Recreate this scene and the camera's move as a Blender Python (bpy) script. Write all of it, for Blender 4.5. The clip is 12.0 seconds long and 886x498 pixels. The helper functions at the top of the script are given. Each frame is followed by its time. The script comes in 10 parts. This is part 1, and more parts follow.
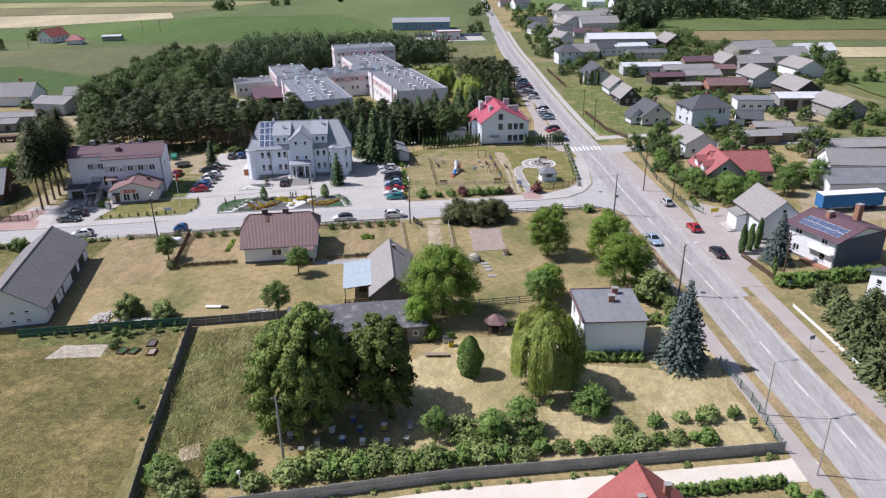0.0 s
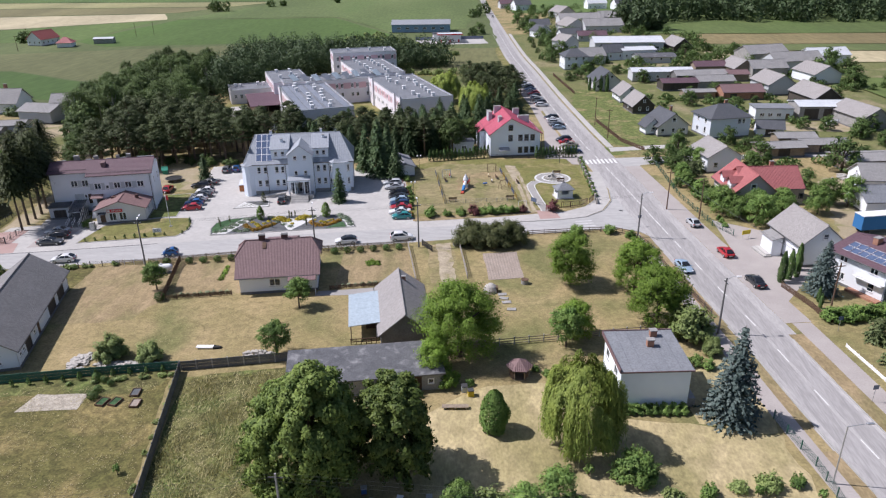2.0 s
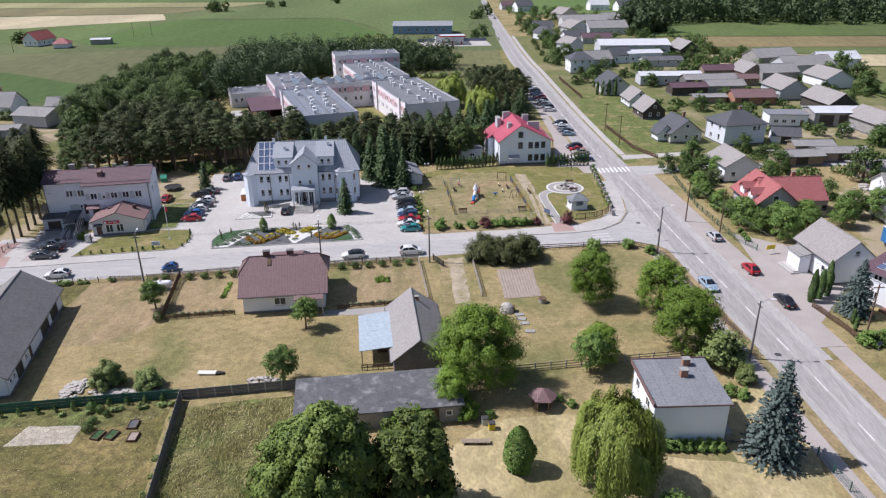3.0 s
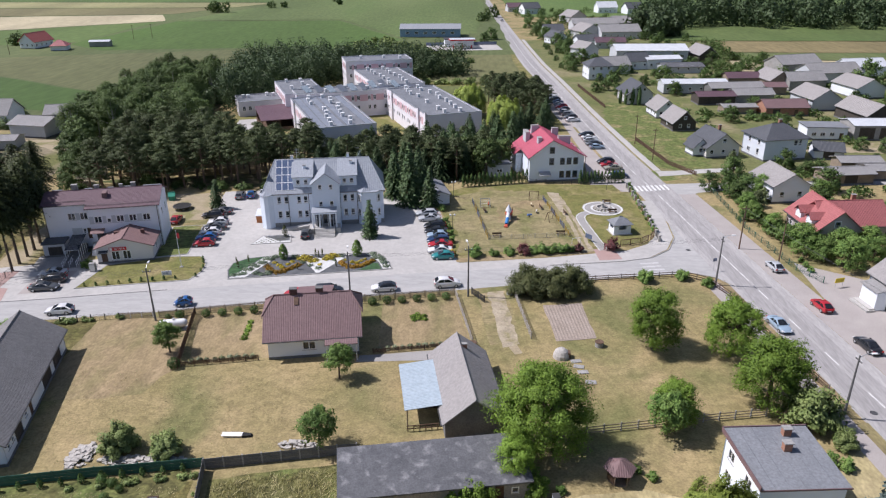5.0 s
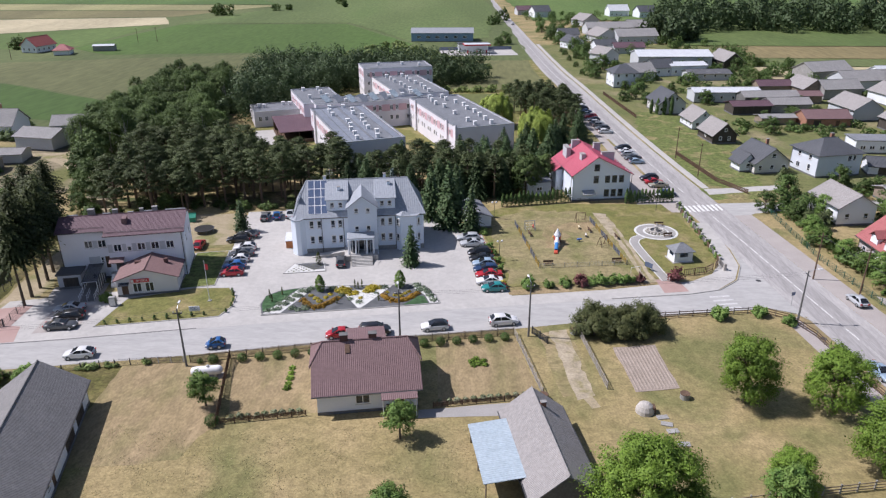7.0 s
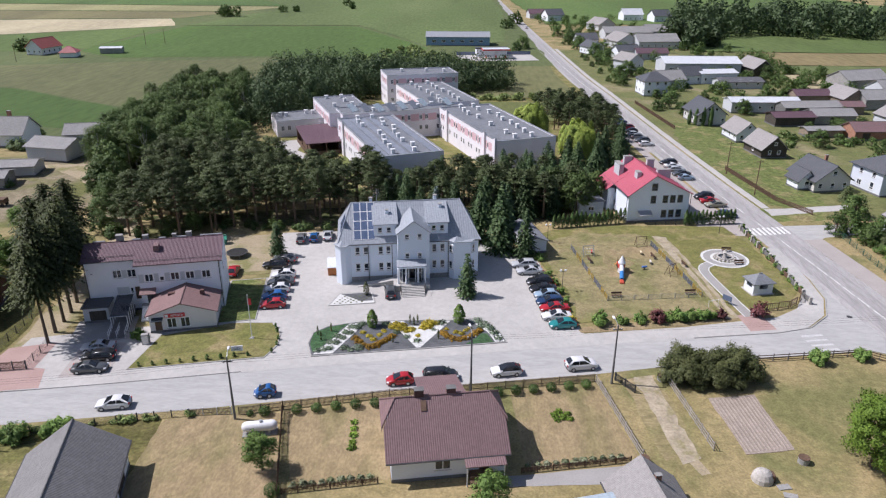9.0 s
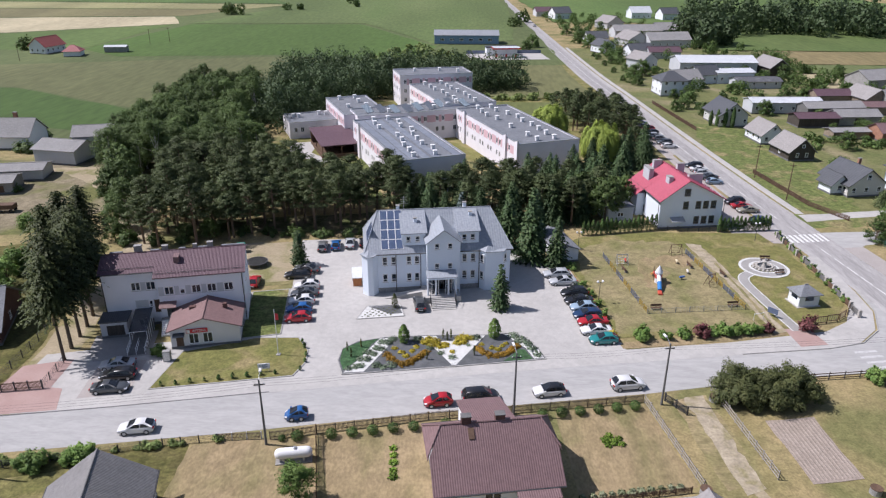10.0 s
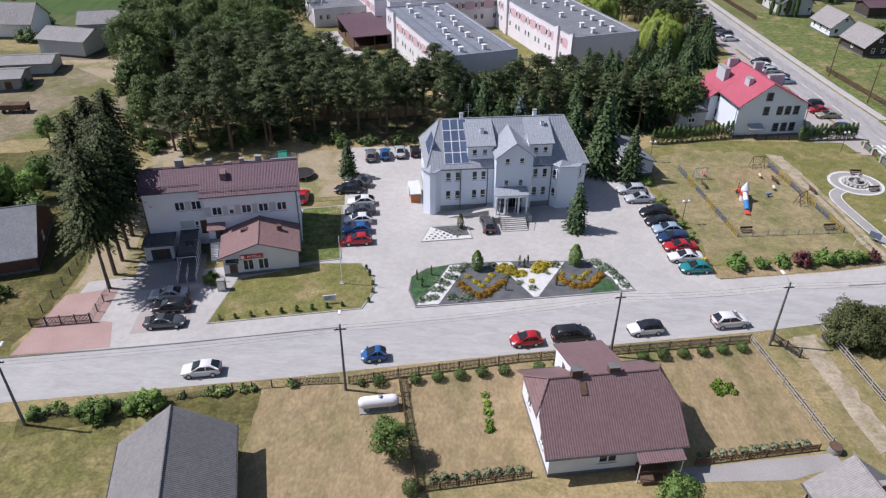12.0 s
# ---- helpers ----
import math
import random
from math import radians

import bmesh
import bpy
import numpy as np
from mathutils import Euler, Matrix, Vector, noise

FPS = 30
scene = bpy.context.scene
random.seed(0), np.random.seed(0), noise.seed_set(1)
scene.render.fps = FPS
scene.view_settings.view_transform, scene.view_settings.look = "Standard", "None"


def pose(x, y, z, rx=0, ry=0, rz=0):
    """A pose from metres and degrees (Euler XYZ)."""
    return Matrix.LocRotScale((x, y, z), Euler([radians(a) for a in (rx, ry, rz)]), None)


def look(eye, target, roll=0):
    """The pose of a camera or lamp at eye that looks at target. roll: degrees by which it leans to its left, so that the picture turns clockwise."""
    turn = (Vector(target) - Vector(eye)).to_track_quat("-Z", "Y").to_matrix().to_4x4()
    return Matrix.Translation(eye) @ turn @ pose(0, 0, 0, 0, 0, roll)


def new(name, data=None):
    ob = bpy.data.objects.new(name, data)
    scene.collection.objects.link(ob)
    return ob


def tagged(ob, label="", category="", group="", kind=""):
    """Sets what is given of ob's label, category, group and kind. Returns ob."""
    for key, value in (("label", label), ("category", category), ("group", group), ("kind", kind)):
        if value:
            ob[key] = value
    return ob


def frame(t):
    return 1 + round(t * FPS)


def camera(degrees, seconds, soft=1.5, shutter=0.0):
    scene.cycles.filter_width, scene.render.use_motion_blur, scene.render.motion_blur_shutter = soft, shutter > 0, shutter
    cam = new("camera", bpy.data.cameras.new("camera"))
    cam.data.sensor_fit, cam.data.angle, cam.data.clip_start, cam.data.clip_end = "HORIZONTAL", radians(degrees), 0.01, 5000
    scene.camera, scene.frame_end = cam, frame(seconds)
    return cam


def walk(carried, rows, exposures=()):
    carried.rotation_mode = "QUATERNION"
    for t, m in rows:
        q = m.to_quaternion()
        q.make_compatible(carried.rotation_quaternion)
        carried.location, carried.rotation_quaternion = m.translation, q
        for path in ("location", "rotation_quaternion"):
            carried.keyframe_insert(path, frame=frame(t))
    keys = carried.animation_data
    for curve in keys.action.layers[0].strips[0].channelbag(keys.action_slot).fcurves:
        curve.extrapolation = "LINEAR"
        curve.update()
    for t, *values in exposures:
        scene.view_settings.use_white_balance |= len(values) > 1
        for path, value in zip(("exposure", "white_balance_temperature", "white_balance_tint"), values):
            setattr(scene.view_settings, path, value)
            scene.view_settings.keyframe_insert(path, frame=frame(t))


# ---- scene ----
cam = camera(64.9, 12.0, 1.25)
PATH = [
    (0, (32.362, -131.361, 50.554), (32.232, -129.532, 49.755), -0.9),
    (0.5, (31.787, -128.917, 50.58), (31.659, -127.088, 49.781), -0.9),
    (1, (30.973, -126.125, 50.658), (30.848, -124.296, 49.859), -0.9),
    (1.5, (30.05, -123.366, 50.768), (29.928, -121.536, 49.969), -0.9),
    (2, (28.875, -120.394, 50.849), (28.756, -118.564, 50.05), -0.8),
    (2.5, (27.595, -117.557, 50.96), (27.479, -115.727, 50.162), -0.7),
    (3, (25.994, -114.485, 51.12), (25.882, -112.654, 50.321), -0.6),
    (5, (18.299, -103.001, 51.779), (18.198, -101.17, 50.98), -0.3),
    (5.5, (16.133, -100.308, 51.906), (16.034, -98.478, 51.107), -0.2),
    (6, (13.754, -97.471, 52.052), (13.656, -95.639, 51.255), -0.2),
    (6.5, (11.396, -94.855, 52.18), (11.301, -93.023, 51.383), -0.1),
    (7, (8.896, -92.112, 52.322), (8.802, -90.28, 51.526), -0.2),
    (9, (-1.809, -81.37, 52.559), (-1.895, -79.536, 51.766), 0.2),
    (9.5, (-4.399, -78.894, 52.518), (-4.484, -77.059, 51.726), 0.2),
    (10, (-7.125, -76.299, 52.392), (-7.21, -74.467, 51.593), 0.2),
    (10.3, (-8.678, -74.851, 52.303), (-8.757, -73.042, 51.454), 0.4),
    (10.5, (-9.706, -73.887, 52.254), (-9.786, -72.099, 51.362), 0.4),
    (11, (-12.387, -71.283, 52.103), (-12.464, -69.565, 51.081), 0.5),
    (11.5, (-15.038, -68.665, 52.066), (-15.11, -66.986, 50.982), 0.7),
    (12, (-17.773, -65.925, 52.049), (-17.849, -64.246, 50.964), 0.6),
]
walk(cam, [(t, look(e, g, r)) for t, e, g, r in PATH], [(0, 0.08, 6160, 18), (5, 0.02, 6160, 18), (9.5, 0.03, 6160, 18), (12, -0.06, 6140, 18)])
import itertools


# ---- daylight ----
SUN_ELEV, SUN_FROM = radians(52), radians(175)   # height, and where the sun stands (angle from +x)
world = bpy.data.worlds.new("world")
scene.world = world
world.use_nodes = True
wt = world.node_tree
sky = wt.nodes.new("ShaderNodeTexSky")
sky.sky_type, sky.sun_disc = "NISHITA", False
sky.sun_elevation, sky.sun_rotation = SUN_ELEV, radians(90) - SUN_FROM
sky.altitude, sky.dust_density = 150, 1.5
wt.nodes["Background"].inputs["Strength"].default_value = 0.086
wt.links.new(sky.outputs[0], wt.nodes["Background"].inputs["Color"])
lamp = bpy.data.lights.new("sun", "SUN")
lamp.energy, lamp.angle, lamp.color = 5.0, radians(0.6), (1.0, 0.965, 0.92)
sun = new("sun", lamp)
sun_way = Vector((math.cos(SUN_ELEV) * math.cos(SUN_FROM), math.cos(SUN_ELEV) * math.sin(SUN_FROM), math.sin(SUN_ELEV)))
sun.matrix_world = look(sun_way * 200, (0, 0, 0))
scene.view_settings.exposure = 0.0

# ---- tools for building ----
rng = random.Random(7)


class Geo:
    """Vertices and faces of one part."""

    def __init__(self):
        self.v, self.f, self.smooth = [], [], False

    def poly(self, pts):
        n = len(self.v)
        self.v += [tuple(p) for p in pts]
        self.f.append(list(range(n, n + len(pts))))
        return self

    def hexa(self, p):
        """Eight corners: four below, four above, both counter-clockwise."""
        n = len(self.v)
        self.v += [tuple(q) for q in p]
        for a in ((3, 2, 1, 0), (4, 5, 6, 7), (0, 1, 5, 4), (1, 2, 6, 5), (2, 3, 7, 6), (3, 0, 4, 7)):
            self.f.append([n + i for i in a])
        return self

    def box(self, x0, y0, z0, x1, y1, z1, c=0.0):
        """A box; c chamfers the upper edges."""
        if c:
            n = len(self.v)
            for d, z in ((0, z0), (0, z1 - c), (c, z1)):
                self.v += [(x0 + d, y0 + d, z), (x1 - d, y0 + d, z), (x1 - d, y1 - d, z), (x0 + d, y1 - d, z)]
            self.f.append([n + 3, n + 2, n + 1, n])
            self.f.append([n + 8, n + 9, n + 10, n + 11])
            for r in (0, 4):
                for k in range(4):
                    m = (k + 1) % 4
                    self.f.append([n + r + k, n + r + m, n + r + 4 + m, n + r + 4 + k])
            return self
        return self.hexa([(x0, y0, z0), (x1, y0, z0), (x1, y1, z0), (x0, y1, z0), (x0, y0, z1), (x1, y0, z1), (x1, y1, z1), (x0, y1, z1)])

    def slab(self, pts, t):
        """A flat polygon, counter-clockwise from above, with thickness t below it."""
        n, k = len(self.v), len(pts)
        self.v += [tuple(p) for p in pts] + [(p[0], p[1], p[2] - t) for p in pts]
        self.f.append(list(range(n, n + k)))
        self.f.append(list(range(n + 2 * k - 1, n + k - 1, -1)))
        for i in range(k):
            j = (i + 1) % k
            self.f.append([n + i, n + k + i, n + k + j, n + j])
        return self

    def prism(self, xy, z0, z1):
        return self.slab([(x, y, z1) for x, y in xy], z1 - z0)

    def tube(self, p, q, r0, r1=None, n=8):
        """A tapered rod from p to q."""
        r1 = r0 if r1 is None else r1
        p, q = Vector(p), Vector(q)
        d = (q - p).normalized()
        a = d.orthogonal().normalized()
        b = d.cross(a)
        k = len(self.v)
        for c, r in ((p, r0), (q, r1)):
            for i in range(n):
                w = 2 * math.pi * i / n
                self.v.append(tuple(c + a * (r * math.cos(w)) + b * (r * math.sin(w))))
        for i in range(n):
            j = (i + 1) % n
            self.f.append([k + i, k + j, k + n + j, k + n + i])
        self.f.append([k + n + i for i in range(n)])
        self.f.append([k + i for i in range(n - 1, -1, -1)])
        return self

    def ring(self, x, y, z0, z1, r0, r1, n=24):
        """A flat annular block."""
        k = len(self.v)
        for r, z in ((r0, z0), (r1, z0), (r1, z1), (r0, z1)):
            self.v += [(x + r * math.cos(2 * math.pi * i / n), y + r * math.sin(2 * math.pi * i / n), z) for i in range(n)]
        for s in range(4):
            for i in range(n):
                j, o = (i + 1) % n, (s + 1) % 4
                self.f.append([k + s * n + i, k + s * n + j, k + o * n + j, k + o * n + i])
        return self

    def lathe(self, x, y, prof, n=12):
        """A turned shape; prof is a list of (radius, height)."""
        k = len(self.v)
        for r, z in prof:
            for i in range(n):
                w = 2 * math.pi * i / n
                self.v.append((x + r * math.cos(w), y + r * math.sin(w), z))
        for s in range(len(prof) - 1):
            for i in range(n):
                j = (i + 1) % n
                self.f.append([k + s * n + i, k + s * n + j, k + (s + 1) * n + j, k + (s + 1) * n + i])
        self.f.append([k + (len(prof) - 1) * n + i for i in range(n)])
        self.f.append([k + i for i in range(n - 1, -1, -1)])
        return self

    def mesh(self, name, material):
        me = bpy.data.meshes.new(name)
        me.from_pydata(self.v, [], self.f)
        me.materials.append(material)
        if self.smooth:
            me.polygons.foreach_set("use_smooth", [True] * len(me.polygons))
        me.update()
        return me


def thing(name, label, category, x=0.0, y=0.0, rz=0.0, z=0.0, group="", kind=""):
    ob = new(name)
    ob.empty_display_size = 0.3
    ob.matrix_world = pose(x, y, z, 0, 0, rz)
    return tagged(ob, label, category, group, kind)


def part(name, geo, material, parent, label="", at=None):
    """Link one mesh (a Geo or a ready mesh) under a thing or a part."""
    me = geo.mesh(name, material) if isinstance(geo, Geo) else geo
    ob = new(name, me)
    ob.parent = parent
    if at is not None:
        ob.matrix_local = at
    return tagged(ob, label)


def solo(name, geo, material, label, category, group="", kind="", at=None):
    """A thing that is one mesh."""
    ob = new(name, geo.mesh(name, material) if isinstance(geo, Geo) else geo)
    if at is not None:
        ob.matrix_world = at
    return tagged(ob, label, category, group, kind)


# ---- materials ----
def surface(name, a, b, scale=1.0, rough=0.8, fine=None, bump=0.0, bump_scale=None, metal=0.0, stretch=(1, 1, 1), contrast=0.25, local=False, spec=0.3, tint=False, c=None, cscale=0.1, ccut=0.5, grit=0.15, mid=0.0):
    """A material that wavers between the colours a and b at two scales, with relief. c: a third colour in patches of 1/cscale metres. tint: the object's colour multiplies it."""
    m = bpy.data.materials.new(name)
    m.use_nodes = True
    nt = m.node_tree
    n, l = nt.nodes, nt.links
    p = n["Principled BSDF"]
    p.inputs["Roughness"].default_value, p.inputs["Metallic"].default_value = rough, metal
    p.inputs["Specular IOR Level"].default_value = spec
    if local:
        src = n.new("ShaderNodeTexCoord").outputs["Object"]
    else:
        src = n.new("ShaderNodeNewGeometry").outputs["Position"]
    mp = n.new("ShaderNodeMapping")
    mp.inputs["Scale"].default_value = stretch
    l.new(src, mp.inputs["Vector"])

    def tex(s, detail=4.0, dist=0.0):
        t = n.new("ShaderNodeTexNoise")
        t.inputs["Scale"].default_value, t.inputs["Detail"].default_value, t.inputs["Distortion"].default_value = s, detail, dist
        l.new(mp.outputs[0], t.inputs["Vector"])
        return t.outputs["Fac"]

    def ramp(fac, lo, hi):
        r = n.new("ShaderNodeMapRange")
        r.inputs["From Min"].default_value, r.inputs["From Max"].default_value = lo, hi
        l.new(fac, r.inputs["Value"])
        return r.outputs[0]

    def mix(fac, x, y, kind="MIX"):
        t = n.new("ShaderNodeMix")
        t.data_type, t.blend_type = "RGBA", kind
        for sock, val in ((t.inputs[0], fac), (t.inputs[6], x), (t.inputs[7], y)):
            if isinstance(val, (tuple, float)):
                sock.default_value = val if isinstance(val, float) else (*val, 1)
            else:
                l.new(val, sock)
        return t.outputs[2]

    big = ramp(tex(scale), 0.5 - contrast, 0.5 + contrast)
    col = mix(big, tuple(a), tuple(b))
    if c:
        col = mix(ramp(tex(cscale, 5.0, 0.4), ccut - 0.08, ccut + 0.08), col, tuple(c))
    small = tex(fine or scale * 9, 5.0)
    lo, hi = (0.5 - grit,) * 3, (0.5 + grit,) * 3
    col = mix(0.6, col, mix(ramp(small, 0.3, 0.7), lo, hi), "OVERLAY")
    if mid:
        lo, hi = (0.5 - mid,) * 3, (0.5 + mid,) * 3
        col = mix(0.7, col, mix(ramp(tex((fine or scale * 9) * 0.27, 6.0, 0.6), 0.36, 0.64), lo, hi), "OVERLAY")
    if tint:
        oi = n.new("ShaderNodeObjectInfo")
        col = mix(1.0, col, oi.outputs["Color"], "MULTIPLY")
    l.new(col, p.inputs["Base Color"])
    if bump:
        bp = n.new("ShaderNodeBump")
        bp.inputs["Strength"].default_value, bp.inputs["Distance"].default_value = bump, 0.05
        l.new(tex(bump_scale or (fine or scale * 9), 6.0), bp.inputs["Height"])
        l.new(bp.outputs[0], p.inputs["Normal"])
    return m


def foliage(name, a, b, rough=0.6):
    """Leaves: each clump has its own shade between a and b, each plant too; light shines through a little."""
    m = bpy.data.materials.new(name)
    m.use_nodes = True
    nt = m.node_tree
    n, l = nt.nodes, nt.links
    p, out = n["Principled BSDF"], n["Material Output"]
    p.inputs["Roughness"].default_value = rough
    p.inputs["Specular IOR Level"].default_value = 0.25
    geo, oi = n.new("ShaderNodeNewGeometry"), n.new("ShaderNodeObjectInfo")
    t = n.new("ShaderNodeMix")
    t.data_type = "RGBA"
    t.inputs[6].default_value, t.inputs[7].default_value = (*a, 1), (*b, 1)
    no = n.new("ShaderNodeTexNoise")
    no.inputs["Scale"].default_value, no.inputs["Detail"].default_value = 0.9, 3.0
    l.new(geo.outputs["Position"], no.inputs["Vector"])
    spread = n.new("ShaderNodeMapRange")
    spread.inputs["From Min"].default_value, spread.inputs["From Max"].default_value = 0.34, 0.66
    l.new(no.outputs["Fac"], spread.inputs["Value"])
    fac = n.new("ShaderNodeMix")
    fac.inputs[0].default_value = 0.62
    l.new(geo.outputs["Random Per Island"], fac.inputs[2])
    l.new(spread.outputs[0], fac.inputs[3])
    l.new(fac.outputs[0], t.inputs[0])
    h = n.new("ShaderNodeHueSaturation")
    r = n.new("ShaderNodeMapRange")
    r.inputs["To Min"].default_value, r.inputs["To Max"].default_value = 0.75, 1.25
    l.new(oi.outputs["Random"], r.inputs["Value"])
    l.new(r.outputs[0], h.inputs["Value"])
    l.new(t.outputs[2], h.inputs["Color"])
    l.new(h.outputs[0], p.inputs["Base Color"])
    tr, mx = n.new("ShaderNodeBsdfTranslucent"), n.new("ShaderNodeMixShader")
    l.new(h.outputs[0], tr.inputs["Color"])
    mx.inputs[0].default_value = 0.2
    l.new(p.outputs[0], mx.inputs[1])
    l.new(tr.outputs[0], mx.inputs[2])
    l.new(mx.outputs[0], out.inputs["Surface"])
    return m


def glass(name, col):
    m = bpy.data.materials.new(name)
    m.use_nodes = True
    p = m.node_tree.nodes["Principled BSDF"]
    p.inputs["Base Color"].default_value = (*col, 1)
    p.inputs["Roughness"].default_value, p.inputs["Transmission Weight"].default_value, p.inputs["IOR"].default_value = 0.03, 0.45, 1.5
    return m


def ribbed(name, a, b, pitch, rough=0.5, metal=0.0, rows=0.0, axis=0, deep=0.9):
    """Sheet roofing with pressed waves of that pitch, along the part's own x (0) or y (1); rows: cross steps of tile sheets."""
    m = surface(name, a, b, 0.35, rough, 2.5, metal=metal, contrast=0.45, local=True, grit=0.1)
    nt = m.node_tree
    n, l = nt.nodes, nt.links
    co = n.new("ShaderNodeTexCoord")
    w = n.new("ShaderNodeTexWave")
    w.bands_direction = "X" if axis == 0 else "Y"
    w.inputs["Scale"].default_value = 0.314 / pitch
    l.new(co.outputs["Object"], w.inputs["Vector"])
    bp = n.new("ShaderNodeBump")
    bp.inputs["Strength"].default_value, bp.inputs["Distance"].default_value = deep, 0.05
    l.new(w.outputs["Fac"], bp.inputs["Height"])
    if rows:
        w2 = n.new("ShaderNodeTexWave")
        w2.bands_direction, w2.wave_profile = ("Y" if axis == 0 else "X"), "SAW"
        w2.inputs["Scale"].default_value = 0.314 / rows
        l.new(co.outputs["Object"], w2.inputs["Vector"])
        b2 = n.new("ShaderNodeBump")
        b2.inputs["Strength"].default_value, b2.inputs["Distance"].default_value = 0.6, 0.04
        l.new(w2.outputs["Fac"], b2.inputs["Height"])
        l.new(b2.outputs[0], bp.inputs["Normal"])
    l.new(bp.outputs[0], n["Principled BSDF"].inputs["Normal"])
    return m


M = {}
# ground
M["ground"] = surface("dry_meadow", (0.342, 0.266, 0.137), (0.25, 0.207, 0.093), 0.11, 0.95, 3.4, 0.8, 6.0, contrast=0.16, c=(0.172, 0.166, 0.066), cscale=0.07, ccut=0.57, grit=0.18, mid=0.11)
M["lawn_dry"] = surface("scorched_lawn", (0.45, 0.37, 0.21), (0.35, 0.295, 0.15), 0.2, 0.95, 3.2, 0.7, 7.0, stretch=(1, 0.55, 1), contrast=0.14, c=(0.27, 0.235, 0.11), cscale=0.11, ccut=0.6, grit=0.17, mid=0.1)
M["lawn_mown"] = surface("mown_lawn", (0.27, 0.22, 0.11), (0.18, 0.17, 0.07), 0.22, 0.95, 3.4, 0.7, 7.0, stretch=(0.6, 1, 1), contrast=0.15, c=(0.34, 0.265, 0.15), cscale=0.13, ccut=0.56, grit=0.18, mid=0.12)
M["lawn_brown"] = surface("scorched_garden_lawn", (0.33, 0.25, 0.145), (0.265, 0.205, 0.11), 0.2, 0.95, 3.2, 0.6, 7.0, stretch=(1, 0.55, 1), contrast=0.16, c=(0.20, 0.175, 0.08), cscale=0.12, ccut=0.57, grit=0.16, mid=0.1)
M["lawn_olive"] = surface("olive_lawn", (0.19, 0.175, 0.06), (0.145, 0.15, 0.045), 0.2, 0.95, 3.4, 0.7, 7.0, contrast=0.16, c=(0.27, 0.22, 0.105), cscale=0.16, ccut=0.58, grit=0.2, mid=0.12)
M["rough_green"] = surface("rough_green_grass", (0.075, 0.08, 0.021), (0.118, 0.106, 0.034), 0.16, 0.95, 2.6, 1.0, 5.0, contrast=0.16, c=(0.17, 0.14, 0.058), cscale=0.1, ccut=0.55, grit=0.26, mid=0.2)
M["lawn_green"] = surface("green_lawn", (0.10, 0.135, 0.035), (0.15, 0.165, 0.055), 0.25, 0.95, 3.4, 0.7, 7.0, c=(0.25, 0.21, 0.10), cscale=0.17, ccut=0.6, grit=0.28, mid=0.22)
M["village_grass"] = surface("village_grass", (0.115, 0.135, 0.045), (0.165, 0.165, 0.065), 0.09, 0.95, 2.4, 0.8, 5.0, contrast=0.18, c=(0.25, 0.215, 0.12), cscale=0.06, ccut=0.6, grit=0.2, mid=0.1)
M["tall_grass"] = surface("tall_grass", (0.105, 0.108, 0.034), (0.145, 0.132, 0.052), 0.2, 0.95, 2.6, 1.0, 5.0, c=(0.11, 0.135, 0.04), cscale=0.16, ccut=0.55, grit=0.32, mid=0.26)
M["barn_grass"] = surface("barn_side_grass", (0.185, 0.165, 0.062), (0.125, 0.125, 0.038), 0.2, 0.95, 3.0, 0.9, 6.0, contrast=0.17, c=(0.245, 0.20, 0.095), cscale=0.17, ccut=0.55, grit=0.25, mid=0.16)
M["ground_cover"] = surface("juniper_ground_cover", (0.035, 0.085, 0.035), (0.06, 0.12, 0.05), 0.8, 0.95, 5.0, 1.0, 8.0, grit=0.25, mid=0.2)
M["hay_meadow"] = surface("olive_meadow", (0.148, 0.126, 0.045), (0.105, 0.100, 0.032), 0.16, 0.95, 3.6, 0.8, 7.0, contrast=0.16, c=(0.23, 0.18, 0.075), cscale=0.12, ccut=0.58, grit=0.3, mid=0.2)
M["asphalt"] = surface("worn_asphalt", (0.35, 0.335, 0.325), (0.415, 0.398, 0.385), 0.12, 0.9, 5.0, 0.15, 25.0, stretch=(1, 0.2, 1), contrast=0.2, grit=0.1, mid=0.06)
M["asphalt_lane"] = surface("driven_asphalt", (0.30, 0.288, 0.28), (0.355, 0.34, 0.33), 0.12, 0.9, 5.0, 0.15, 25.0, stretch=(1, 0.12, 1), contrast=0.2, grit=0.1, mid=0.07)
M["street"] = surface("pale_asphalt", (0.36, 0.355, 0.345), (0.43, 0.42, 0.405), 0.1, 0.9, 4.0, 0.1, 25.0, stretch=(0.3, 1, 1), contrast=0.22, grit=0.05, mid=0.05)
M["paving"] = surface("concrete_pavers", (0.40, 0.385, 0.365), (0.47, 0.455, 0.43), 0.16, 0.9, 4.0, 0.05, 12.0, contrast=0.22, grit=0.035, mid=0.04)
M["paving_dark"] = surface("grey_pavers", (0.29, 0.28, 0.265), (0.36, 0.345, 0.33), 0.3, 0.9, 5.0, 0.1, 12.0, grit=0.06)
M["paving_red"] = surface("reddish_pavers", (0.36, 0.24, 0.215), (0.42, 0.30, 0.27), 0.3, 0.9, 5.0, 0.1, 12.0, grit=0.06)
M["paving_rose"] = surface("rosy_grey_pavers", (0.345, 0.312, 0.292), (0.405, 0.37, 0.345), 0.3, 0.9, 5.0, 0.1, 12.0, grit=0.06)
M["kerb"] = surface("kerb_concrete", (0.32, 0.315, 0.30), (0.42, 0.41, 0.39), 1.0, 0.9, 8.0)
M["gravel"] = surface("pale_gravel", (0.58, 0.53, 0.45), (0.68, 0.63, 0.55), 0.3, 0.95, 7.0, 0.6, 12.0)
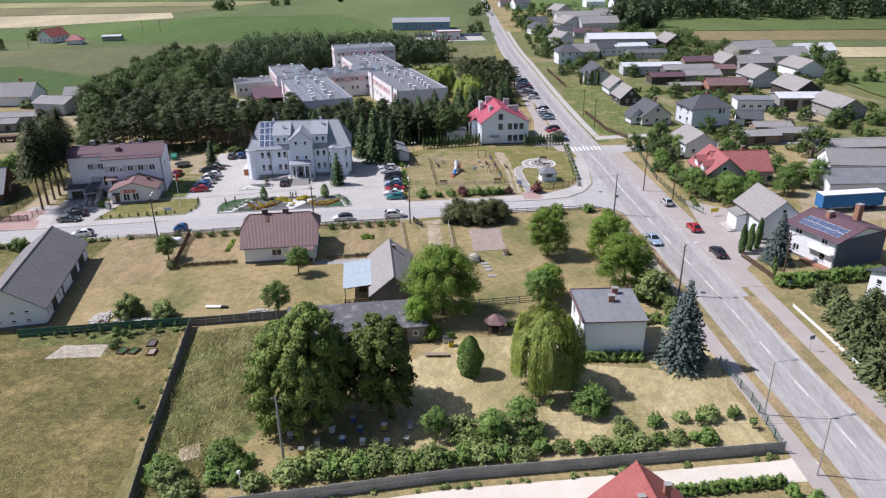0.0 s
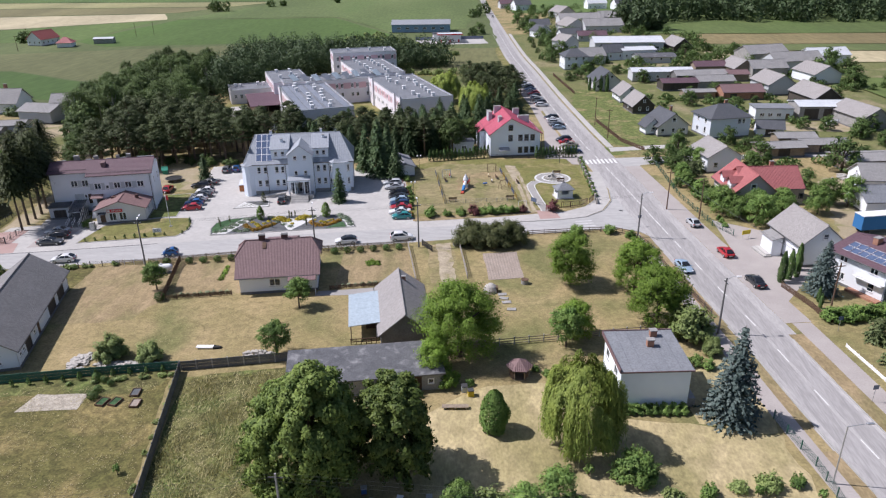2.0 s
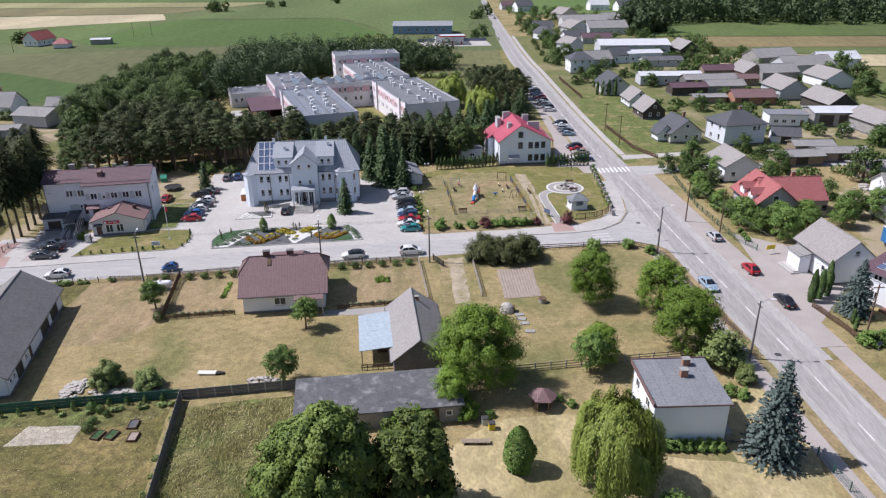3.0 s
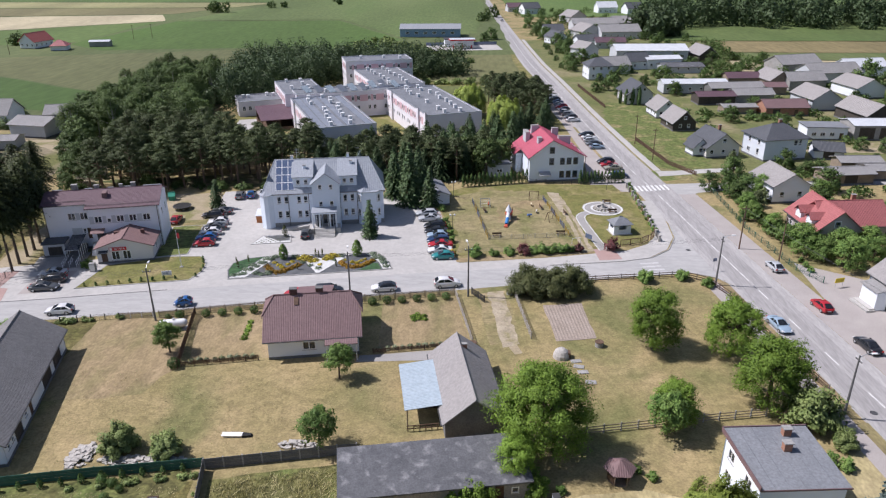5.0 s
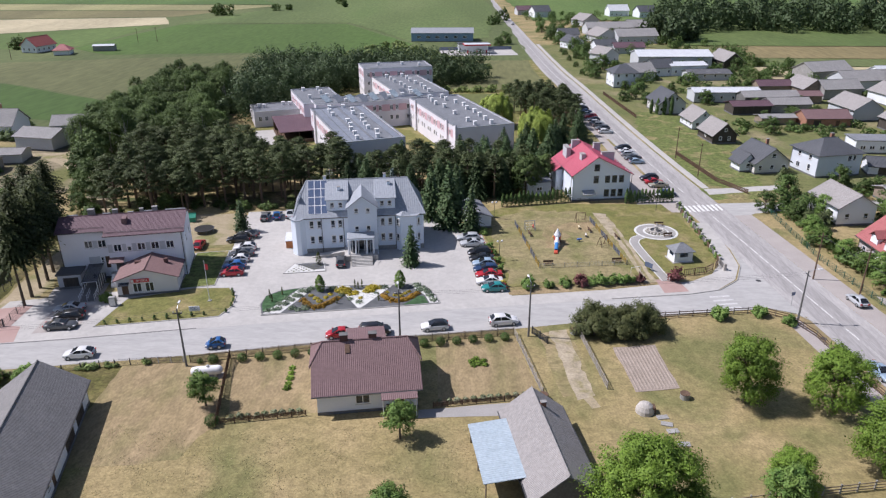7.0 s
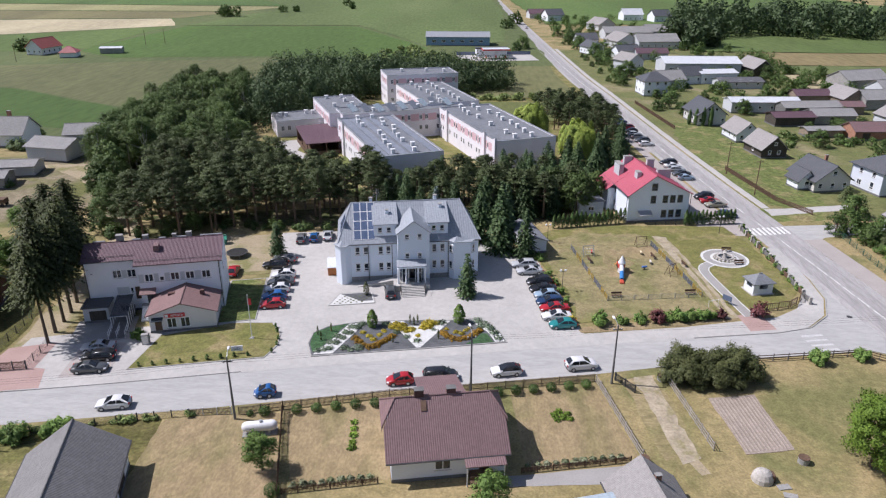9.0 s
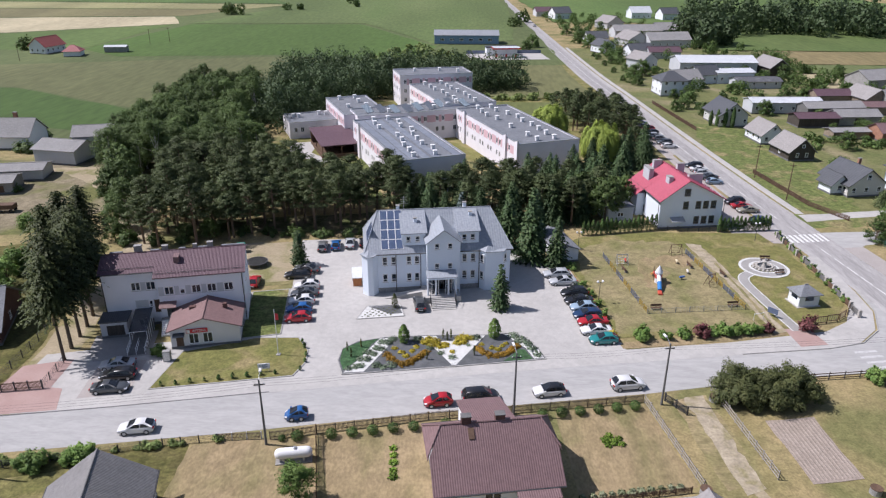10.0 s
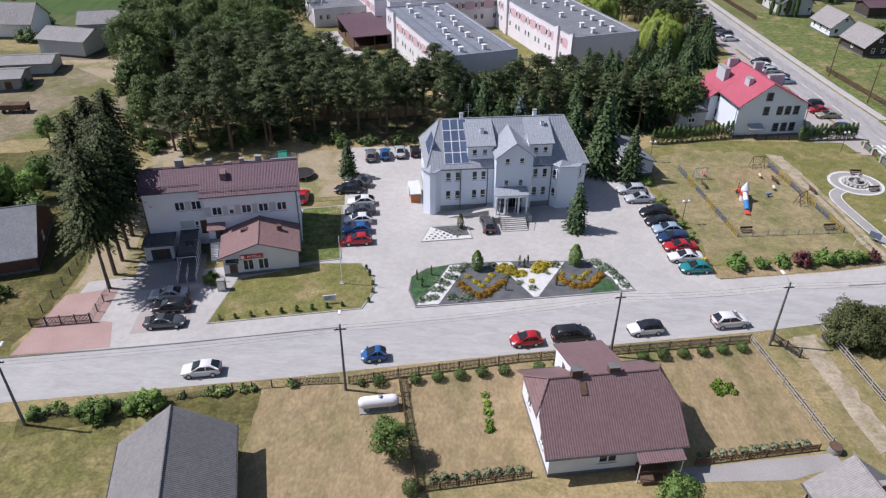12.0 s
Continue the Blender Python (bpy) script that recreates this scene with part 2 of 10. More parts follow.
M["sand"] = surface("dusty_sand", (0.38, 0.315, 0.215), (0.30, 0.25, 0.16), 0.25, 0.95, 3.0, 0.5, 9.0, c=(0.20, 0.19, 0.08), cscale=0.2, ccut=0.6)
M["farm_yard"] = surface("dusty_yard", (0.245, 0.205, 0.135), (0.185, 0.158, 0.095), 0.12, 0.95, 3.0, 0.5, 9.0, contrast=0.18, c=(0.13, 0.135, 0.045), cscale=0.09, ccut=0.54, mid=0.12)
M["forest_floor"] = surface("forest_floor", (0.19, 0.155, 0.095), (0.12, 0.10, 0.055), 0.3, 0.95, 3.0, 0.8, 6.0, c=(0.07, 0.085, 0.028), cscale=0.2, ccut=0.5, grit=0.25, mid=0.15)
M["sand_pale"] = surface("pale_sand", (0.40, 0.34, 0.25), (0.33, 0.28, 0.195), 0.5, 0.95, 3.0, 0.4, 9.0, c=(0.27, 0.235, 0.13), cscale=0.5, ccut=0.6, mid=0.08)
M["park_dry"] = surface("scorched_park_lawn", (0.285, 0.235, 0.125), (0.215, 0.19, 0.09), 0.2, 0.95, 3.2, 0.6, 7.0, contrast=0.18, c=(0.175, 0.17, 0.065), cscale=0.13, ccut=0.57, grit=0.17, mid=0.12)
M["soil"] = surface("grey_tilled_soil", (0.285, 0.235, 0.195), (0.35, 0.29, 0.245), 0.5, 0.95, 4.0, 0.8, 6.0)
M["mulch"] = surface("dark_slate_mulch", (0.085, 0.09, 0.095), (0.14, 0.145, 0.15), 0.9, 0.9, 9.0, 0.8, 14.0)
M["white_chips"] = surface("white_stone_chips", (0.54, 0.54, 0.52), (0.66, 0.66, 0.64), 2.0, 0.85, 12.0, 0.8, 14.0)
M["paint"] = surface("road_paint", (0.62, 0.62, 0.60), (0.74, 0.74, 0.72), 1.5, 0.8, 10.0)
# walls and roofs
M["white"] = surface("white_render", (0.74, 0.765, 0.80), (0.79, 0.815, 0.85), 0.3, 0.85, 4.0, 0.1, 20.0, contrast=0.3, grit=0.04)
M["office_wall"] = surface("bluish_white_render", (0.75, 0.81, 0.89), (0.79, 0.85, 0.93), 0.3, 0.85, 4.0, 0.08, 20.0, contrast=0.3, grit=0.04)
M["office_bay"] = surface("pale_blue_render", (0.65, 0.715, 0.80), (0.69, 0.755, 0.84), 0.3, 0.85, 4.0, 0.06, 20.0, contrast=0.3, grit=0.04)
M["bluewall"] = surface("blue_sheet_wall", (0.20, 0.30, 0.44), (0.25, 0.35, 0.49), 0.3, 0.6, 4.0)
M["greywall"] = surface("light_grey_render", (0.48, 0.50, 0.53), (0.54, 0.56, 0.58), 0.3, 0.85, 4.0, 0.1, 20.0, grit=0.04)
M["render"] = surface("coloured_render", (0.90, 0.90, 0.90), (1, 1, 1), 0.3, 0.85, 4.0, 0.1, 20.0, tint=True, grit=0.04)
M["plinth"] = surface("dark_plinth", (0.13, 0.13, 0.135), (0.19, 0.19, 0.19), 1.0, 0.85, 8.0)
M["brick"] = surface("old_brick", (0.30, 0.15, 0.10), (0.40, 0.22, 0.15), 1.2, 0.9, 7.0, 0.5, 12.0)
M["brick_dark"] = surface("dark_brown_brick", (0.10, 0.055, 0.05), (0.15, 0.085, 0.075), 1.2, 0.9, 7.0, 0.5, 12.0)
M["gravel_grey"] = surface("beige_gravel", (0.34, 0.30, 0.24), (0.43, 0.39, 0.32), 0.5, 0.95, 6.0, 0.6, 12.0, grit=0.25, mid=0.15)
M["concrete"] = surface("weathered_concrete", (0.26, 0.255, 0.245), (0.36, 0.35, 0.335), 0.6, 0.9, 5.0, 0.4, 9.0)
M["concrete_dark"] = surface("dark_weathered_concrete", (0.12, 0.12, 0.12), (0.19, 0.185, 0.18), 0.6, 0.9, 5.0, 0.4, 9.0)
M["planks_dark"] = surface("dark_planks", (0.055, 0.048, 0.042), (0.095, 0.08, 0.068), 0.8, 0.8, 6.0, 0.4, 9.0, stretch=(4, 4, 0.6))
M["wood"] = surface("weathered_wood", (0.22, 0.175, 0.13), (0.32, 0.26, 0.20), 1.0, 0.85, 6.0, 0.4, 9.0)
M["wood_dark"] = surface("dark_stained_wood", (0.10, 0.062, 0.042), (0.15, 0.095, 0.065), 1.0, 0.8, 6.0)
M["wood_red"] = surface("orange_wood", (0.36, 0.13, 0.05), (0.44, 0.18, 0.07), 1.0, 0.7, 6.0)
M["roof_office"] = ribbed("blue_grey_seam_roof", (0.29, 0.315, 0.35), (0.34, 0.365, 0.40), 0.4, 0.55, 0.05, deep=0.4)
M["roof_office_y"] = ribbed("blue_grey_seam_roof_y", (0.29, 0.315, 0.35), (0.34, 0.365, 0.40), 0.4, 0.55, 0.05, axis=1, deep=0.4)
M["roof_grey"] = ribbed("grey_sheet_roof", (0.30, 0.315, 0.335), (0.36, 0.375, 0.39), 0.45, 0.5, 0.15)
M["roof_brown"] = ribbed("brown_tile_sheet", (0.18, 0.112, 0.112), (0.22, 0.142, 0.142), 0.24, 0.6, 0.0, 0.4, deep=0.55)
M["roof_rose_y"] = ribbed("rosy_brown_tile_sheet", (0.195, 0.122, 0.118), (0.24, 0.152, 0.146), 0.2, 0.65, 0.0, 0.35, axis=1, deep=0.35)
M["roof_mauve"] = ribbed("mauve_tile_sheet", (0.112, 0.064, 0.08), (0.145, 0.088, 0.104), 0.2, 0.6, 0.0, 0.35, deep=0.6)
M["roof_red"] = ribbed("red_tile_sheet", (0.39, 0.065, 0.105), (0.45, 0.09, 0.135), 0.3, 0.5, 0.0, 0.4, axis=1)
M["roof_clay"] = ribbed("clay_red_tiles", (0.33, 0.105, 0.105), (0.39, 0.14, 0.135), 0.3, 0.6, 0.0, 0.35)
M["roof_clay_y"] = ribbed("clay_red_tiles_y", (0.30, 0.085, 0.075), (0.36, 0.115, 0.10), 0.3, 0.6, 0.0, 0.35, axis=1)
M["roof_asbestos"] = ribbed("grey_corrugated_sheet", (0.25, 0.245, 0.24), (0.34, 0.33, 0.32), 0.2, 0.9, 0.0)
# corrugated sheet in a darker grey for the white barn
M["roof_barn_y"] = ribbed("darker_grey_corrugated_sheet", (0.185, 0.18, 0.178), (0.25, 0.243, 0.24), 0.2, 0.9, 0.0, axis=1)
M["wood_bleached"] = surface("bleached_planks", (0.30, 0.275, 0.25), (0.40, 0.37, 0.34), 1.0, 0.9, 8.0, 0.3, 20.0)
M["paint_worn"] = surface("worn_road_paint", (0.40, 0.39, 0.38), (0.62, 0.62, 0.61), 1.5, 0.85, 6.0, contrast=0.5)
M["roof_asbestos_y"] = ribbed("grey_corrugated_sheet_y", (0.275, 0.26, 0.25), (0.345, 0.325, 0.315), 0.2, 0.9, 0.0, axis=1)
M["roof_slate"] = surface("dark_bitumen_slate", (0.085, 0.088, 0.095), (0.14, 0.142, 0.15), 0.9, 0.75, 5.0, 0.4, 8.0, c=(0.24, 0.24, 0.245), cscale=0.7, ccut=0.63)
M["roof_felt"] = surface("grey_roofing_felt", (0.175, 0.185, 0.20), (0.225, 0.235, 0.25), 0.4, 0.8, 4.0, 0.2, 9.0)
M["roof_clinic"] = surface("dark_roofing_felt", (0.15, 0.16, 0.178), (0.20, 0.21, 0.226), 0.3, 0.8, 4.0, 0.2, 9.0, mid=0.08)
M["roof_strip"] = surface("blue_grey_roof_strip", (0.175, 0.195, 0.235), (0.225, 0.245, 0.28), 0.3, 0.6, 4.0, mid=0.08)
M["roof_dark"] = ribbed("dark_grey_tiles", (0.075, 0.08, 0.09), (0.11, 0.115, 0.125), 0.3, 0.6, 0.0, 0.4)
M["roof_white"] = surface("white_sheet_roof", (0.52, 0.54, 0.56), (0.62, 0.64, 0.66), 0.3, 0.5, 3.0)
M["roof_blue"] = ribbed("pale_blue_sheet", (0.34, 0.41, 0.46), (0.39, 0.46, 0.51), 0.3, 0.85, 0.0, axis=1)
M["metal"] = surface("galvanised_metal", (0.42, 0.43, 0.44), (0.52, 0.53, 0.54), 1.0, 0.45, 8.0, metal=0.7)
M["metal_dark"] = surface("dark_painted_metal", (0.05, 0.05, 0.052), (0.085, 0.085, 0.088), 1.0, 0.5, 8.0)
M["metal_green"] = surface("green_mesh_fence", (0.03, 0.10, 0.075), (0.05, 0.14, 0.10), 1.0, 0.6, 8.0)
M["plastic"] = surface("painted_plastic", (0.92, 0.92, 0.92), (1, 1, 1), 1.0, 0.45, 8.0, tint=True)
M["white_paint"] = surface("white_paint", (0.74, 0.74, 0.74), (0.80, 0.80, 0.80), 1.0, 0.5, 8.0)
M["red_paint"] = surface("red_paint", (0.50, 0.03, 0.035), (0.58, 0.05, 0.055), 1.0, 0.5, 8.0)
M["frame"] = surface("window_frame_white", (0.80, 0.80, 0.80), (0.86, 0.86, 0.86), 1.0, 0.5, 8.0)
M["yellow_paint"] = surface("yellow_paint", (0.36, 0.25, 0.05), (0.43, 0.30, 0.07), 1.0, 0.6, 8.0)
M["blue_paint"] = surface("faded_blue_paint", (0.10, 0.12, 0.19), (0.14, 0.16, 0.24), 1.0, 0.6, 8.0)
M["frame_grey"] = surface("window_frame_grey", (0.10, 0.10, 0.105), (0.14, 0.14, 0.145), 1.0, 0.5, 8.0)
M["glass"] = glass("window_glass", (0.07, 0.085, 0.11))
M["solar"] = surface("solar_cells", (0.085, 0.12, 0.20), (0.115, 0.15, 0.24), 1.0, 0.12, 8.0, spec=0.8)
M["rubber"] = surface("tyre_rubber", (0.02, 0.02, 0.02), (0.035, 0.035, 0.035), 2.0, 0.85, 9.0)
M["car_glass"] = surface("tinted_car_glass", (0.015, 0.017, 0.02), (0.022, 0.025, 0.03), 1.0, 0.06, 8.0, spec=0.7)
M["lens_red"] = surface("red_lamp_lens", (0.40, 0.02, 0.02), (0.48, 0.03, 0.03), 1.0, 0.2, 8.0)
M["lens_clear"] = surface("clear_lamp_lens", (0.65, 0.66, 0.68), (0.75, 0.76, 0.78), 1.0, 0.1, 8.0)
M["car"] = surface("car_paint", (0.94, 0.94, 0.94), (1, 1, 1), 0.8, 0.28, 5.0, tint=True, spec=0.5)
M["car"].node_tree.nodes["Principled BSDF"].inputs["Coat Weight"].default_value = 0.6
M["stone"] = surface("rubble_stone", (0.36, 0.34, 0.31), (0.52, 0.49, 0.45), 1.2, 0.9, 6.0, 0.5, 9.0)
M["bark"] = surface("rough_bark", (0.085, 0.065, 0.048), (0.15, 0.12, 0.09), 1.5, 0.95, 7.0, 0.8, 9.0, stretch=(3, 3, 0.6))
M["bark_birch"] = surface("birch_bark", (0.30, 0.29, 0.27), (0.50, 0.49, 0.46), 1.5, 0.9, 5.0, 0.4, 9.0, stretch=(1, 1, 3))
M["bark_pine"] = surface("pine_bark", (0.12, 0.085, 0.06), (0.19, 0.135, 0.095), 1.5, 0.95, 7.0, 0.8, 9.0, stretch=(3, 3, 0.6))
# plants
M["leaf_lime"] = foliage("lime_leaves", (0.063, 0.110, 0.026), (0.226, 0.293, 0.068))
M["leaf_walnut"] = foliage("walnut_leaves", (0.105, 0.185, 0.025), (0.255, 0.385, 0.058))
M["leaf_fruit"] = foliage("fruit_tree_leaves", (0.089, 0.178, 0.039), (0.250, 0.356, 0.092))
M["leaf_bush"] = foliage("shrub_leaves", (0.131, 0.194, 0.057), (0.344, 0.413, 0.144))
M["leaf_hedge"] = foliage("garden_pine_needles", (0.070, 0.098, 0.038), (0.185, 0.222, 0.092))
M["leaf_dark"] = foliage("dark_shrub_leaves", (0.050, 0.068, 0.026), (0.145, 0.155, 0.058))
M["leaf_willow"] = foliage("willow_leaves", (0.162, 0.230, 0.040), (0.375, 0.448, 0.095))
M["leaf_birch"] = foliage("woodland_leaves", (0.056, 0.097, 0.027), (0.135, 0.191, 0.058))
M["leaf_track"] = foliage("track_spruce_needles", (0.031, 0.047, 0.017), (0.096, 0.114, 0.038))
M["leaf_spruce"] = foliage("spruce_needles", (0.036, 0.076, 0.031), (0.104, 0.152, 0.058))
M["leaf_blue"] = foliage("blue_spruce_needles", (0.081, 0.128, 0.115), (0.212, 0.272, 0.246))
M["leaf_pine"] = foliage("pine_needles", (0.046, 0.069, 0.026), (0.118, 0.147, 0.056))
M["leaf_thuja"] = foliage("thuja_scales", (0.053, 0.112, 0.032), (0.145, 0.22, 0.062))
M["leaf_yellow"] = foliage("yellow_shrub_leaves", (0.38, 0.31, 0.03), (0.58, 0.48, 0.06))
M["leaf_orange"] = foliage("orange_shrub_leaves", (0.28, 0.16, 0.02), (0.42, 0.25, 0.035))
M["leaf_red"] = foliage("purple_shrub_leaves", (0.096, 0.038, 0.038), (0.210, 0.079, 0.079))
M["leaf_pale"] = foliage("pale_flowering_leaves", (0.12, 0.16, 0.06), (0.34, 0.36, 0.24))
M["leaf_silver"] = foliage("juniper_needles", (0.13, 0.19, 0.12), (0.28, 0.34, 0.23))
M["leaf_garden"] = foliage("garden_tree_leaves", (0.056, 0.108, 0.029), (0.158, 0.228, 0.066))
M["leaf_far"] = foliage("far_wood_leaves", (0.040, 0.072, 0.032), (0.105, 0.150, 0.062))
M["leaf_straw"] = foliage("straw_blades", (0.30, 0.25, 0.12), (0.42, 0.35, 0.19))
M["leaf_grass"] = foliage("grass_blades", (0.20, 0.205, 0.065), (0.52, 0.45, 0.24))

# ---- ground, roads and yards ----
def sheet(name, pts, z, material, label, category, jitter=0.0, step=2.0, thick=0.0):
    """A flat piece of ground with a slightly ragged outline."""
    out = []
    r = random.Random(len(pts) * 31 + int(abs(pts[0][0]) * 7))
    for (x0, y0), (x1, y1) in zip(pts, pts[1:] + pts[:1]):
        k = max(1, int(math.hypot(x1 - x0, y1 - y0) / step)) if jitter else 1
        for i in range(k):
            u = i / k
            out.append((x0 + (x1 - x0) * u + r.uniform(-jitter, jitter), y0 + (y1 - y0) * u + r.uniform(-jitter, jitter)))
    g = Geo()
    if thick:
        g.prism(out, z - thick, z)
    else:
        g.poly([(x, y, z) for x, y in out])
    return solo(name, g, material, label, category, kind="structure")


def ribbon(pts, a, b, z):
    """Quads along a line of points, from offset a to offset b to its right."""
    g = Geo()
    ends = []
    for i, p in enumerate(pts):
        q, o = Vector(pts[max(i - 1, 0)]), Vector(pts[min(i + 1, len(pts) - 1)])
        d = (o - q).normalized()
        n = Vector((d.y, -d.x))
        ends.append((Vector(p) + n * a, Vector(p) + n * b))
    for (p0, q0), (p1, q1) in zip(ends, ends[1:]):
        g.poly([(*p0, z), (*q0, z), (*q1, z), (*p1, z)])
    return g


def smooth_line(pts, step=6.0):
    """A Catmull-Rom line through the points."""
    out = []
    p = [Vector(q) for q in pts]
    p = [p[0] * 2 - p[1]] + p + [p[-1] * 2 - p[-2]]
    for a, b, c, d in zip(p, p[1:], p[2:], p[3:]):
        k = max(2, int((c - b).length / step))
        for i in range(k):
            t = i / k
            out.append(0.5 * ((2 * b) + (c - a) * t + (2 * a - 5 * b + 4 * c - d) * t * t + (3 * b - a - 3 * c + d) * t ** 3))
    return [tuple(q) for q in out + [p[-2]]]


g = Geo()
S = [-4000, -1200, -400, -150, 0, 150, 400, 1200, 4000]
for i in range(8):
    for j in range(8):
        g.poly([(S[i], S[j], 0), (S[i + 1], S[j], 0), (S[i + 1], S[j + 1], 0), (S[i], S[j + 1], 0)])
solo("ground", g, M["ground"], "dry summer meadow ground under the whole village", "ground", kind="structure")

# fields to the north and the east
FIELDS = itertools.count()


def field(pts, a, b, label, z=0.06, scale=0.02, stretch=(1, 0.2, 1)):
    m = surface("field_cover", a, b, scale, 0.95, 0.5, 0.5, 2.0, stretch=stretch, contrast=0.2, c=tuple(0.5 * (x + y) * 0.8 for x, y in zip(a, b)), cscale=0.012)
    sheet("field", pts, 0.05 + 0.02 * next(FIELDS), m, label, "field", 0.8, 14.0)


field([(-900, 112), (-112, 112), (-86, 128), (-60, 200), (-20, 240), (20, 262), (36, 270), (30, 420), (22, 600), (10, 1200), (-900, 1200)], (0.095, 0.13, 0.045), (0.13, 0.15, 0.06), "green grass margins between the northern fields")
field([(-700, 195), (-190, 196), (-125, 160), (-85, 130), (-60, 215), (-110, 285), (-170, 268), (-235, 250), (-700, 235)], (0.125, 0.14, 0.055), (0.16, 0.165, 0.075), "grey-green hay meadow behind the woods")
field([(-240, 160), (-130, 128), (-95, 125), (-125, 158), (-190, 194), (-700, 190), (-700, 150)], (0.06, 0.115, 0.025), (0.085, 0.14, 0.035), "bright green crop strip beside the meadow")
field([(-190, 280), (-110, 290), (-40, 260), (-30, 330), (-90, 445), (-212, 436), (-222, 305)], (0.075, 0.135, 0.028), (0.10, 0.155, 0.04), "bright green crop field", 0.07)
field([(-700, 300), (-310, 376), (-222, 440), (-246, 492), (-380, 470), (-700, 420)], (0.44, 0.38, 0.24), (0.50, 0.44, 0.29), "bleached hay field strip", 0.07)
field([(-700, 250), (-250, 300), (-222, 315), (-224, 432), (-312, 370), (-700, 292)], (0.095, 0.15, 0.04), (0.12, 0.17, 0.05), "green field strip with hedgerow", 0.065)
field([(-700, 430), (-380, 476), (-240, 500), (-215, 560), (-700, 545)], (0.18, 0.165, 0.075), (0.22, 0.20, 0.10), "brownish fallow field strip", 0.07, )
field([(-700, 552), (-215, 566), (-180, 620), (-700, 640)], (0.27, 0.26, 0.12), (0.32, 0.30, 0.15), "yellowish grass field strip", 0.07)
field([(-214, 440), (-88, 450), (-28, 335), (15, 360), (20, 575), (10, 800), (-300, 800), (-180, 600)], (0.10, 0.15, 0.045), (0.14, 0.175, 0.065), "wide green pasture far behind the clinic", 0.07)
field([(-700, 650), (-190, 630), (-290, 810), (-700, 900)], (0.085, 0.15, 0.04), (0.11, 0.17, 0.05), "far green field", 0.07)
field([(-12, 190), (38, 185), (33, 265), (-25, 262), (-30, 205)], (0.14, 0.15, 0.06), (0.18, 0.175, 0.08), "rough grass plot beside the road", 0.05)
field([(-10, 140), (34, 150), (38, 178), (-6, 178)], (0.12, 0.145, 0.045), (0.15, 0.16, 0.06), "green verge lawn behind the clinic", 0.05)
field([(132, 213), (700, 204), (700, 244), (138, 248)], (0.40, 0.34, 0.20), (0.46, 0.40, 0.25), "bleached stubble strip", 0.07)
field([(140, 250), (700, 246), (700, 271), (145, 275)], (0.10, 0.135, 0.045), (0.135, 0.155, 0.06), "green grass strip beside the stubble", 0.07)
field([(146, 276), (700, 272), (700, 318), (146, 322)], (0.19, 0.16, 0.075), (0.23, 0.185, 0.09), "brownish poppy fallow strip", 0.072)
field([(120, 324), (700, 320), (700, 600), (110, 600)], (0.085, 0.13, 0.035), (0.12, 0.155, 0.05), "green field before the eastern woods", 0.07)
field([(50, 470), (400, 480), (400, 900), (20, 900)], (0.09, 0.15, 0.04), (0.12, 0.17, 0.05), "green fields at the far road end", 0.07)
field([(170, 100), (700, 60), (700, 200), (165, 170)], (0.09, 0.14, 0.035), (0.13, 0.165, 0.05), "green meadow behind the farm yards", 0.06)

sheet("meadow", [(-66, 104), (44, 104), (40, 200), (36, 330), (-30, 330), (-60, 200)], 0.006, M["lawn_olive"], "olive green meadow round the clinic", "meadow", 1.5, 8.0)
sheet("meadow", [(56, 64), (210, 66), (220, 330), (40, 330), (46, 200)], 0.006, M["village_grass"], "green rough grass between the far houses", "meadow", 1.5, 8.0)

# main road
ROAD = smooth_line([(75.5, -140), (74.2, -100), (72.7, -70.5), (71.1, -58), (69.9, -48), (68.4, -33.6), (67.0, -23), (65.4, -10), (63.2, 8.2), (60.3, 34), (57.6, 56), (55, 77.4), (51, 120), (48.3, 154), (44.8, 200), (41.0, 246), (34, 380), (25.6, 550), (10, 900)])
road = solo("road", ribbon(ROAD, -4.1, 4.6, 0.024), M["asphalt"], "worn grey asphalt village road with dashed centre line", "road", kind="structure")


def road_at(y):
    for (x0, y0), (x1, y1) in zip(ROAD, ROAD[1:]):
        if y0 <= y <= y1:
            return x0 + (x1 - x0) * (y - y0) / (y1 - y0)
    return ROAD[-1][0]


def along(y0, y1, a, b, z, k=14):
    """A strip beside the main road."""
    pts = [(road_at(y0 + (y1 - y0) * i / k), y0 + (y1 - y0) * i / k) for i in range(k + 1)]
    return ribbon(pts, a, b, z)


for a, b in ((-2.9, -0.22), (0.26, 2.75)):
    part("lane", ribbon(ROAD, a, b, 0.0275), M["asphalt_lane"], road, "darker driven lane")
dash = Geo().box(-0.07, -1.6, 0, 0.07, 1.6, 0.004)
dash_mesh = dash.mesh("dash", M["paint"])
y = -104.0
while y < 330:
    a = math.degrees(math.atan2(road_at(y - 1) - road_at(y + 1), 2))
    if not 8 < y < 54:
        part("dash", dash_mesh, None, road, at=pose(road_at(y), y, 0.03, 0, 0, a))
    y += 9.4 if y < 60 else 7.0
for y in range(6, 50, 4):
    a = math.degrees(math.atan2(road_at(y - 1) - road_at(y + 1), 2))
    part("dash", dash_mesh, None, road, at=pose(road_at(y), y, 0.03, 0, 0, a))
bar = Geo().box(-0.26, -1.9, 0, 0.26, 1.9, 0.004).mesh("crossing_bar", M["paint"])
worn_bar = Geo().box(-0.24, -1.7, 0, 0.24, 1.7, 0.004).mesh("crossing_bar", M["paint_worn"])
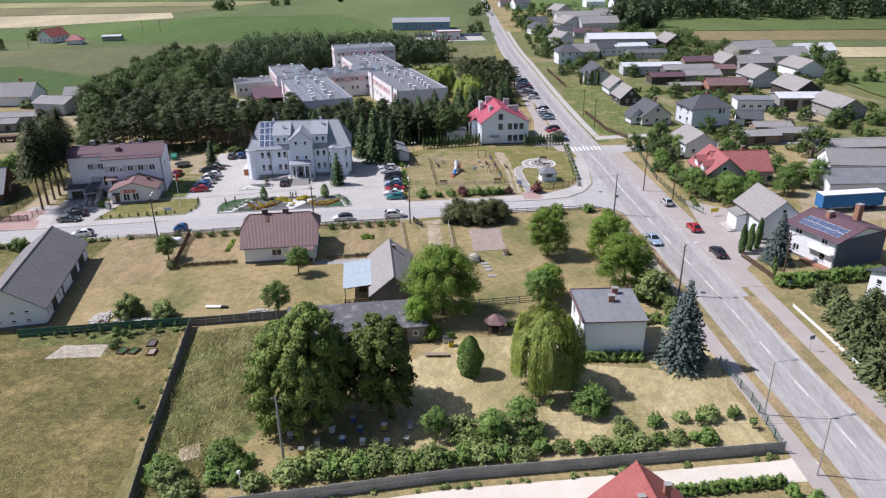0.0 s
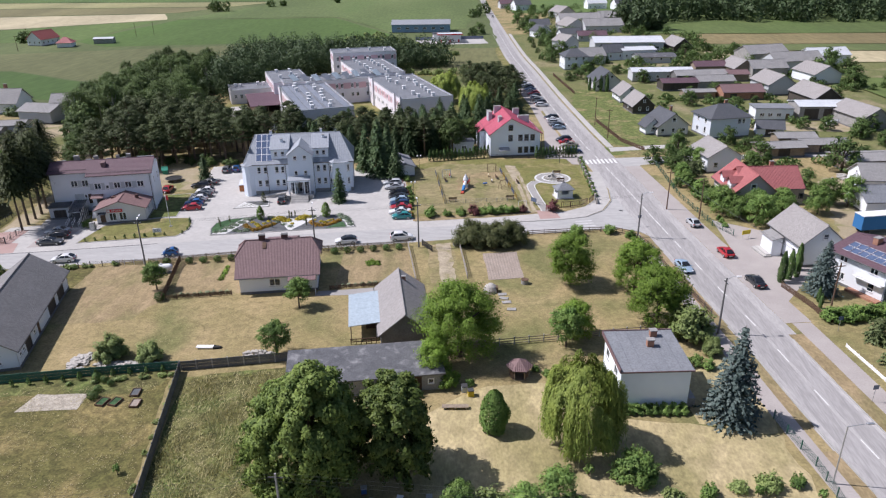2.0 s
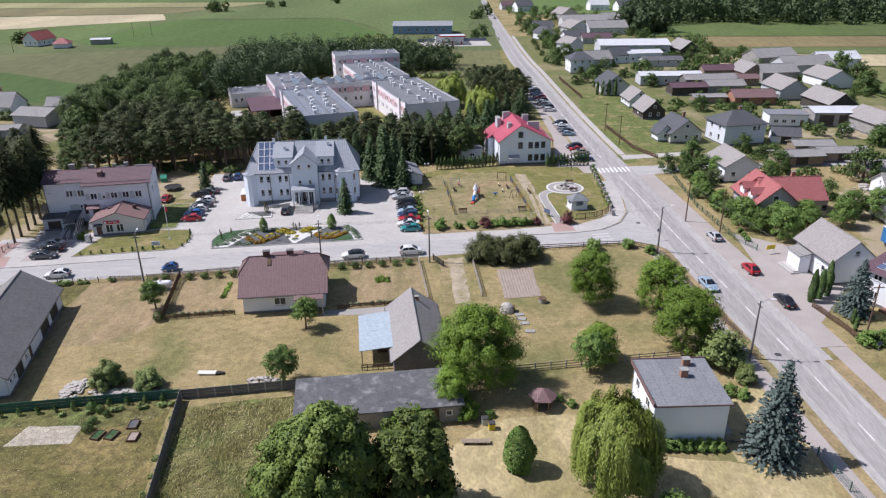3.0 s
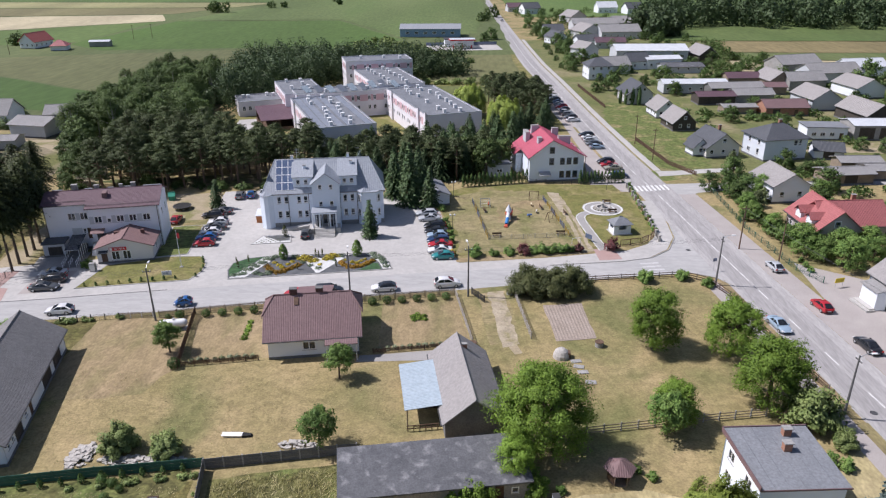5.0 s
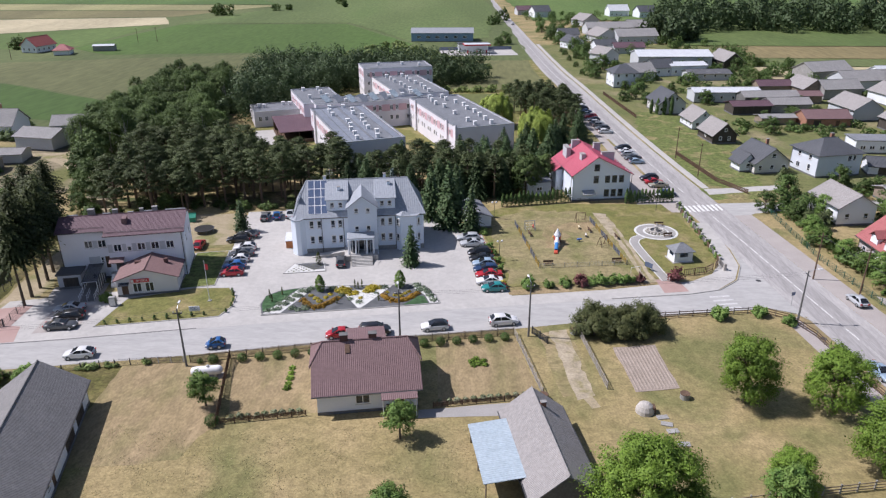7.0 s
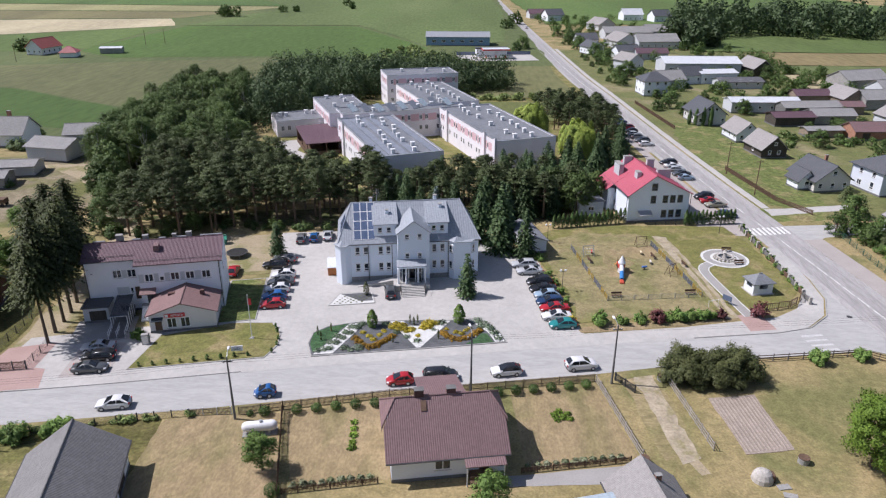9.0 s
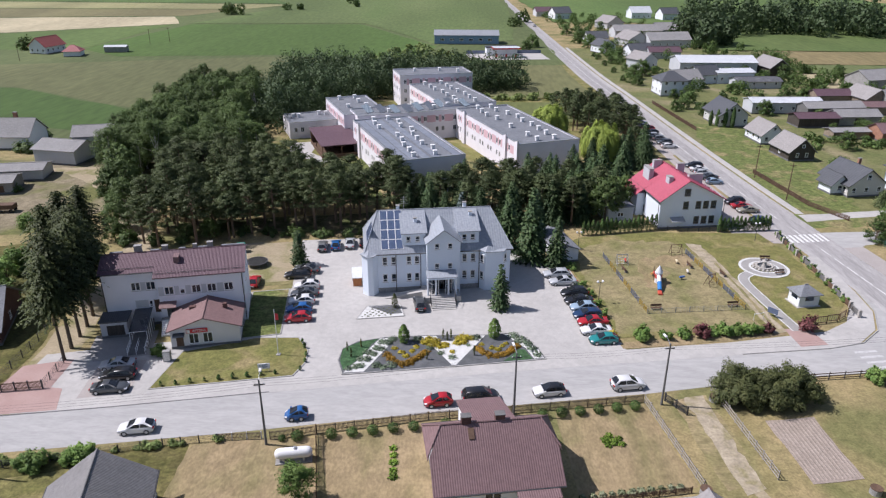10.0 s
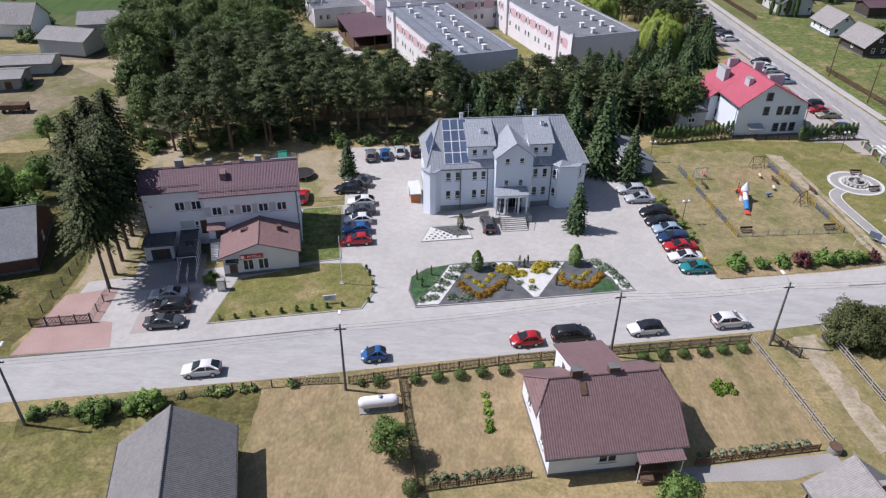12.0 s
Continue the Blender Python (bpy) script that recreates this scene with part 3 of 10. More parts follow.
for i in range(8):
    part("crossing_bar", bar, None, road, at=pose(road_at(52) - 3.6 + 1.03 * i, 52.2 + 0.2 * i, 0.03, 0, 0, 5))
manhole = Geo().lathe(0, 0, [(0.45, 0), (0.45, 0.012), (0.38, 0.014)], 14).mesh("manhole_cover", M["metal_dark"])
for x, y in ((66.1, -31.5), (59.5, -2.0), (57.0, 17.0)):
    solo("manhole_cover", manhole, None, "round cast iron manhole cover in the asphalt", "manhole cover", kind="structure", at=pose(x, y, 0.03))

solo("pavement", along(-140, -30, 5.6, 8.4, 0.03), M["paving_rose"], "grey paver footway with dry verges", "pavement", kind="structure")
solo("pavement", along(-30, 48, 4.62, 8.6, 0.036), M["paving_rose"], "rosy grey paver roadside parking strip", "pavement", kind="structure")
solo("pavement", along(66, 330, 5.4, 7.2, 0.03), M["paving"], "grey paver footway along the far houses", "pavement", kind="structure")
solo("verge", along(-140, -33, 3.4, 5.58, 0.034, 40), M["lawn_brown"], "strip of scorched roadside grass", "verge", kind="structure")
solo("verge", along(66, 330, 4.62, 5.38, 0.03), M["lawn_mown"], "strip of roadside grass", "verge", kind="structure")
solo("pavement", along(-140, 5, -7.7, -5.4, 0.03), M["paving_rose"], "grey paver footway beside the orchard plot", "pavement", kind="structure")
solo("verge", along(-30, 5, -5.38, -3.9, 0.034), M["lawn_brown"], "dusty roadside strip with scorched grass", "verge", kind="structure")
for y0, y1 in ((-82, -68), (-64, -57), (-53, -33)):
    solo("verge", along(y0, y1, -5.38, -3.9, 0.036, 6), M["lawn_brown"], "patch of scorched roadside grass", "verge", kind="structure")
solo("verge", along(60, 112, -4.9, -4.12, 0.034), M["lawn_mown"], "thin grass strip beside the parking bays", "verge", kind="structure")
sheet("parking_lot", [(44, 50), (road_at(50) - 4.12, 50), (road_at(80) - 4.12, 80), (road_at(120) - 4.12, 120), (road_at(166) - 4.12, 166), (39, 166), (44, 118), (46, 84)], 0.028, M["paving_rose"], "paved parking bays along the road", "parking lot")
# kerbs of the main road
for y0, y1, a in ((-140, -12, -3.9), (-140, -34, 3.32), (62, 330, -4.12), (66, 330, 4.6)):
    g = Geo()
    k = int((y1 - y0) / 5)
    for i in range(k):
        ya, yb = y0 + (y1 - y0) * i / k, y0 + (y1 - y0) * (i + 1) / k
        xa, xb = road_at(ya) + a, road_at(yb) + a
        g.hexa([(xa, ya, 0), (xa + 0.15, ya, 0), (xb + 0.15, yb, 0), (xb, yb, 0), (xa, ya, 0.12), (xa + 0.15, ya, 0.12), (xb + 0.15, yb, 0.12), (xb, yb, 0.12)])
    solo("kerb", g, M["kerb"], "concrete kerb along the village road", "kerb", kind="structure")

# side street
street_n = [(-120, -22.5), (-90, -15.5), (-68.9, -10.7), (-50.7, -7.1), (-32.7, -3.1), (-17, 0.2), (5, 4.6), (31, 9.2), (44, 11.4), (49.5, 13.2), (53.5, 17.0), (56.0, 23.0), (56.6, 30)]
street_s = [(61.0, 1.5), (58.6, 5.4), (55, 7.0), (39, 4.0), (23.4, 0.9), (15.5, -1.0), (0, -4.0), (-20.5, -8.2), (-35.4, -11.5), (-65, -17.2), (-90, -22.5), (-120, -29)]
sheet("road", street_n + [(58.2, 30)] + street_s, 0.018, M["street"], "pale worn asphalt side street", "road")
for i, (x, y) in enumerate([(49.2, 6.6), (49.0, 7.9), (48.8, 9.2), (48.6, 10.5)]):
    part("crossing_bar", worn_bar, None, road, at=pose(x, y + 0.3, 0.03, 0, 0, 100))


def kerb_line(pts, label, w=0.15, h=0.12, material="kerb", closed=False, z=0.0):
    g = Geo()
    q = list(pts) + ([pts[0]] if closed else [])
    for (x0, y0), (x1, y1) in zip(q, q[1:]):
        d = Vector((x1 - x0, y1 - y0)).normalized() * w / 2
        n = (-d.y, d.x)
        g.hexa([(x0 - n[0], y0 - n[1], z), (x1 - n[0], y1 - n[1], z), (x1 + n[0], y1 + n[1], z), (x0 + n[0], y0 + n[1], z), (x0 - n[0], y0 - n[1], h), (x1 - n[0], y1 - n[1], h), (x1 + n[0], y1 + n[1], h), (x0 + n[0], y0 + n[1], h)])
    return solo("kerb", g, M[material], label, "kerb", kind="structure")


kerb_line(street_n[2:5], "low concrete kerb of the side street", material="plinth", h=0.06)
kerb_line(street_n[7:], "concrete kerb round the corner of the side street")
kerb_line(street_s[:5], "concrete kerb at the road junction")
# forecourt of the office building
sheet("forecourt", [(-66, -9.8), (-50.7, -7.25), (-32.7, -3.25), (-17, 0.05), (5, 4.45), (14, 6.05), (14.9, 9.5), (14.6, 11.3), (13.8, 12.5), (12.5, 22), (10, 36), (5, 43), (-22, 49), (-40, 46.5), (-38.5, 36), (-37, 26), (-44, 24), (-44, 10), (-66, 4)], 0.03, M["paving"], "wide pale paver forecourt with parked cars", "forecourt")
sheet("pavement", [(14, 6.0), (31, 9.05), (44, 11.25), (49.3, 13.4), (53.2, 17.2), (55.7, 23), (56.3, 30), (56.4, 44), (53.4, 44), (53.6, 30), (52.6, 24), (50.0, 19.4), (45.5, 16.2), (30.5, 12.4), (14, 9.4)], 0.034, M["paving"], "pale paver footway round the park corner", "pavement")
sheet("verge", [(14.6, 9.7), (30, 12.6), (39.4, 15.0), (39.4, 16.6), (30, 14.4), (15.0, 11.5), (14.3, 10.8)], 0.045, M["lawn_brown"], "scorched grass verge before the park hedge", "verge", 0.1)
sheet("pavement", [(40.0, 11.6), (44.2, 12.4), (43.2, 17.4), (39.6, 16.6)], 0.05, M["paving_red"], "reddish paved park entrance", "pavement")
sheet("pavement", [(-68, -10.2), (-57.7, -8.2), (-59.4, -3.8), (-61.0, -3.6), (-61.5, 3), (-67.5, 1)], 0.042, M["paving_red"], "reddish paved gateway", "pavement")
sheet("pavement", [(-56.5, -5.8), (-50.5, -4.4), (-51.5, 3.5), (-57.5, 2.5)], 0.038, M["paving_rose"], "rosy paved parking bays beside the pharmacy", "pavement")
sheet("track", [(-67.5, 1), (-61.5, 3), (-63.5, 14), (-64.5, 27), (-67, 40), (-72.5, 52), (-76, 64), (-86, 80), (-98, 92), (-118, 90), (-106, 84), (-92, 72), (-82, 58), (-73, 42), (-69.5, 25), (-68, 10)], 0.02, M["sand"], "dusty sand track along the trees", "track", 0.5)
sheet("lawn", [(-68.4, -10.4), (-68.2, 2), (-69.2, 12), (-71, 25), (-76, 42), (-84, 46), (-98, 40), (-120, 34), (-150, 30), (-150, -30)], 0.012, M["rough_green"], "rough green meadow beside the sand track", "lawn", 0.5)
sheet("yard", [(-132, 97), (-104, 92), (-92, 80), (-86, 62), (-92, 48), (-104, 44), (-125, 50), (-150, 60), (-160, 90)], 0.016, M["farm_yard"], "dusty farm yard with worn wheel tracks", "yard", 0.9)
lawn_p = [(-48.3, -3.4), (-30.6, 0.6), (-29.6, 4), (-30.0, 7.0), (-32.1, 10.3), (-38.2, 9.9), (-47.4, 5.6)]
sheet("lawn", lawn_p, 0.10, M["lawn_olive"], "scorched lawn with flagpole beside the pharmacy", "lawn", thick=0.1)
kerb_line(lawn_p, "kerb round the pharmacy lawn", closed=True)
lawn_q = [(-40.6, 9.6), (-35.0, 11.2), (-37.3, 25.6), (-43.0, 24.3)]
sheet("lawn", lawn_q, 0.09, M["lawn_green"], "green lawn strip between building and parked cars", "lawn", thick=0.09)
kerb_line(lawn_q, "kerb round the green lawn strip", closed=True)
sheet("yard", [(-43.5, 27), (-38.5, 27.5), (-38.6, 36), (-40.5, 46), (-52, 44), (-60, 30)], 0.022, M["sand"], "bare sandy yard behind the long building", "yard", 0.4)
sheet("lawn", [(-43.4, 26.2), (-37.6, 27.6), (-37.6, 28.9), (-43.6, 27.6)], 0.05, M["lawn_mown"], "narrow mown grass strip", "lawn")
# park beside the forecourt
sheet("lawn", [(13.8, 12.6), (30, 14.6), (44, 17.8), (49.4, 20.4), (52.2, 25), (53.2, 31), (51.4, 47), (49.5, 55), (42, 54.6), (29.5, 54.6), (14, 51), (7.5, 45), (10.5, 36), (12.7, 22)], 0.04, M["lawn_olive"], "patchy scorched park lawn with worn paths", "lawn", 0.2)
sheet("lawn", [(14.2, 14.2), (26, 15.2), (36.4, 17.2), (37.0, 24), (35.8, 33), (34.4, 44), (30, 49.5), (20, 50), (11.6, 44), (12.6, 34), (13.6, 24)], 0.043, M["park_dry"], "scorched tan lawn of the playground", "lawn", 0.9, 1.6)
sheet("track", [(33.6, 49.0), (36.2, 48.2), (37.0, 43.4), (37.7, 38), (38.4, 31), (39.0, 22.6), (39.6, 15.8), (37.6, 15.2), (37.2, 22.0), (36.7, 28), (36.2, 33), (35.3, 38.6), (34.6, 43.2)], 0.05, M["sand_pale"], "worn sandy wheel tracks across the park", "track", 0.22, 1.2)
for k, (x0, y0, x1, y1, w) in enumerate([(38.1, 16.5, 37.2, 30, 0.28), (37.2, 30, 36.2, 40, 0.22)]):
    q = [(x0 + (x1 - x0) * i / 8 + 0.35, y0 + (y1 - y0) * i / 8) for i in range(9)]
    sheet("verge", [(x + w, y) for x, y in q] + [(x - w, y) for x, y in q[::-1]], 0.056, M["park_dry"], "grassy ridge between the wheel tracks", "verge", 0.12, 0.9)
sheet("track", [(22.4, 29.5), (26.5, 29), (27.2, 36), (25.4, 41.5), (23.0, 41), (22.2, 35)], 0.047, M["lawn_brown"], "trampled ground round the play tower", "playground", 0.7, 1.2)
sheet("track", [(26.5, 42.5), (32.5, 43.6), (32.8, 39.5), (29, 38), (26, 39)], 0.044, M["lawn_brown"], "trampled playground grass", "playground", 0.8)
# yards south of the side street
sheet("lawn", [(-24.3, -11.4), (-11, -8.0), (-11.5, -13), (-10.0, -22.6), (-20.6, -24.6)], 0.012, M["lawn_brown"], "scorched front garden lawn", "lawn", 0.1)
sheet("lawn", [(3.4, -5.4), (14.7, -3.0), (17.4, -17.6), (4.6, -20.3)], 0.012, M["lawn_brown"], "scorched garden lawn beside the house", "lawn", 0.1)
sheet("path", [(2.2, -21.6), (17.8, -18.8), (17.9, -20.2), (12.5, -22.2), (2.0, -23.2)], 0.02, M["paving_dark"], "old concrete garden path behind the house", "path", 0.06)
sheet("track", [(18.3, -2.2), (22.8, -0.8), (24.6, -16), (20.2, -18)], 0.014, M["lawn_mown"], "grassy driveway between two fences", "track", 0.2)
sheet("track", [(19.9, -1.6), (22.6, -1.0), (23.3, -9), (24.3, -17.5), (21.8, -18.5), (21.3, -12), (20.6, -6)], 0.034, M["sand_pale"], "worn sandy wheel track of the driveway", "track", 0.3, 1.1)
sheet("track", [(20.2, -2.6), (22.2, -2.4), (23.6, -14), (24.6, -20), (23.4, -20.4), (21.6, -14)], 0.02, M["sand"], "worn wheel track in the driveway", "track", 0.3)
sheet("vegetable_plot", [(28.5, -5.9), (34.6, -4.9), (35.5, -15.4), (29.7, -16.6)], 0.05, M["soil"], "grey tilled vegetable plot", "garden plot", 0.12, thick=0.05)
g = Geo()
for i in range(12):
    u = (i + 0.5) / 12
    a, b = Vector((28.7 + 5.8 * u, -6.1 + 1.0 * u, 0.05)), Vector((29.8 + 5.5 * u, -16.2 + 1.0 * u, 0.05))
    n = Vector((0.14, 0.02, 0))
    g.poly([a - n, b - n, b + Vector((0, 0, 0.04)), a + Vector((0, 0, 0.04))]).poly([a + Vector((0, 0, 0.04)), b + Vector((0, 0, 0.04)), b + n, a + n])
solo("soil_furrow", g, M["soil"], "raised soil rows of the vegetable plot", "garden plot", kind="stuff")
sheet("lawn", [(-62, -19.2), (-46, -14.4), (-38.9, -13.5), (-38.6, -20), (-38.5, -25), (-42, -24), (-50, -18.2), (-61, -21.6)], 0.012, M["rough_green"], "green grass strip along the street fence", "lawn", 0.15, 1.1)
sheet("lawn", [(-38.9, -13.5), (-31.8, -12.4), (-25.2, -11.6), (-22.0, -24.2), (-24, -32), (-36, -34), (-38.5, -25), (-38.6, -20)], 0.0095, M["lawn_brown"], "scorched lawn round the gas tank", "lawn", 0.35)
sheet("lawn", [(-64, -20), (-46, -15.2), (-47.5, -26), (-50, -50), (-90, -50), (-90, -26)], 0.009, M["barn_grass"], "rough grass beside the barn", "lawn", 0.6)
sheet("lawn", [(-9.8, -46.5), (4.0, -43.2), (8, -52), (7, -66), (3.5, -80), (-2.5, -80), (-5.2, -70)], 0.012, M["tall_grass"], "uncut green grass strip between fences", "lawn", 0.2)
sheet("lawn", [(-60, -49), (-11.5, -47.0), (-6.2, -70), (-4.0, -88), (-60, -92)], 0.01, M["hay_meadow"], "large patchy mown meadow", "lawn", 0.2)
sheet("lawn", [(-34, -48.8), (-11.7, -45.2), (-12.4, -49.5), (-34, -52)], 0.014, M["tall_grass"], "greener garden strip behind the fence", "lawn", 0.6)
sheet("sandpit", [(-27.2, -54.4), (-26.4, -51.0), (-20.4, -50.4), (-19.8, -53.6)], 0.04, M["gravel_grey"], "beige gravel seating patch", "gravel patch", 0.3, thick=0.04)
sheet("road", [(-140, -117), (-30, -91), (28.1, -76.7), (40.5, -74.5), (52.5, -72.4), (64.1, -70.4), (66.5, -69.3), (67.6, -70.5), (66.4, -73.4), (61.7, -74.0), (51.2, -75.7), (43, -77.4), (33.6, -79.6), (-30, -96), (-140, -122)], 0.02, M["gravel"], "dazzling pale gravel lane", "road", 0.08)
sheet("lawn", [(21, -54), (28, -47.5), (36, -46), (43.5, -47.5), (44, -52.6), (53, -53.2), (62.4, -55.5), (62.8, -68), (30, -74), (22, -70)], 0.012, M["lawn_dry"], "scorched orchard grass", "lawn", 0.5)
sheet("lawn", [(54, -43), (62.4, -38), (63.3, -52), (62, -55), (53.5, -53)], 0.014, M["lawn_dry"], "mown grass beside the spruce", "lawn", 0.5)
sheet("sandpit", [(-1.4, -71.8), (0.6, -70.6), (1.2, -73.0), (-0.4, -73.8)], 0.03, M["sand_pale"], "bare pale sand patch beside the fence", "sand patch", 0.25, 0.9)
# eastern yards
sheet("yard", [(74, 12), (84, 5), (85, -10), (74.5, -24), (73, -8)], 0.026, M["paving_rose"], "paved drive before the white house", "yard")
sheet("lawn", [(75, 62), (160, 64), (178, 120), (185, 240), (60, 240), (58, 160), (74, 110)], 0.012, M["village_grass"], "patchy green yards between the village houses", "lawn", 1.0)
sheet("yard", [(95, 0), (135, 4), (150, 40), (106, 40), (100, 22)], 0.02, M["sand"], "dusty farm yard with machinery", "yard", 0.8)
sheet("yard", [(104, 96), (150, 96), (140, 84), (106, 86)], 0.022, M["sand"], "dusty yard before the fire station", "yard", 0.8)
sheet("lawn", [(60, 58), (74, 60), (86, 112), (90, 150), (62, 148), (56, 110)], 0.016, M["lawn_green"], "green and yellow roadside lawn", "lawn", 0.8)
sheet("track", [(62, 66), (82, 70), (86, 72), (78, 66), (62, 62)], 0.024, M["paving"], "pale garden path to a villa", "path", 0.2)
sheet("road", [(63.5, 46), (61.6, 56), (80, 58), (120, 62), (120, 58.5), (82, 54), (68, 50)], 0.021, M["street"], "narrow pale side lane", "road", 0.05)
sheet("lawn", [(85, -28), (110, -26), (110, -80), (81.5, -80), (80, -40)], 0.014, M["lawn_mown"], "garden lawn behind the pine hedge", "lawn", 0.3)
sheet("yard", [(-66, 118), (-46, 100), (-36, 104), (-26, 66), (-48, 84), (-60, 104)], 0.016, M["lawn_green"], "green clinic lawn with paved path", "lawn", 0.4)
sheet("path", [(-60, 118), (-58, 106), (-46, 98), (-45, 101), (-52, 108), (-52, 120)], 0.03, M["paving"], "clinic terrace paving", "path", 0.1)
sheet("yard", [(-80, 52), (-60, 56), (-30, 62), (5, 64), (8, 50), (-22, 50), (-40, 50)], 0.014, M["forest_floor"], "needle-strewn sandy ground under pines", "yard", 0.6)
sheet("lawn", [(-110, 78), (-62, 82), (-58, 92), (-70, 118), (-76, 150), (-84, 182), (-112, 178), (-112, 118)], 0.013, M["forest_floor"], "shady green floor of the wood", "forest floor", 0.8)

# ---- buildings ----
def wall_geo(L, H, ops, apex=0.0, t=0.25, off=0.0, base=0.0):
    """A wall that faces -y: length L about the middle, height H, openings (u, z, w, h) cut through it, and a gable of that apex height (shifted by off)."""
    g = Geo()
    xs = sorted({-L / 2, L / 2, *(o[0] - o[2] / 2 for o in ops), *(o[0] + o[2] / 2 for o in ops)})
    zs = sorted({base, H, *(o[1] for o in ops), *(o[1] + o[3] for o in ops)})
    for x0, x1 in zip(xs, xs[1:]):
        for z0, z1 in zip(zs, zs[1:]):
            cx, cz = (x0 + x1) / 2, (z0 + z1) / 2
            if any(abs(cx - o[0]) < o[2] / 2 and o[1] < cz < o[1] + o[3] for o in ops):
                continue
            g.poly([(x0, 0, z0), (x1, 0, z0), (x1, 0, z1), (x0, 0, z1)])
            g.poly([(x1, t, z0), (x0, t, z0), (x0, t, z1), (x1, t, z1)])
    for u, z, w, h in ops:
        a, b, c, d = u - w / 2, u + w / 2, z, z + h
        g.poly([(a, 0, c), (a, 0, d), (a, t, d), (a, t, c)]).poly([(b, 0, d), (b, 0, c), (b, t, c), (b, t, d)])
        g.poly([(a, 0, c), (a, t, c), (b, t, c), (b, 0, c)]).poly([(a, 0, d), (b, 0, d), (b, t, d), (a, t, d)])
    if apex > H:
        g.poly([(-L / 2, 0, H), (L / 2, 0, H), (off, 0, apex)])
        g.poly([(L / 2, t, H), (-L / 2, t, H), (off, t, apex)])
    return g


WIN = {}


def window(parent, at, w, h, frame_mat="frame", door=False, split=None):
    """A window (or glazed door) set into its opening: frame, pane and sill."""
    key = (round(w, 2), round(h, 2), frame_mat, door)
    if key not in WIN:
        f, e = Geo(), 0.12
        f.box(-w / 2, -0.02, 0, -w / 2 + e, 0.11, h).box(w / 2 - e, -0.02, 0, w / 2, 0.11, h)
        f.box(-w / 2 + e, -0.02, 0, w / 2 - e, 0.11, e).box(-w / 2 + e, -0.02, h - e, w / 2 - e, 0.11, h)
        k = max(1, round(w / 0.85)) if split is None else split
        for i in range(1, k):
            x = -w / 2 + w * i / k
            f.box(x - 0.05, -0.02, e, x + 0.05, 0.105, h - e)
        if not door and h > 0.95 and k == 1:
            f.box(-w / 2 + e, -0.02, h * 0.3, w / 2 - e, 0.105, h * 0.3 + 0.07)
        p = Geo().box(-w / 2 + 0.03, 0.06, 0.03, w / 2 - 0.03, 0.075, h - 0.03)
        s = Geo().box(-w / 2 - 0.06, -0.09, -0.05, w / 2 + 0.06, 0.09, -0.004)
        WIN[key] = (f.mesh("window", M[frame_mat]), p.mesh("pane", M["glass"]), s.mesh("sill", M["metal"]))
    f, p, s = WIN[key]
    ob = part("door" if door else "window", f, None, parent, at=at)
    part("pane", p, None, ob)
    if not door:
        part("sill", s, None, ob)
    return ob


def ribs(g, p, pitch, h=0.05, w=0.07):
    """Raised seams up a roof plane: p is eave left, eave right, ridge right, ridge left."""
    p = [Vector(q) for q in p]
    u = (p[1] - p[0]).normalized()
    n = u.cross(p[3] - p[0]).normalized()
    v = n.cross(u)
    L = (p[1] - p[0]).length
    a, b, V = (p[3] - p[0]).dot(u), (p[2] - p[0]).dot(u), (p[3] - p[0]).dot(v)
    k = int(L / pitch)
    for i in range(k + 1):
        x = (L - k * pitch) / 2 + i * pitch
        top = V
        if a > 0.01 and x < a:
            top = V * x / a
        if b < L - 0.01 and x > b:
            top = min(top, V * (L - x) / (L - b))
        if top < 0.2:
            continue
        s, e = p[0] + u * x, p[0] + u * x + v * top
        g.poly([s - u * w, s + n * h, e + n * h, e - u * w]).poly([s + n * h, s + u * w, e + u * w, e + n * h])


def gable_roof(w, d, eave, ridge, over=0.4, t=0.16, hip=0.0, axis="x", pitch=0.0, off=0.0):
    """A roof about the middle of a w x d house, its ridge along axis. hip: how far the ridge ends stand in (0: plain gables)."""
    if axis == "y":
        w, d = d, w
    k = (ridge - eave) / (d / 2)
    W, D, z = w / 2 + over, d / 2 + over, eave - over * k
    r = (w / 2 - hip + (over if not hip else 0))
    if axis == "x":
        T = lambda q: (q[0], q[1], q[2])
    else:
        T = lambda q: (-q[1], q[0], q[2])
    a, b, c, e = (-W, -D, z), (W, -D, z), (W, D, z), (-W, D, z)
    p, q = (-r, off, ridge), (r, off, ridge)
    g = Geo()
    planes = [[a, b, q, p], [c, e, p, q]]
    for pl in planes:
        pts = [T(v) for v in pl]
        g.slab(pts, t)
        if pitch:
            ribs(g, pts, pitch)
    if hip:
        for pl in ([b, c, q], [e, a, p]):
            pts = [T(v) for v in pl]
            g.slab(pts, t)
            if pitch:
                ribs(g, [pts[0], pts[1], pts[2], pts[2]], pitch)
    # ridge cap
    P, Q = Vector(T(p)), Vector(T(q))
    g.tube(P + Vector((0, 0, 0.02)), Q + Vector((0, 0, 0.02)), 0.09, n=6)
    return g


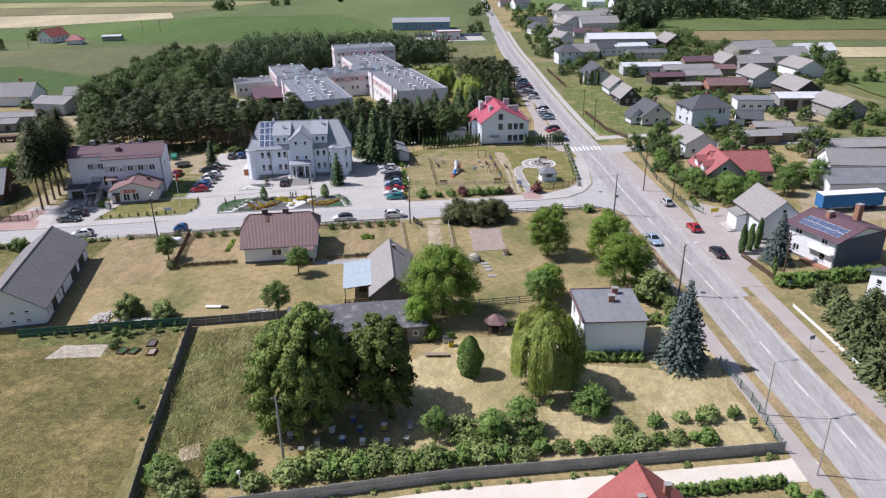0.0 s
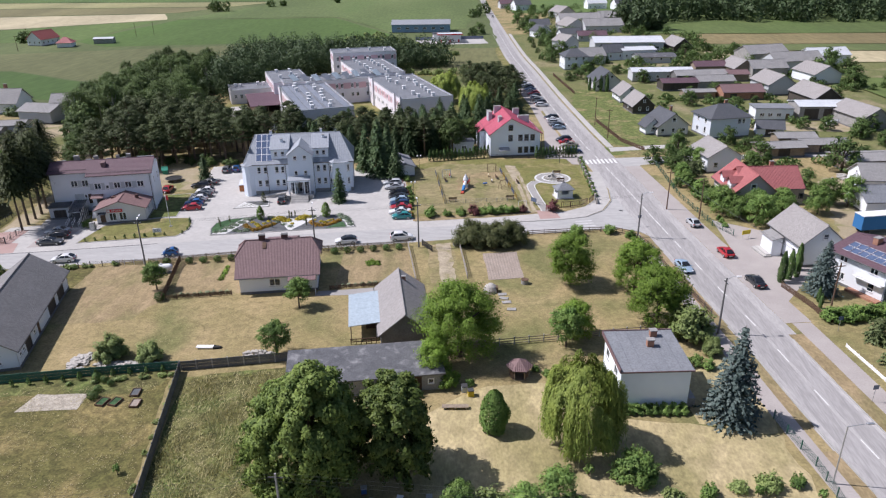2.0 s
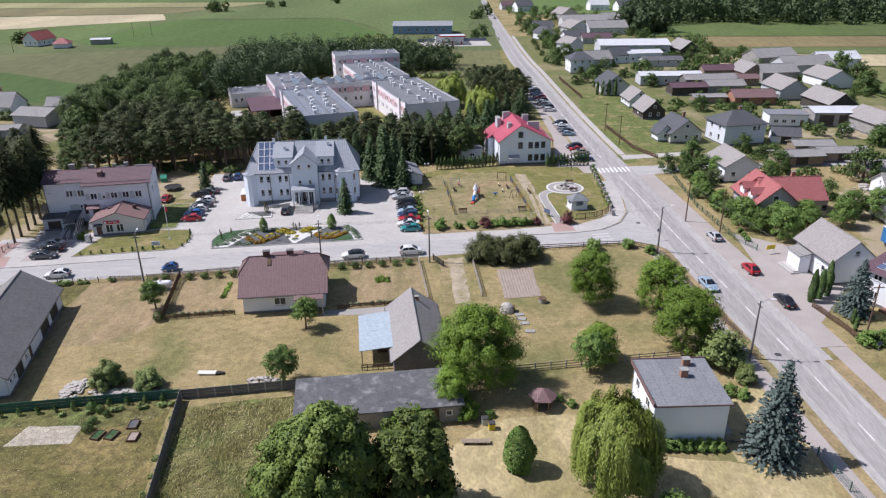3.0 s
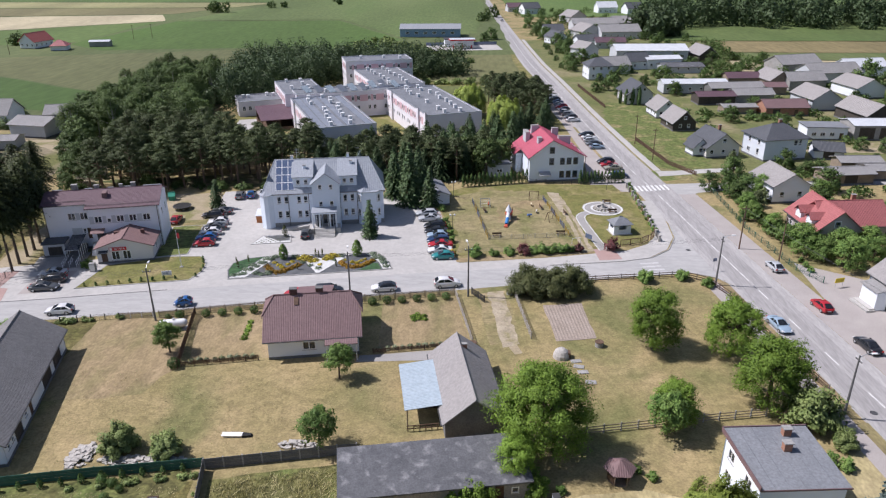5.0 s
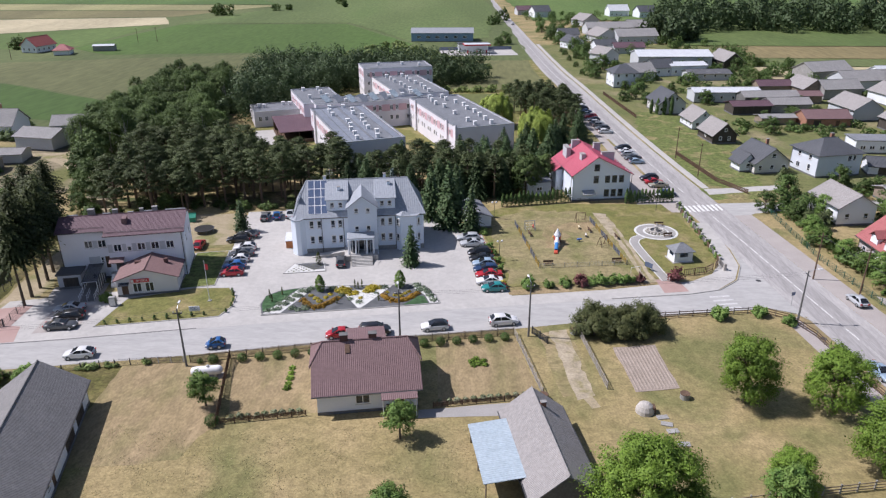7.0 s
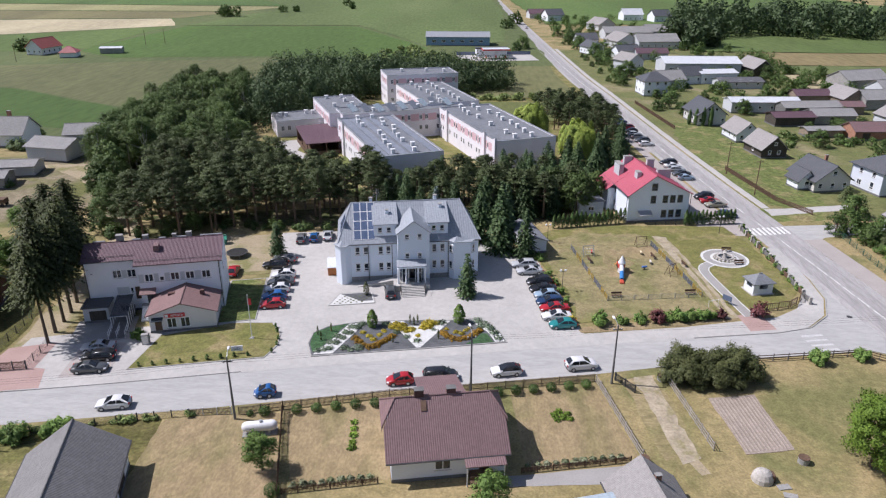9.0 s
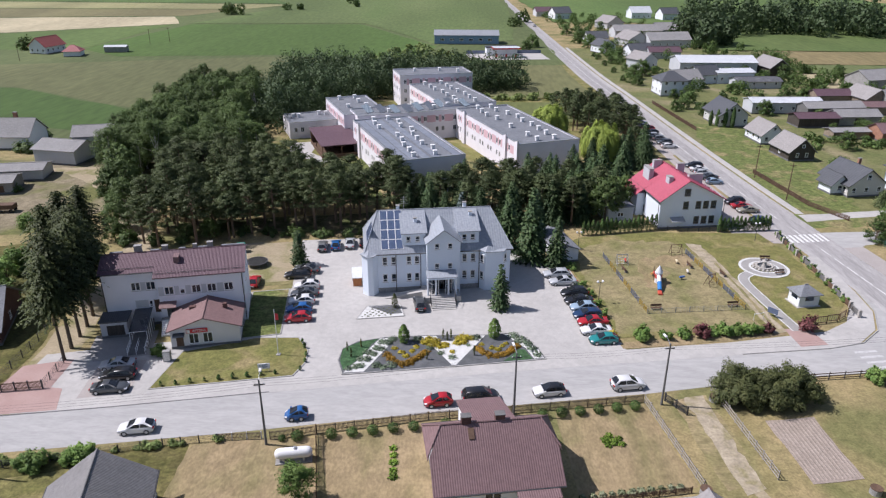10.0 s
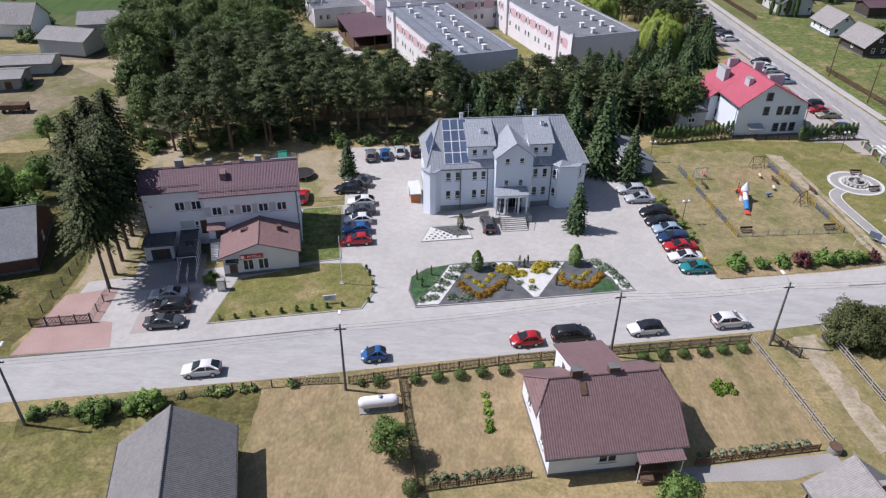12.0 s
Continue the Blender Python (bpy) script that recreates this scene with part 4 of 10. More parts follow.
def half_hip_roof(w, d, eave, ridge, over, cut=0.5, back=1.4):
    """A gable roof along x whose gable tops are hipped from the height eave + cut * (ridge - eave)."""
    k = (ridge - eave) / (d / 2)
    W, D, z = w / 2 + over, d / 2 + over, eave - over * k
    zc = eave + cut * (ridge - eave)
    yc = (ridge - zc) / k
    r = W - back
    out = [("roof_slope", Geo().slab([(-W, -D, z), (W, -D, z), (W, -yc, zc), (r, 0, ridge), (-r, 0, ridge), (-W, -yc, zc)], 0.16)),
           ("roof_slope", Geo().slab([(W, D, z), (-W, D, z), (-W, yc, zc), (-r, 0, ridge), (r, 0, ridge), (W, yc, zc)], 0.16))]
    for s in (-1, 1):
        q = [(s * (W + 0.25), -yc - 0.2, zc - 0.2), (s * (W + 0.25), yc + 0.2, zc - 0.2), (s * r, 0, ridge + 0.02)]
        out.append(("half_hip", Geo().slab(q if s > 0 else q[::-1], 0.16)))
        for e in (-1, 1):
            out.append(("hip_cap", Geo().tube((s * r, 0, ridge + 0.03), (s * (W + 0.2), e * yc, zc), 0.09, n=6)))
    out.append(("ridge_cap", Geo().tube((-r, 0, ridge + 0.03), (r, 0, ridge + 0.03), 0.1, n=6)))
    return out


FACE = {"S": lambda w, d: pose(0, -d / 2, 0), "E": lambda w, d: pose(w / 2, 0, 0, 0, 0, 90), "N": lambda w, d: pose(0, d / 2, 0, 0, 0, 180), "W": lambda w, d: pose(-w / 2, 0, 0, 0, 0, 270)}


def house(name, label, category, x, y, rz, w, d, eave, ridge=None, roof="roof_asbestos", wall="white", axis="x", hip=0.0, over=0.4, wins=(), doors=(), chimneys=(), colour=None, pitch=0.0, plinth=True, roof_label="", frame_mat="frame", group="", attic=(), gutter=True, chim_mat="brick", half_hip=False, off=0.0):
    """A house about (x, y). wins: (face, u, z, w, h); doors: the same; attic: windows in a gable; chimneys: (x, y, size, top)."""
    h = thing(name, label, category, x, y, rz, group=group)
    ridge = ridge or eave
    flat = ridge - eave < 0.05
    for f in "SENW":
        L = w if f in "SN" else d - 0.5
        ap = (ridge - 0.12) if (not hip and not flat and ((axis == "x" and f in "EW") or (axis == "y" and f in "SN"))) else 0
        if ap and f in "EW":
            L = d
        if half_hip and ap:
            ap = 0
            part("gable", Geo().poly([(-d / 2, 0, eave), (d / 2, 0, eave), (d / 4, 0, (eave + ridge) / 2 - 0.15), (-d / 4, 0, (eave + ridge) / 2 - 0.15)]), M[wall], h, at=FACE[f](w, d))
        ops = [o[1:] for o in list(wins) + list(doors) if o[0] == f]
        ob = part("wall", wall_geo(L, eave, ops, ap, off=off if f in "SE" else -off), M[wall], h, at=FACE[f](w, d))
        if colour:
            ob.color = (*colour, 1)
        for o in wins:
            if o[0] == f:
                window(h, FACE[f](w, d) @ pose(o[1], 0, o[2]), o[3], o[4], frame_mat)
        for o in doors:
            if o[0] == f:
                if o[3] > 1.7:
                    part("gate", door_geo(o[3], o[4]), M["planks_dark"], h, "dark plank gate", at=FACE[f](w, d) @ pose(o[1], 0, o[2]))
                else:
                    part("door", door_geo(o[3], o[4]), M["wood_dark"], h, "", at=FACE[f](w, d) @ pose(o[1], 0, o[2]))
        for u, z, a, b in [o[1:] for o in attic if o[0] == f]:
            window(h, FACE[f](w, d) @ pose(u, -0.12, z), a, b, frame_mat)
    if plinth:
        p = Geo()
        e = 0.04
        p.box(-w / 2 - e, -d / 2 - e, 0, w / 2 + e, -d / 2 - 0.002, 0.4).box(-w / 2 - e, d / 2 + 0.002, 0, w / 2 + e, d / 2 + e, 0.4)
        p.box(-w / 2 - e, -d / 2, 0, -w / 2 - 0.002, d / 2, 0.4).box(w / 2 + 0.002, -d / 2, 0, w / 2 + e, d / 2, 0.4)
        part("plinth", p, M["plinth"], h)
    if flat:
        g = Geo().box(-w / 2 - over, -d / 2 - over, eave, w / 2 + over, d / 2 + over, eave + 0.22)
        part("roof", g, M[roof], h, roof_label)
    else:
        if half_hip:
            for nm, q in half_hip_roof(w, d, eave, ridge, over):
                part(nm, q, M[roof], h)
        else:
            part("roof", gable_roof(w, d, eave, ridge, over, hip=hip, axis=axis, pitch=pitch, off=-off), M[roof], h, roof_label)
        if gutter:
            k = (ridge - eave) / ((d if axis == "x" else w) / 2)
            z = eave - over * k - 0.08
            for s in (-1, 1):
                W, D = w / 2 + over, d / 2 + over
                a, b = ((-W, s * (D + 0.06), z), (W, s * (D + 0.06), z)) if axis == "x" else ((s * (W + 0.06), -D, z), (s * (W + 0.06), D, z))
                part("gutter", Geo().tube(a, b, 0.08, n=6), M["metal_dark"], h)
    for cx, cy, s, top in chimneys:
        c = Geo().box(cx - s, cy - s * 0.7, eave, cx + s, cy + s * 0.7, top)
        ch = part("chimney", c, M[chim_mat], h)
        part("cap", Geo().box(cx - s - 0.05, cy - s * 0.7 - 0.05, top, cx + s + 0.05, cy + s * 0.7 + 0.05, top + 0.08), M["concrete_dark" if chim_mat == "brick_dark" else "concrete"], ch)
    return h


def door_geo(w, h):
    k = max(2, int(w / 0.3))
    face = []
    for i in range(k):
        a, b = -w / 2 + w * i / k, -w / 2 + w * (i + 1) / k
        face += [(a, 0.08), (a + 0.02, 0.05), (b - 0.02, 0.05)]
    return Geo().prism(face + [(w / 2, 0.08), (w / 2, 0.16), (-w / 2, 0.16)], 0, h)


# office building, white, three storeys, grey hipped roof
OFF = pose(-12.55, 26.85, 0, 0, 0, 9.6)
office = thing("office_building", "large white office building with grey hipped metal roof and solar panels", "office building", -12.55, 26.85, 9.6)
OW, OD, OE, OR = 23.6, 11.0, 7.1, 12.4
rows_x = [(-8.8,), (-7.4,), (-4.9,), (-3.6,), (4.2,), (5.6,)]
ops = [(x[0], z, 0.85, 1.5) for x in rows_x for z in (1.9, 4.9)]
CY = OD / 2                        # the front stands on y = 0
part("wall", wall_geo(OW, OE, ops), M["office_wall"], office)
for u, z, a, b in ops:
    window(office, pose(u, 0, z), a, b)
side_ops = [(u, z, 0.85, 1.5) for u in (-3.5, -0.5, 2.8) for z in (1.9, 4.9)]
for sx, rot in ((OW / 2, 90), (-OW / 2, 270)):
    at = pose(sx, CY, 0, 0, 0, rot)
    part("wall", wall_geo(OD - 0.5, OE, side_ops), M["office_wall"], office, at=at)
    for u, z, a, b in side_ops:
        window(office, at @ pose(u, 0, z), a, b)
part("wall", wall_geo(OW, OE, []), M["office_wall"], office, at=pose(0, OD, 0, 0, 0, 180))
part("plinth", Geo().box(-OW / 2 - 0.04, -0.05, 0, OW / 2 + 0.04, -0.003, 0.9).box(OW / 2 + 0.003, 0, 0, OW / 2 + 0.05, OD, 0.9).box(-OW / 2 - 0.05, 0, 0, -OW / 2 - 0.003, OD, 0.9), M["concrete"], office, "grey plinth")
E1, RZ = 0.35, OR
ea, eb, ec, ed = (-OW / 2 - E1, -E1, OE - 0.1), (OW / 2 + E1, -E1, OE - 0.1), (OW / 2 + E1, OD + E1, OE - 0.1), (-OW / 2 - E1, OD + E1, OE - 0.1)
ra, rb = (-9.6, CY, RZ), (9.2, CY, RZ)
for pl, mt in (([ea, eb, rb, ra], "roof_office"), ([ec, ed, ra, rb], "roof_office"), ([eb, ec, rb], "roof_office_y"), ([ed, ea, ra], "roof_office_y")):
    part("roof_slope", Geo().slab(pl, 0.18), M[mt], office, "grey standing seam roof")
for p0, p1 in ((ra, rb), (ea, ra), (eb, rb), (ec, rb), (ed, ra)):
    part("ridge_cap", Geo().tube(p0, p1, 0.09, n=6), M["roof_office"], office)
part("gutter", Geo().tube((ea[0], ea[1] - 0.06, OE - 0.15), (eb[0], eb[1] - 0.06, OE - 0.15), 0.09, n=6), M["metal_dark"], office)
for u in (-11.7, -7.0, -3.0, 3.2, 6.6):
    part("downpipe", Geo().tube((u, -0.1, 0.2), (u, -0.1, OE - 0.1), 0.06, n=6), M["metal_dark"], office)
# middle bay with gable
bay_ops = [(-1.1, 8.2, 0.8, 1.0), (1.0, 8.2, 0.8, 1.0), (-1.1, 4.7, 0.8, 1.1), (1.0, 4.7, 0.8, 1.1), (0.0, 1.1, 1.6, 2.3)]
PX, PW, PY = 0.55, 5.3, -2.0
bay = part("front_bay", wall_geo(PW, 9.4, bay_ops, 11.4), M["office_bay"], office, "pale grey gabled front bay", at=pose(PX, PY, 0))
for u, z, a, b in bay_ops[:4]:
    window(bay, pose(u, 0, z), a, b)
window(bay, pose(0, 0, 1.1), 1.6, 2.3, "frame_grey", True)
for s in (-1, 1):
    part("side_wall", Geo().box(min(s * PW / 2, s * (PW / 2 - 0.25)), 0.25, 0, max(s * PW / 2, s * (PW / 2 - 0.25)), 5.2, 9.4), M["office_bay"], bay)
br = Geo()
for s in (-1, 1):
    q = [(0, -0.35, 11.6), (s * (PW / 2 + 0.3), -0.35, 9.3), (s * (PW / 2 + 0.3), 6.6, 9.3), (0, 6.6, 11.6)]
    br.slab(q if s < 0 else q[::-1], 0.16)
part("bay_roof", br, M["roof_office"], bay)
# shed dormers beside the bay
for x0, x1, ws in ((-5.9, -2.1, (-0.9, 0.6)), (3.2, 6.6, (-0.7, 0.7))):
    c, L = (x0 + x1) / 2, x1 - x0
    dops = [(u, 8.5, 0.8, 1.05) for u in ws]
    dm = part("dormer", wall_geo(L, 10.1, dops, base=7.4), M["office_wall"], office, at=pose(c, 0.7, 0))
    for u, z, a, b in dops:
        window(dm, pose(u, 0, z), a, b)
    part("cheek", Geo().poly([(-L / 2, 0.25, 7.7), (-L / 2, 0.25, 10.1), (-L / 2, 4.0, 11.7)]), M["office_bay"], dm)
    part("cheek", Geo().poly([(L / 2, 0.25, 7.7), (L / 2, 4.0, 11.7), (L / 2, 0.25, 10.1)]), M["office_bay"], dm)
    part("dormer_roof", Geo().slab([(-L / 2 - 0.25, -0.4, 10.15), (L / 2 + 0.25, -0.4, 10.15), (L / 2 + 0.25, 4.75, 12.3), (-L / 2 - 0.25, 4.75, 12.3)], 0.14), M["roof_office"], dm)
# angled bays at the corners
for cx, wd in ((8.9, 4.6), (-11.2, 2.6)):
    q = [(cx - wd / 2, 0.02), (cx - wd / 2 + 0.9, -1.0), (cx + wd / 2 - 0.9, -1.0), (cx + wd / 2, 0.02)]
    cb = part("corner_bay", Geo().prism(q, 0, OE - 0.05), M["office_wall"], office)
    part("bay_roof", Geo().slab([(q[0][0] - 0.3, 0.1, OE), (q[1][0] - 0.1, -1.35, OE - 0.05), (q[2][0] + 0.1, -1.35, OE - 0.05), (q[3][0] + 0.3, 0.1, OE), (cx, 1.6 if wd > 3 else 0.6, OE + (1.55 if wd > 3 else 0.6))], 0.1), M["roof_office"], cb)
    if wd > 3:
        for u, a in ((cx - 1.85, -48), (cx + 1.85, 48)):
            for z in (1.9, 4.9):
                window(cb, pose(u, -0.52, z, 0, 0, a) @ pose(0, -0.14, 0), 0.8, 1.5)
# porch, steps and ramp
porch = part("porch", Geo().box(-2.2, -3.9, 3.75, 2.3, -2.0, 4.15), M["office_wall"], office, "white porch canopy on columns")
for u in (-2.2, -0.9, 1.1, 2.3):
    part("column", Geo().lathe(u, -3.65, [(0.2, 1.0), (0.16, 1.2), (0.15, 3.55), (0.2, 3.75)], 10), M["white"], porch)
part("canopy_roof", Geo().slab([(-2.4, -4.05, 4.2), (2.5, -4.05, 4.2), (2.5, -2.0, 4.6), (-2.4, -2.0, 4.6)], 0.1), M["roof_office"], porch)
for a, b in (((-1.9, -2.1), (-1.5, -3.2)), ((-1.5, -3.2), (-0.5, -3.5)), ((0.7, -3.5), (1.7, -3.2)), ((1.7, -3.2), (2.1, -2.1))):
    d = Vector((b[0] - a[0], b[1] - a[1], 0))
    n = Vector((-d.y, d.x, 0)).normalized() * 0.03
    A, B, up = Vector((*a, 1.0)), Vector((*b, 1.0)), Vector((0, 0, 2.7))
    vp = part("vestibule_pane", Geo().hexa([A - n, B - n, B + n, A + n, A - n + up, B - n + up, B + n + up, A + n + up]), M["glass"], porch, "dark glass of the curved vestibule")
    part("frame", Geo().tube(A, A + up, 0.05, n=6).tube(B, B + up, 0.05, n=6).tube(A + up * 0.62, B + up * 0.62, 0.04, n=6), M["frame"], vp)
part("landing", Geo().box(-3.0, -4.6, 0, 3.0, -0.06, 1.0), M["paving"], porch)
stairs = part("stairs", Geo().box(-1.8, -4.95, 0, 2.0, -4.6, 0.875, 0.02), M["kerb"], office, "pale concrete entrance steps")
for i in range(6):
    part("step", Geo().box(-1.8, -5.3 - 0.35 * i, 0, 2.0, -4.95 - 0.35 * i, 0.75 - 0.125 * i, 0.02), M["paving" if i % 2 else "kerb"], stairs)
for u in (-1.9, 2.1):
    gg = Geo().tube((u, -4.6, 1.9), (u, -6.7, 1.1), 0.035, n=6)
    for k in range(4):
        gg.tube((u, -4.6 - 0.68 * k, 0.1), (u, -4.6 - 0.68 * k, 1.88 - 0.25 * k), 0.03, n=6)
    part("railing", gg, M["metal_dark"], stairs)
part("ramp", Geo().hexa([(-9.0, -2.3, 0), (-3.0, -2.3, 0), (-3.0, -1.0, 0), (-9.0, -1.0, 0), (-9.0, -2.3, 0.1), (-3.0, -2.3, 1.0), (-3.0, -1.0, 1.0), (-9.0, -1.0, 0.1)]), M["paving"], office, "pale entrance ramp")
# solar panels on the front slope and chimneys
k = (OR - OE) / CY
tilt = math.degrees(math.atan(k))
pan = Geo().box(-0.53, 0, 0, 0.53, 1.62, 0.04).mesh("solar_panel", M["solar"])
rim = Geo().box(-0.59, -0.05, -0.01, 0.59, 0, 0.05).box(-0.59, 1.62, -0.01, 0.59, 1.67, 0.05).box(-0.59, 0, -0.01, -0.53, 1.62, 0.05).box(0.53, 0, -0.01, 0.59, 1.62, 0.05).mesh("frame", M["white_paint"])
for i in range(3):
    for j in range(4):
        s = 0.55 + 1.74 * j
        yy, zz = s * math.cos(math.radians(tilt)), OE + s * math.sin(math.radians(tilt)) + 0.13
        sp = part("solar_panel", pan, None, office, "dark blue solar panel", at=pose(-8.7 + 1.2 * i, yy - 0.1, zz, tilt))
        part("frame", rim, None, sp)
for cx, cy, top in ((-6.2, CY + 0.6, 12.9), (5.6, CY - 1.6, 12.2), (-3.6, CY - 2.6, 11.8), (5.0, CY + 1.0, 12.9)):
    ch = part("chimney", Geo().box(cx - 0.26, cy - 0.24, 9.5, cx + 0.26, cy + 0.24, top), M["office_wall"], office)
    part("cap", Geo().box(cx - 0.32, cy - 0.3, top, cx + 0.32, cy + 0.3, top + 0.1), M["concrete"], ch)

mast = Geo().tube((-5.2, CY + 0.4, 12.2), (-5.2, CY + 0.4, 14.6), 0.04, n=6)
for k in range(4):
    mast.tube((-5.9 + 0.08 * k, CY + 0.4, 13.3 + 0.35 * k), (-4.5 - 0.08 * k, CY + 0.4, 13.3 + 0.35 * k), 0.02, n=5)
part("antenna", mast, M["metal"], office, "thin metal roof antenna")
hip_k = (RZ - OE + 0.1) / (OW / 2 + E1 - 9.6)
for k in range(3):
    v = 3.3 + 1.5 * k
    x0, x1 = -OW / 2 + 0.25, -OW / 2 + 1.15
    z0, z1 = (OE - 0.1 + (x + OW / 2 + E1) * hip_k + 0.1 for x in (x0, x1))
    part("solar_panel", Geo().slab([(x0, v, z0), (x0, v - 1.35, z0), (x1, v - 1.35, z1), (x1, v, z1)][::-1], 0.05), M["solar"], office, "dark blue solar panel")
# long two-storey building with the mauve roof
lb = house("long_building", "long pale two-storey building with mauve tile sheet roof", "building", -51.8, 17.45, 14.0, 19.9, 7.0, 9.0, 10.4, "roof_mauve", "render", over=0.4, colour=(0.82, 0.84, 0.90),
      wins=[("S", u, 5.75, 1.35, 1.4) for u in (-5.5, -3.4)] + [("S", -3.75, 3.0, 0.6, 1.1)] + [("E", u, 5.6, 0.9, 1.2) for u in (-2, 1.5)],
      doors=[("S", -2.85, 2.0, 0.95, 2.1)], chim_mat="concrete",
      chimneys=[(-5.2, 0.5, 0.5, 11.3), (-1.4, 0.5, 0.4, 11.0), (2.9, 0.5, 0.3, 10.9), (5.1, 0.5, 0.4, 11.1)])
fops = [(u, 5.3, w, h) for u, w, h in ((-4.55, 1.35, 1.35), (-2.7, 0.75, 0.85), (-0.75, 1.35, 1.35), (1.45, 1.35, 1.35), (3.85, 1.35, 1.35))]
fr = part("front_projection", wall_geo(12.2, 8.4, fops, t=0.25), M["render"], lb, at=pose(3.85, -4.75, 0))
fr.color = (0.82, 0.84, 0.90, 1)
for u, z, a, b in fops:
    window(fr, pose(u, 0, z), a, b)
for u in (-6.1, 5.85):
    part("return_wall", Geo().box(u, 0.25, 0, u + 0.25, 1.25, 8.4), M["render"], fr).color = (0.82, 0.84, 0.90, 1)
# grey panels between the windows
part("wall_panel", Geo().box(-4.8, -3.52, 5.75, -4.1, -3.504, 7.1), M["greywall"], lb, "flat grey panel between windows")
part("wall_panel", Geo().box(-5.9, -3.52, 3.0, -4.1, -3.504, 4.2), M["greywall"], lb)
for u0, u1, z0 in ((-6.05, -5.3, 5.2), (-3.8, -3.15, 5.2), (-2.25, -1.5, 5.2), (0.0, 0.7, 5.2), (2.2, 3.1, 5.2)):
    part("wall_panel", Geo().box(u0, -0.02, z0, u1, -0.004, 6.65), M["greywall"], fr)
kk = (10.4 - 9.0) / 3.5
part("lower_roof", Geo().slab([(-2.65, -5.2, 9.0 - 1.7 * kk), (10.35, -5.2, 9.0 - 1.7 * kk), (10.35, -3.4, 9.02 + 0.1 * kk), (-2.65, -3.4, 9.02 + 0.1 * kk)], 0.16), M["roof_mauve"], lb)
part("roof_hatch", Geo().hexa([(0.1, -2.6, 9.2), (0.9, -2.6, 9.2), (0.9, -1.4, 9.5), (0.1, -1.4, 9.5), (0.1, -2.6, 10.3), (0.9, -2.6, 10.3), (0.9, -1.4, 10.5), (0.1, -1.4, 10.5)]), M["roof_brown"], lb, "brown sheet-clad roof shaft")
for u, w in ((-8.4, 1.8), (-2.9, 1.3), (1.0, 1.0), (4.2, 2.4), (8.4, 3.4)):
    part("ridge_box", Geo().box(u - w / 2, 0.55, 10.0, u + w / 2, 0.95, 10.4, 0.03), M["roof_felt"], lb, "low grey box along the ridge")
part("snow_guard", Geo().tube((-10.0, -3.1, 9.3), (-2.7, -3.1, 9.3), 0.04, n=5), M["metal_dark"], lb)
part("snow_guard", Geo().tube((-2.6, -4.5, 8.75), (10.2, -4.5, 8.75), 0.04, n=5), M["metal_dark"], lb)
part("downpipe", Geo().tube((-10.0, -3.6, 0.1), (-10.0, -3.6, 8.8), 0.06, n=6), M["metal_dark"], lb)
part("downpipe", Geo().tube((9.75, -4.83, 0.1), (9.75, -4.83, 8.2), 0.06, n=6), M["metal_dark"], lb)
# raised entrance with white steps and brown canopy
part("porch_canopy", Geo().slab([(-2.3, -5.9, 3.75), (0.1, -5.9, 3.75), (0.1, -4.76, 4.3), (-2.3, -4.76, 4.3)], 0.1), M["roof_rose_y"], lb, "small brown sheet canopy over the entrance")
part("porch_door", Geo().box(-1.4, -4.84, 1.75, -0.2, -4.76, 3.7), M["metal_dark"], lb)
part("landing", Geo().box(-2.3, -5.4, 0, -0.3, -4.78, 1.75), M["concrete"], lb)
for k in range(8):
    part("step", Geo().box(-2.2, -5.67 - 0.27 * k, 0, -0.8, -5.405 - 0.27 * k, 1.6 - 0.19 * k), M["white_paint"], lb)
# pharmacy
ph = house("pharmacy", "single-storey pharmacy with rosy brown sheet roof and red sign", "pharmacy", -45.4, 10.75, 14.0, 9.4, 6.9, 3.15, 4.75, "roof_rose_y", "render", over=0.4, axis="y", colour=(0.74, 0.72, 0.72),
           wins=[("S", -1.6, 0.6, 1.4, 1.7), ("S", 0.3, 0.6, 1.4, 1.7), ("E", 0.0, 1.0, 1.0, 1.2)], doors=[("S", -3.5, 0.1, 1.0, 2.1)])
part("roof_hatch", Geo().box(-2.4, 0.6, 3.9, -1.5, 1.3, 4.35, 0.03), M["brick_dark"], ph, "dark roof hatch")
part("vent_shaft", Geo().box(2.3, 0.3, 3.8, 2.9, 0.9, 4.6, 0.03), M["brick_dark"], ph)
part("door_arch", Geo().slab([(-4.3, -4.3, 2.3), (-2.7, -4.3, 2.3), (-2.7, -3.48, 2.55), (-4.3, -3.48, 2.55)], 0.06), M["glass"], ph, "small glazed door canopy")
sign = part("sign_board", Geo().box(-2.5, -3.61, 2.42, 0.4, -3.53, 3.05), M["red_paint"], ph, "red pharmacy sign board with white letters")


def lettering(text, size, material, parent, at, name="lettering"):
    cu = bpy.data.curves.new(name, "FONT")
    cu.body, cu.size, cu.extrude, cu.align_x, cu.align_y = text, size, 0.012, "CENTER", "CENTER"
    tmp = bpy.data.objects.new(name, cu)
    scene.collection.objects.link(tmp)
    me = bpy.data.meshes.new_from_object(tmp.evaluated_get(bpy.context.evaluated_depsgraph_get()))
    bpy.data.objects.remove(tmp)
    me.materials.clear()
    me.materials.append(material)
    return part(name, me, None, parent, at=at)


lettering("APTEKA", 0.5, M["white_paint"], sign, pose(-0.75, -3.625, 2.74, 90, 0, 0))
part("emblem", Geo().box(-2.42, -3.63, 2.5, -1.98, -3.611, 2.96), M["white_paint"], sign)
